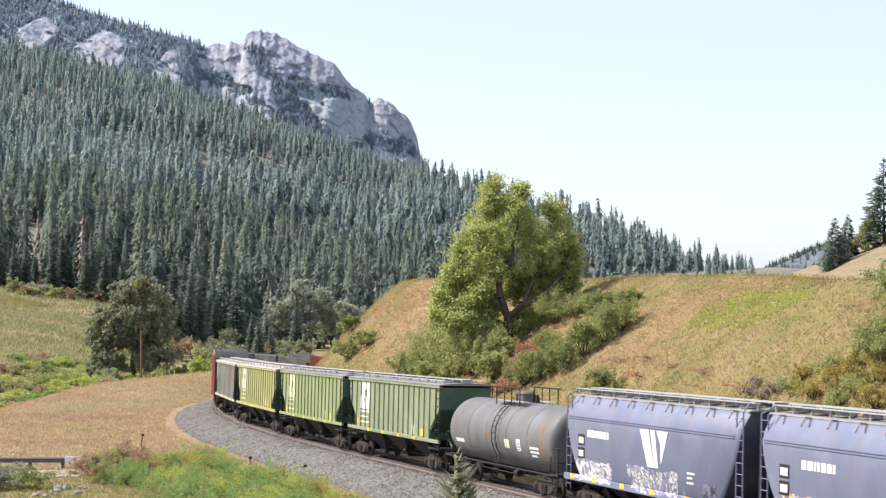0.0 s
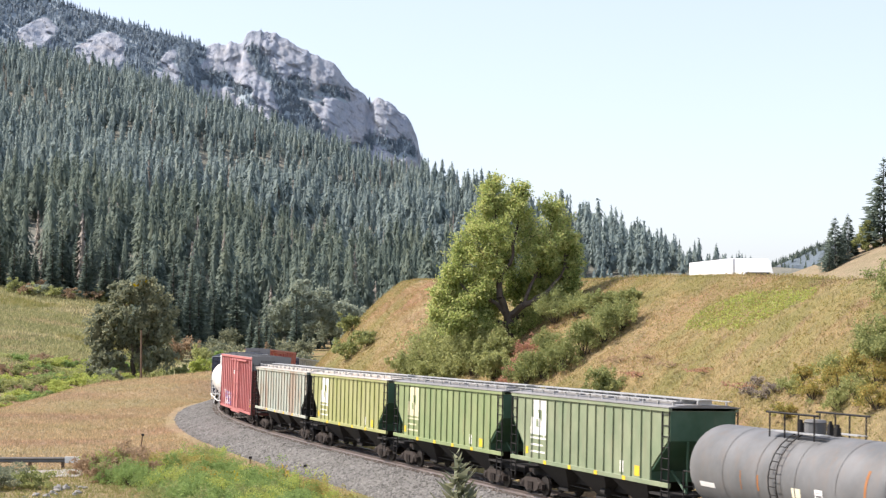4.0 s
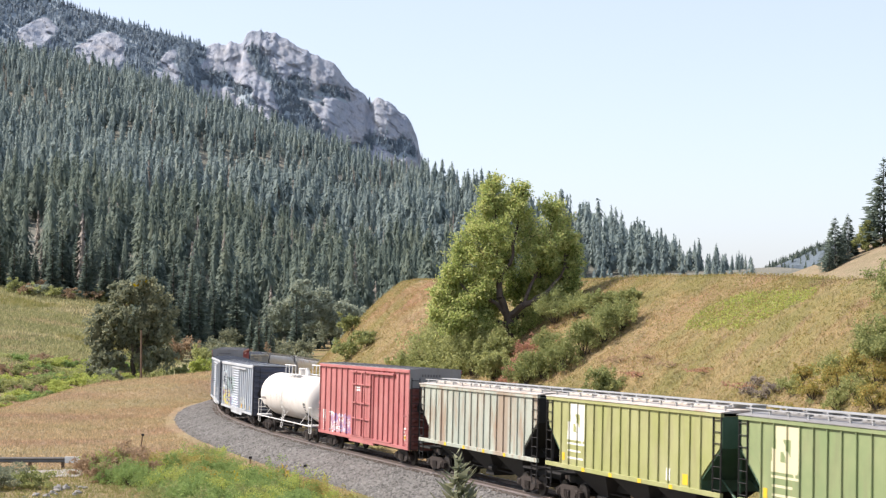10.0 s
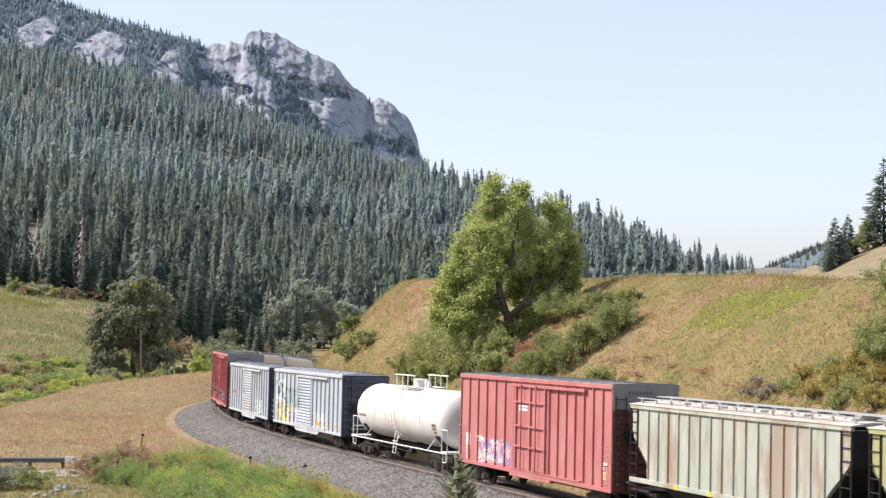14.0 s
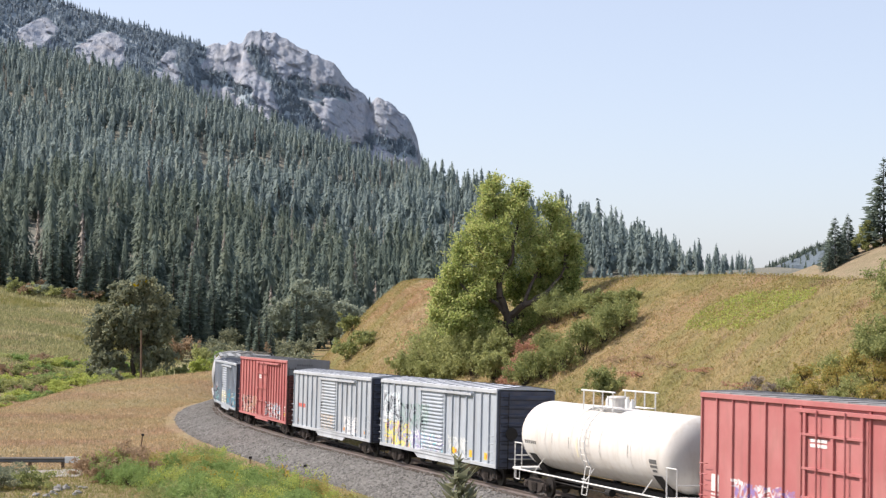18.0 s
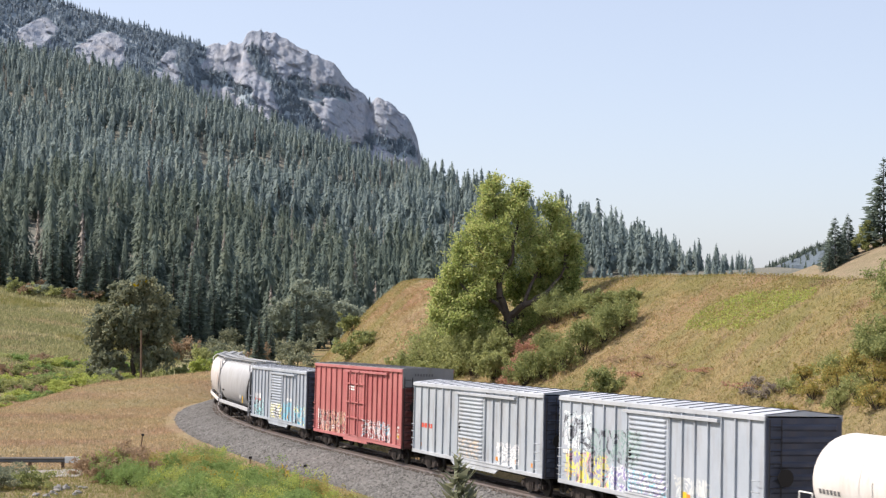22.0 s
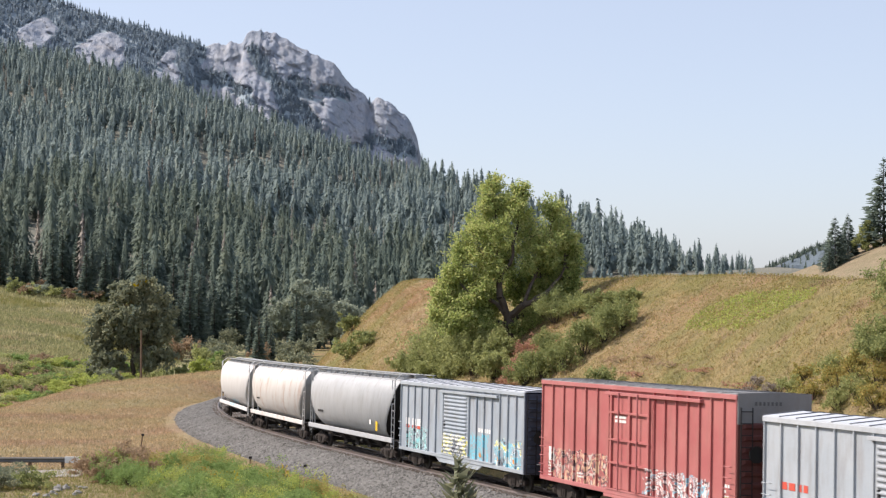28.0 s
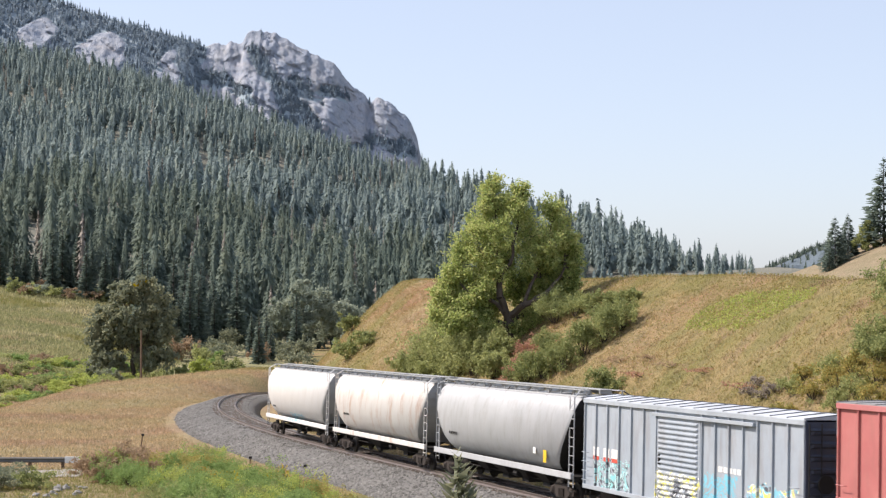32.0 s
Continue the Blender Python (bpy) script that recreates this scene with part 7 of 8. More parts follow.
    for i in range(16):
        y = 388 + 14 * r3.random()
        x = -0.262 * y + 0.075 * y * (i + r3.random()) / 16
        m, lab = [(M_WILLOW, "pale green shrub at the meadow's upper edge"), (M_SILVER, "silvery shrub at the meadow's upper edge"), (M_RUSTY, "brown dry shrub at the meadow's upper edge")][i % 3]
        shrub("meadow_edge_shrub", lab, x, y, 4 + 3 * r3.random(), 1.8 + 2.2 * r3.random(), m, 640 + i, 1100, 0.2, "shrubs at the meadow's edge")
    # conifers standing alone
    for i, (x, y, h, w) in enumerate([(47.8, 203, 6.3, 0.40), (50.1, 206, 5.8, 0.36), (46.6, 201, 3.0, 0.45), (54.3, 205, 10.9, 0.36), (56.6, 203, 9.0, 0.36)]):
        lone_conifer("spruce_tree", "dark green spruce on the brown upper bank", x, y, h, 300 + i, w, 30, 12)
    shrub("pale_fir_bush", "yellow-green bush between the spruces", 52.2, 205, 3.4, 3.6, M_WILLOW, 310, 2200, 0.16)
    lone_conifer("young_spruce", "small young spruce in front of the ballast", 0.47, 52.0, 4.0, 320, 0.40, 20, 7, M_OAK, fat=0.32, droop=-0.6)
    for i in range(16):
        y = 345 + 45 * r2.random()
        x = -44 - 24 * r2.random()
        lone_conifer("edge_conifer", "tall dark conifer at the forest edge", x, y, 11 + 9 * r2.random(), 330 + i, 0.18, 34, 10, M_CONIFER, "conifers at the forest edge")
    for i in range(15):
        y = 393 + 16 * r3.random()
        x = -0.266 * y + 0.075 * y * (i + 0.8 * r3.random()) / 15
        lone_conifer("edge_conifer", "dark conifer at the meadow's upper edge", x, y, 8 + 9 * r3.random() ** 1.3, 700 + i, 0.15 + 0.05 * r3.random(), 30, 10, M_CONIFER, "conifers at the forest edge")
    # foreground weeds
    for i in range(125):
        u, w = r2.random(), r2.random()
        y = 68 + 32 * u
        d = 7.4 + 7.2 * w
        s = np.interp(y, TY[100:], TS[100:])
        x, yy, _ = on_track(s, d)
        m = [M_WEED, M_PATCH, M_WEED, M_WEED, M_SHRUB, M_WEED, M_PATCH, M_WEED, M_WEED, M_AUTUMN][i % 10]
        shrub("tall_weed", "bright green weed clump beside the ballast" if m is not M_AUTUMN else "yellowing weed clump beside the ballast", x, yy, 1.5 + 1.2 * r2.random(), 0.85 + 0.85 * r2.random(), m, 400 + i, 1700, 0.042, "weeds beside the track", lumps=6)
    for i in range(14):
        shrub("goldenrod", "yellow flowering goldenrod clump", -13.8 + 6 * r2.random(), 80 + 9 * r2.random(), 0.6, 1.0, M_FLOWER, 460 + i, 220, 0.035, "goldenrod in the weeds")
    for i, (x, y, w, h, m) in enumerate([(-22.6, 87, 3.2, 1.2, M_OAK), (-20.9, 85.0, 2.8, 1.1, M_SHRUB), (-24.0, 89, 3.2, 1.1, M_OAK), (-22.2, 84, 2.6, 1.0, M_OAK), (-18.8, 91, 2.6, 1.5, M_RUSTY), (-17.6, 92, 2.6, 1.7, M_RUSTY), (-16.4, 90.5, 2.4, 1.5, M_RUSTY), (-19.6, 93, 2.2, 1.2, M_RUSTY), (-17.0, 94.5, 2.2, 1.5, M_RUSTY), (-18.0, 88.5, 2.0, 1.1, M_RUSTY)]):
        shrub("bank_shrub", "dark shrub below the guardrail" if m is not M_RUSTY else "rusty brown dry shrub below the bank", x, y, w, h, m, 480 + i, 2200, 0.07, "shrubs by the guardrail")
    # grasses
    def band(n, y0, y1, x_of, seed):
        g = np.random.default_rng(seed)
        y = y0 + (y1 - y0) * g.random(n)
        x = x_of(y, g.random(n))
        return x, y, g

    x, y, g = band(105000, 58, 190, lambda y, q: np.interp(y, TY, TX) + 4.0 + q * 32, 61)
    d, s = track_near(x, y)
    keep = (d > 4.4) & (abs(road_off(x, y)) > 5.5) & (x < 0.285 * y)
    x, y = x[keep], y[keep]
    f = fractal(x, y, 3, 3)
    green = np.hypot((0.287 * (x - 16.3) - 0.957 * (y - 86)) / 7.5, (0.957 * (x - 16.3) + 0.287 * (y - 86)) / 1.5) + 0.45 * f < 0.9
    hh = 0.07 + 0.15 * g.random(len(x)) ** 2
    tufts("hill_grass", "dry straw, rose and olive grass on the cut slope", g, x[~green], y[~green], hh[~green], M_GRASS, 5, 0.12, 0.017)
    # leafy weeds in a patch high on the slope
    x, y = np.repeat(x[green], 10), np.repeat(y[green], 10)
    x, y = x + g.normal(size=len(x)) * 0.15, y + g.normal(size=len(x)) * 0.15
    rise = (0.1 + 0.25 * np.clip(0.5 + fractal(x, y, 1.6, 3), 0, 1.2)) * g.random(len(x)) ** 0.6
    v, f = leaf_cloud(g, [(0, 0, 0, 0.01, 0.01, 0.01, len(x))], 0.05)
    v = v + np.repeat(np.stack([x, y, ground_z(x, y) + rise], 1), 4, axis=0)
    tagged(new("weed_patch", mesh_from("weed_patch", v, f, [M_PATCH, M_SHRUB, M_SLOPEWEED], slots=g.choice(3, len(f), p=[0.75, 0.15, 0.1]))), "bright yellow-green weed patch on the slope", "weeds", kind="stuff")
    # small mixed weeds all over the slope
    x, y, g = band(75000, 58, 190, lambda y, q: np.interp(y, TY, TX) + 5.5 + q * 26, 66)
    d, s = track_near(x, y)
    keep = (d > 5.5) & (abs(road_off(x, y)) > 7) & (x < 0.285 * y) & (fractal(x, y, 4, 4) + 0.3 * g.normal(size=len(x)) + 0.35 * smooth(17, 9, d) > 0.05)
    x, y = np.repeat(x[keep], 3), np.repeat(y[keep], 3)
    x, y = x + g.normal(size=len(x)) * 0.12, y + g.normal(size=len(x)) * 0.12
    v, f = leaf_cloud(g, [(0, 0, 0, 0.01, 0.01, 0.01, len(x))], 0.045)
    v = v + np.repeat(np.stack([x, y, ground_z(x, y) + 0.22 * g.random(len(x))], 1), 4, axis=0)
    tagged(new("slope_weeds", mesh_from("slope_weeds", v, f, [M_SLOPEWEED])), "small olive, ochre and rust weeds in the grass", "weeds", kind="stuff")
    x, y, g = band(115000, 70, 330, lambda y, q: np.interp(y, TY, TX) - 4.9 - q * 29, 62)
    d, s = track_near(x, y)
    keep = (d < -5.0 - 0.8 * g.random(len(x))) & (abs(x) < 0.29 * y)
    x, y = x[keep], y[keep]
    f = fractal(x, y, 10, 4)
    green = ((f > 0.3) & (y < 125)) | ((y < 112) & (f > 0.0))
    hh = 0.10 + 0.20 * g.random(len(x)) ** 1.5
    tufts("bank_grass", "dry tan grass on the embankment", g, x[~green], y[~green], hh[~green], M_GRASS, 4, 0.13, 0.022)
    tufts("green_bank_grass", "green grass on the embankment", g, x[green], y[green], hh[green], M_GRASS_GREEN, 4, 0.13, 0.024)
    x, y, g = band(30000, 235, 400, lambda y, q: -0.12 * y - q * 0.17 * y - 12, 63)
    f = fractal(x, y, 25, 4)
    green = f > 0.15
    hh = 0.4 + 0.4 * g.random(len(x))
    tufts("meadow_grass", "tan hay meadow across the stream", g, x[~green], y[~green], hh[~green], M_GRASS, 4, 0.5, 0.10)
    tufts("green_meadow_grass", "green meadow grass across the stream", g, x[green], y[green], hh[green], M_GRASS_GREEN, 4, 0.5, 0.10)


build_plants()


# ---- track ----
M_STONE = leafy("crushed_stone", [(0.07, 0.068, 0.064), (0.14, 0.135, 0.128), (0.22, 0.215, 0.205), (0.33, 0.32, 0.305)], trans=0, scale=0.8, rough=0.95)


def sweep(profile, s0, s1, step):
    """An outline of (side, up) points carried along the track."""
    ss = np.arange(s0, s1 + 0.01, step)
    k = len(profile)
    v = np.array([on_track(s, a, b) for s in ss for a, b in profile], float)
    i, j = np.meshgrid(np.arange(len(ss) - 1), np.arange(k), indexing="ij")
    jn = (j + 1) % k
    f = np.stack([i * k + j, i * k + jn, (i + 1) * k + jn, (i + 1) * k + j], -1).reshape(-1, 4)
    return v, f


def build_track():
    bed = [(-3.6, -1.15), (-1.85, -0.24), (-1.3, -0.19), (1.3, -0.19), (1.95, -0.24), (3.3, -0.72), (4.7, -1.2)]
    v, f = sweep(bed, -240, 235, 1.0)
    tagged(new("ballast_bed", mesh_from("ballast_bed", v, f, [M_BALLAST])), "grey crushed stone ballast under a curved track", "ballast", kind="structure")
    track = thing("railway_track", "single curved railway track with steel rails and wooden ties", "railway track", kind="structure")
    rail = [(-0.075, -0.17), (0.075, -0.17), (0.075, -0.15), (0.015, -0.13), (0.015, -0.045), (0.037, -0.03), (0.037, 0.0), (-0.037, 0.0), (-0.037, -0.03), (-0.015, -0.045), (-0.015, -0.13), (-0.075, -0.15)]
    for side in (0.755, -0.755):
        v, f = sweep([(a + side, b) for a, b in rail], -240, 235, 1.0)
        ob = new("rail", mesh_from("rail", v, f, [M_STEEL]))
        ob.parent = track
    bm = bmesh.new()
    box_bm(bm, -0.115, 0.115, -1.3, 1.3, -0.34, -0.168, 0.012)
    first = part("tie", bm, M_TIE, track)
    for k in range(290):
        s = -22 + 0.54 * k
        m = car_pose(s, 0.3)
        o = first if k == 0 else new("tie", first.data)
        o.parent, o.matrix_basis = track, m
    # loose stones on the bed's surface
    rng = np.random.default_rng(77)
    n = 24000
    s, a = -15 + 130 * rng.random(n) ** 1.15, -1.9 + 6.6 * rng.random(n)
    up = np.interp(a, [p[0] for p in bed], [p[1] for p in bed])
    keep = ~((abs(a) < 1.32) & (rng.random(n) < 0.35))
    s, a, up = s[keep], a[keep], up[keep]
    th = np.interp(s, TS, TH)
    P = np.stack([np.interp(s, TS, TX) - np.sin(th) * (a - CANT * up), np.interp(s, TS, TY) + np.cos(th) * (a - CANT * up), rail_z(s) + up + CANT * a], 1)
    tv = np.array([(1, 0, 0), (0, 1, 0.1), (-1, 0.1, 0), (0, -1, 0), (0.1, 0.1, 0.8), (0, 0, -0.7)], float)
    tf = np.array([(0, 1, 4), (1, 2, 4), (2, 3, 4), (3, 0, 4), (1, 0, 5), (2, 1, 5), (3, 2, 5), (0, 3, 5)])
    sc = (0.035 + 0.07 * rng.random((len(P), 3)))
    v, f = scatter_mesh(tv, tf, P, sc, rng.random(len(P)) * 6.28)
    tagged(new("ballast_stones", mesh_from("ballast_stones", v, f, [M_STONE])), "loose grey stones over the ballast shoulder", "gravel", kind="stuff")


def car_pose(s, half):
    """A wagon or tie whose ends rest on the track at s - half and s + half; x points along the track, y to its left."""
    a, b = Vector(on_track(s - half)), Vector(on_track(s + half))
    u = (b - a).normalized()
    side = Vector((-u.y, u.x, 0)).normalized()
    up = u.cross(side)
    side, up = side * math.cos(CANT) + up * math.sin(CANT), up * math.cos(CANT) - side * math.sin(CANT)
    m = Matrix((u, side, up)).transposed().to_4x4()
    m.translation = (a + b) / 2
    return m


build_track()


# ---- highway, its traffic, poles, guardrail ----
def road_x(y):
    return 36.3 - 0.0833 * y + 0.004 * np.clip(72 - y, 0, 110) ** 2


def foot_z(x, y):
    return float(ground_z(np.array([x]), np.array([y]))[0])


M_TRAILER = plain("white_trailer_panel", (0.80, 0.80, 0.79), 0.4, 0.05, 1)
M_GREENCAB = plain("green_cab_paint", (0.17, 0.42, 0.19), 0.35, 0.1, 1)
M_REDCAB = plain("orange_red_pickup_paint", (0.62, 0.09, 0.04), 0.35, 0.1, 1)
M_CAMPER = plain("pale_green_white_camper_skin", (0.66, 0.72, 0.66), 0.4, 0.08, 1)
M_GLASS = plain("dark_glass", (0.02, 0.025, 0.03), 0.1, 0.1, 1)
M_TYRE = plain("tyre_rubber", (0.02, 0.02, 0.02), 0.9, 0.2, 4)
# zinc darkened: the shade on the beam's near face is in the colour
M_BEAM = plain("shaded_zinc_beam", (0.13, 0.13, 0.125), 0.6, 0.3, 3, 0.3)
M_GRAVEL = plain("road_gravel", (0.30, 0.285, 0.26), 0.95, 0.25, 1.5, 0, 0.5, 0.04)
M_POLE = plain("weathered_pole_wood", (0.16, 0.11, 0.075), 0.9, 0.3, 2)


def road_wheels(veh, xs, half_w, r=0.5):
    bm = bmesh.new()
    disc_bm(bm, -0.14, 0.14, r, r, 18)
    disc_bm(bm, 0.141, 0.16, r * 0.55, r * 0.5, 12)
    first = part("wheel", bm, M_TYRE, veh)
    k = 0
    for x in xs:
        for y in (-half_w, half_w):
            o = first if k == 0 else again(first, veh)
            o.location = (x, y, r)
            k += 1


def semi_truck(label, cab_mat):
    """x points forwards; the trailer's rear stands at 0."""
    t = thing("semi_truck", label, "truck", "highway traffic")
    bm = bmesh.new()
    box_bm(bm, 0, 15.2, -1.3, 1.3, 1.15, 4.1, 0.05)
    tr = part("trailer_box", bm, M_TRAILER, t)
    bm = bmesh.new()
    for k in range(26):
        box_bm(bm, 0.3 + k * 0.58, 0.33 + k * 0.58, 1.301, 1.315, 1.2, 4.05)
    part("panel_seam", bm, M_TRAILER, tr)
    bm = bmesh.new()
    box_bm(bm, 0.2, 15.0, -0.5, 0.5, 0.95, 1.146)
    box_bm(bm, 4.8, 10.4, 1.2, 1.24, 0.4, 1.1)
    part("chassis", bm, M_BLACK, t)
    bm = bmesh.new()
    prism_bm(bm, [(15.9, 0.6), (18.0, 0.6), (20.6, 0.6), (20.7, 1.5), (18.9, 1.85), (18.3, 2.9), (17.7, 3.75), (16.6, 4.05), (15.9, 4.05)], -1.2, 1.2, "y")
    cab = part("cab", bm, cab_mat, t)
    for sd in (-1, 1):
        bm = bmesh.new()
        ya, yb = sorted((sd * 1.203, sd * 1.215))
        prism_bm(bm, [(17.3, 2.0), (18.5, 2.0), (18.2, 2.75), (17.3, 2.75)], ya, yb, "y")
        part("side_window", bm, M_GLASS, cab)
    bm = bmesh.new()
    prism_bm(bm, [(18.93, 1.92), (18.96, 1.92), (18.36, 2.9), (18.33, 2.9)], -1.0, 1.0, "y")
    part("windscreen", bm, M_GLASS, cab)
    road_wheels(t, (1.3, 2.6, 16.2, 17.5, 20.0), 1.15, 0.52)
    return t


def camper_rig():
    t = thing("pickup_with_camper", "orange-red pickup towing a pale green and white camper", "camper trailer", "highway traffic")
    bm = bmesh.new()
    prism_bm(bm, [(0.0, 0.9), (0.0, 2.4), (0.35, 2.95), (1.0, 3.1), (6.0, 3.1), (6.7, 2.7), (6.9, 1.9), (6.7, 0.8), (0.3, 0.6)], -1.2, 1.2, "y")
    body = part("camper_body", bm, M_CAMPER, t)
    for x in (1.2, 2.8, 5.0):
        bm = bmesh.new()
        box_bm(bm, x, x + 0.7, 1.201, 1.215, 1.9, 2.4)
        part("window", bm, M_GLASS, body)
    bm = bmesh.new()
    box_bm(bm, 2.6, 3.9, -0.45, 0.45, 3.104, 3.4, 0.08)
    part("air_conditioner", bm, M_BLACK, body)
    bm = bmesh.new()
    rod_bm(bm, (6.7, 0, 0.62), (8.0, 0, 0.62), 0.07, 6)
    part("tow_bar", bm, M_BLACK, t)
    bm = bmesh.new()
    prism_bm(bm, [(7.8, 0.55), (13.2, 0.55), (13.3, 1.15), (11.9, 1.3), (11.2, 1.95), (9.7, 2.0), (9.5, 1.35), (7.8, 1.3)], -0.98, 0.98, "y")
    cab = part("pickup_body", bm, M_REDCAB, t)
    bm = bmesh.new()
    prism_bm(bm, [(9.75, 1.38), (11.6, 1.36), (11.1, 1.85), (9.85, 1.88)], 0.983, 0.99, "y")
    part("side_window", bm, M_GLASS, cab)
    road_wheels(t, (2.9, 3.8, 8.7, 12.4), 0.9, 0.4)
    return t


def delivery_truck():
    t = thing("box_truck", "long white box truck on the highway", "truck", "highway traffic")
    bm = bmesh.new()
    box_bm(bm, 0, 12.0, -1.15, 1.15, 0.95, 2.78, 0.05)
    part("box", bm, M_TRAILER, t)
    bm = bmesh.new()
    prism_bm(bm, [(12.1, 0.5), (14.3, 0.5), (14.35, 1.25), (13.6, 1.4), (13.1, 2.2), (12.1, 2.3)], -1.0, 1.0, "y")
    cab = part("cab", bm, M_TRAILER, t)
    bm = bmesh.new()
    prism_bm(bm, [(12.35, 1.4), (13.3, 1.4), (12.95, 2.05), (12.35, 2.1)], 1.003, 1.01, "y")
    part("side_window", bm, M_GLASS, cab)
    road_wheels(t, (1.3, 2.5, 13.3), 0.95, 0.42)
    return t


def build_highway():
    ys = np.arange(-120, 330, 3.0)
    v = []
    for y in ys:
        for o in (-3.0, 6.6):
            v.append((road_x(y) + o, y, ROAD_Z + 0.02))
    f = [(2 * i, 2 * i + 1, 2 * i + 3, 2 * i + 2) for i in range(len(ys) - 1)]
    tagged(new("highway", mesh_from("highway", np.array(v), np.array(f), [M_ASPHALT])), "grey asphalt highway on a bench above the railway", "road", kind="structure")
    first = None
    post = thing("fence", "wire fence with thin steel posts along the highway", "fence")
    rows = [(float(road_x(y)) + 8.6, y) for y in np.arange(95, 235, 7.0)]
    for x, y in rows:
        z = foot_z(x, y)
        if first is None:
            bm = bmesh.new()
            rod_bm(bm, (0, 0, -0.3), (0, 0, 2.6), 0.05, 6)
            first = part("fence_post", bm, M_GALV, post)
            first.location = (x, y, z)
        else:
            again(first, post, (x, y, z))
    bm = bmesh.new()
    for (x0, y0), (x1, y1) in zip(rows, rows[1:]):
        for h in (0.9, 1.6, 2.3):
            rod_bm(bm, (x0, y0, foot_z(x0, y0) + h), (x1, y1, foot_z(x1, y1) + h), 0.008, 3)
    part("wire", bm, M_GALV, post)


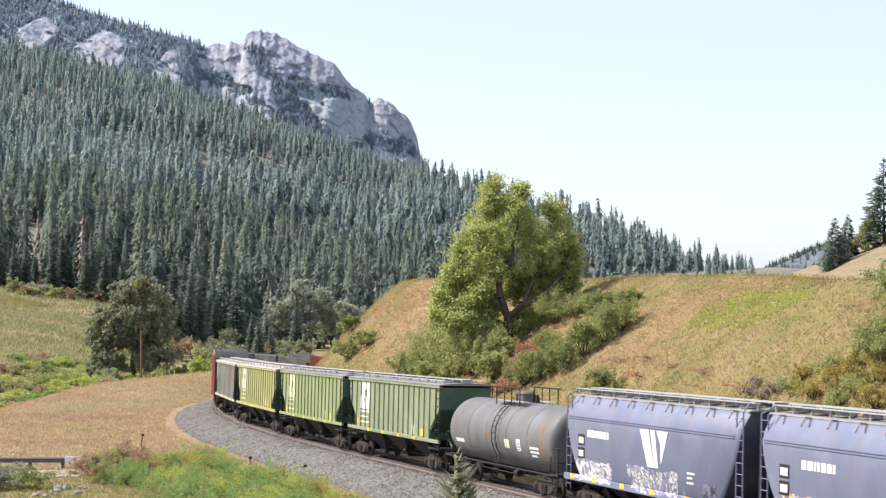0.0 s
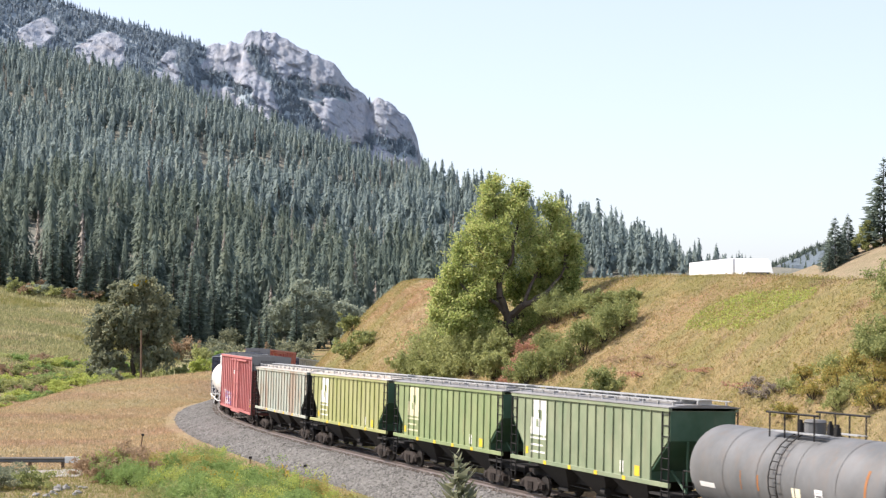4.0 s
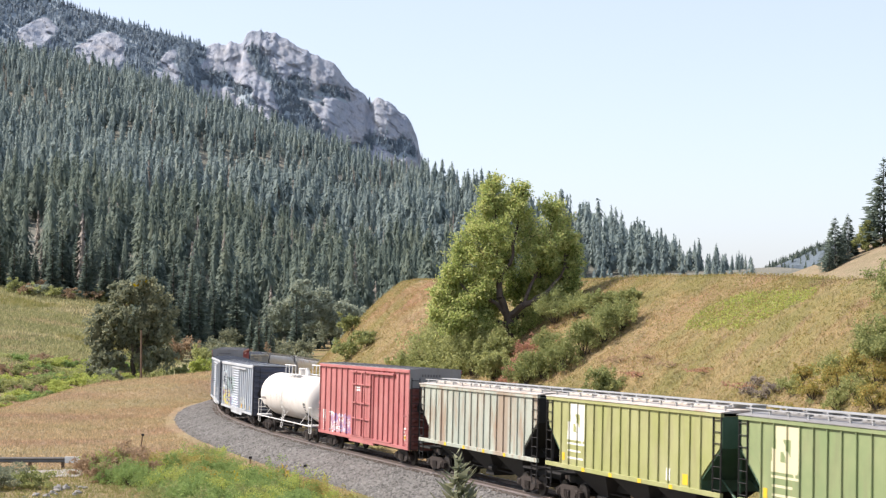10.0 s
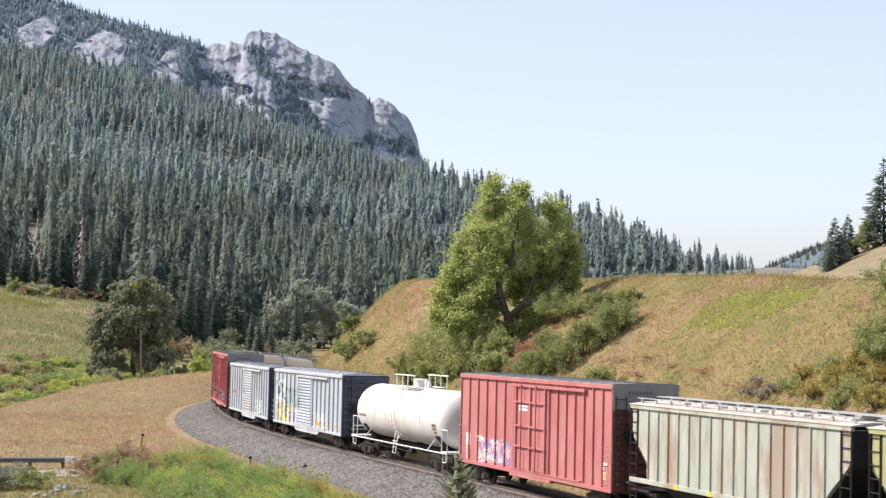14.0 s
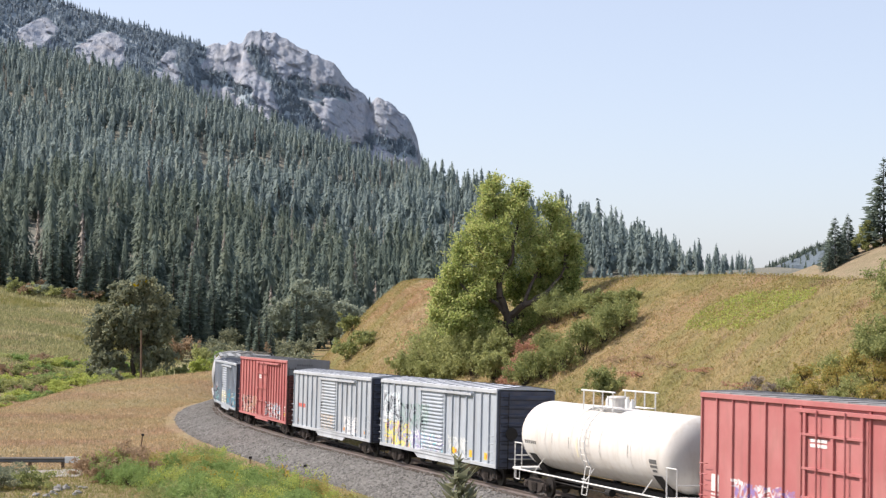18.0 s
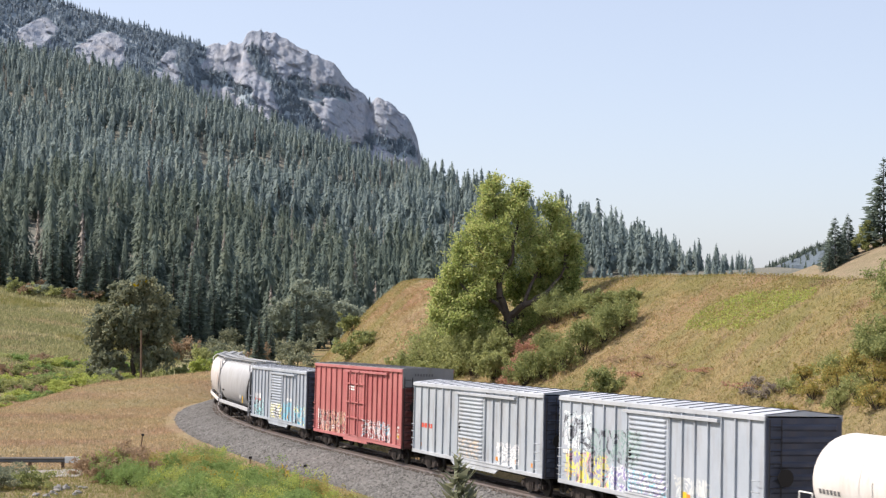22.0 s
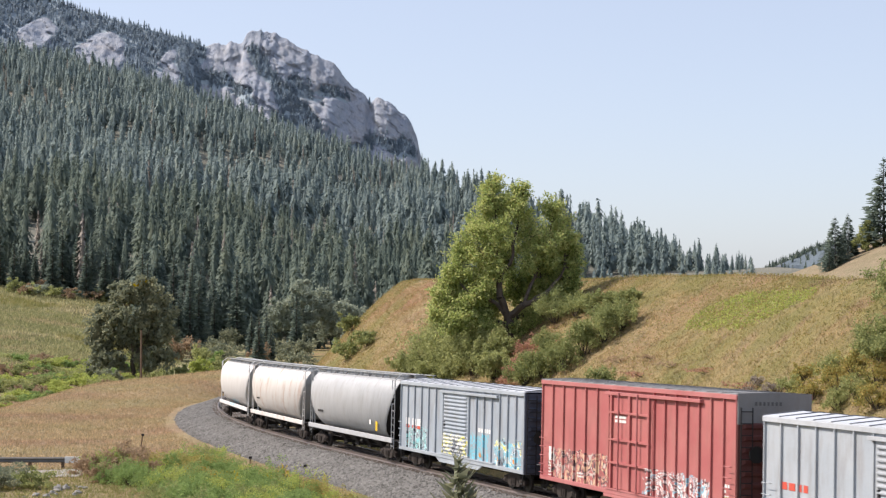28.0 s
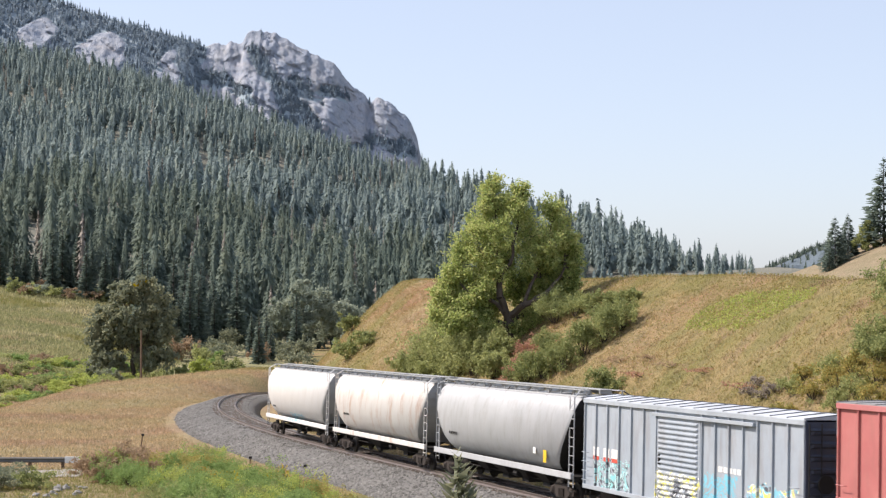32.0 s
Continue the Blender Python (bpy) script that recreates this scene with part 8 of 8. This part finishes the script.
def build_small():
    # guardrail beside the dirt road
    g = thing("guardrail", "galvanised steel guardrail with dark posts and a white end", "guardrail")
    z = foot_z(-26, 97)
    bm = bmesh.new()
    pts = [(96.93, z + 0.46), (96.86, z + 0.52), (96.92, z + 0.61), (96.86, z + 0.70), (96.93, z + 0.77), (96.97, z + 0.77), (96.97, z + 0.46)]
    prism_bm(bm, pts, -36, -21.9)
    part("beam", bm, M_BEAM, g)
    bm = bmesh.new()
    prism_bm(bm, [(96.85, z + 0.44), (97.0, z + 0.44), (97.0, z + 0.8), (96.85, z + 0.8)], -21.9, -21.0)
    part("end_terminal", bm, M_MARK, g, "white end terminal")
    first = None
    for k in range(8):
        x = -35.4 + 1.905 * k
        if first is None:
            bm = bmesh.new()
            box_bm(bm, -0.08, 0.08, 97.0, 97.2, z - 0.5, z + 0.74)
            first = part("post", bm, M_POLE, g)
            first.location = (x, 0, 0)
        else:
            again(first, g, (x, 0, 0))
    # gravel road behind the rail
    xs = np.arange(-44, -19.5, 0.8)
    v = [(x, y, foot_z(x, y) + 0.05) for x in xs for y in (91.6 + 0.05 * (x + 20), 94.2, 96.2)]
    f = [(3 * i + k, 3 * i + 3 + k, 3 * i + 4 + k, 3 * i + 1 + k) for i in range(len(xs) - 1) for k in (0, 1)]
    tagged(new("gravel_road", mesh_from("gravel_road", np.array(v), np.array(f), [M_GRAVEL])), "pale grey gravel road beside the guardrail", "road", kind="structure")
    # utility poles
    for x, y, h in ((-43.4, 240.0, 7.8), (-37.0, 337.0, 8.0)):
        p = thing("utility_pole", "brown wooden utility pole at the field's edge", "utility pole", "utility poles")
        p.location = (x, y, foot_z(x, y))
        bm = bmesh.new()
        rod_bm(bm, (0, 0, -0.5), (0, 0, h), 0.17, 9, 0.12)
        part("pole", bm, M_POLE, p)
        bm = bmesh.new()
        rod_bm(bm, (0, 0, h), (0, 0, h + 0.18), 0.04, 6)
        part("insulator", bm, M_BLACK, p)
    # marker posts
    for x, y, h, lean in ((-20.0, 110.5, 0.95, 9), (-11.3, 98.0, 0.3, 2), (-7.6, 92.5, 0.25, -3)):
        p = thing("marker_post", "short dark marker post in the grass", "post", "marker posts")
        p.location, p.rotation_euler = (x, y, foot_z(x, y)), (0, radians(lean), 0)
        bm = bmesh.new()
        box_bm(bm, -0.04, 0.04, -0.03, 0.03, -0.2, h, 0.01)
        part("stake", bm, M_POLE, p)
        bm = bmesh.new()
        box_bm(bm, -0.09, 0.09, -0.04, 0.04, h + 0.002, h + 0.14, 0.01)
        part("cap", bm, M_BLACK, p)
    # rocks on the bank
    rng = np.random.default_rng(8)
    for k in range(16):
        x, y = -20.2 + 2.6 * rng.random(), 80 + 6 * rng.random()
        r = 0.09 + 0.16 * rng.random()
        bm = bmesh.new()
        bmesh.ops.create_icosphere(bm, subdivisions=2, radius=r)
        for vv in bm.verts:
            vv.co *= 0.75 + 0.5 * rng.random()
            vv.co.z *= 0.7
        bmesh.ops.recalc_face_normals(bm, faces=bm.faces)
        me = bpy.data.meshes.new("rock")
        bm.to_mesh(me)
        bm.free()
        me.materials.append(M_STONE)
        o = tagged(new("rock", me), "pale grey rock on the bank below the shrubs", "rock", "rocks on the bank")
        o.location = (x, y, foot_z(x, y) + 0.3 * r)


build_highway()
TRAFFIC = [(semi_truck("white semi truck with a long white trailer", M_TRAILER), 174.0, 3.32, 33.0, 0.0, 1), (camper_rig(), 125.5, 16.36, 28.6, 0.0, 1), (semi_truck("semi truck with a green cab and white trailer", M_GREENCAB), 160.5, 25.5, 31.0, 0.0, 1), (delivery_truck(), 108.5, 30.0, 22.5, -3.7, -1)]
build_small()



# ---- what moves ----
def gone(t):
    """How far the train has rolled at t."""
    return 5.7815 * t - 0.00136 * t * t - 0.000105 * t ** 3


def motions():
    place = {}
    for car, c, half in TRAIN:
        walk(car, [(t, car_pose(c - gone(t), half)) for t in np.arange(0, 32.01, 0.8).round(3)])
        place[car] = c
    for bogie, off, half, car in BOGIES:
        rows = []
        for t in np.arange(0, 32.01, 3.2).round(3):
            s = place[car] - gone(t)
            a, b = on_track(s - half), on_track(s + half)
            chord = math.atan2(b[1] - a[1], b[0] - a[0])
            swivel = math.degrees(float(np.interp(s + off, TS, TH)) - chord)
            rows.append((t, pose(off, 0, 0, 0, 0, swivel)))
        walk(bogie, rows)
    for veh, y0, t0, v, lane, way in TRAFFIC:
        rows = []
        for t in np.arange(0, 32.01, 1.0).round(3):
            y = y0 - way * v * (t - t0)
            dx = float(road_x(y - 1) - road_x(y + 1)) * way
            rows.append((t, pose(float(road_x(y)) - lane, y, ROAD_Z + 0.03, 0, 0, math.degrees(math.atan2(-2 * way, dx)))))
        walk(veh, rows)
    times = np.arange(0, 32.01, 0.1).round(3)
    turns = [(t, pose(0, 0, WHEEL_R, 0, -math.degrees(gone(t) / WHEEL_R) % 360, 0)) for t in times]
    for w, x in WHEELSETS:
        walk(w, [(t, Matrix.Translation((x, 0, 0)) @ m) for t, m in turns])


motions()
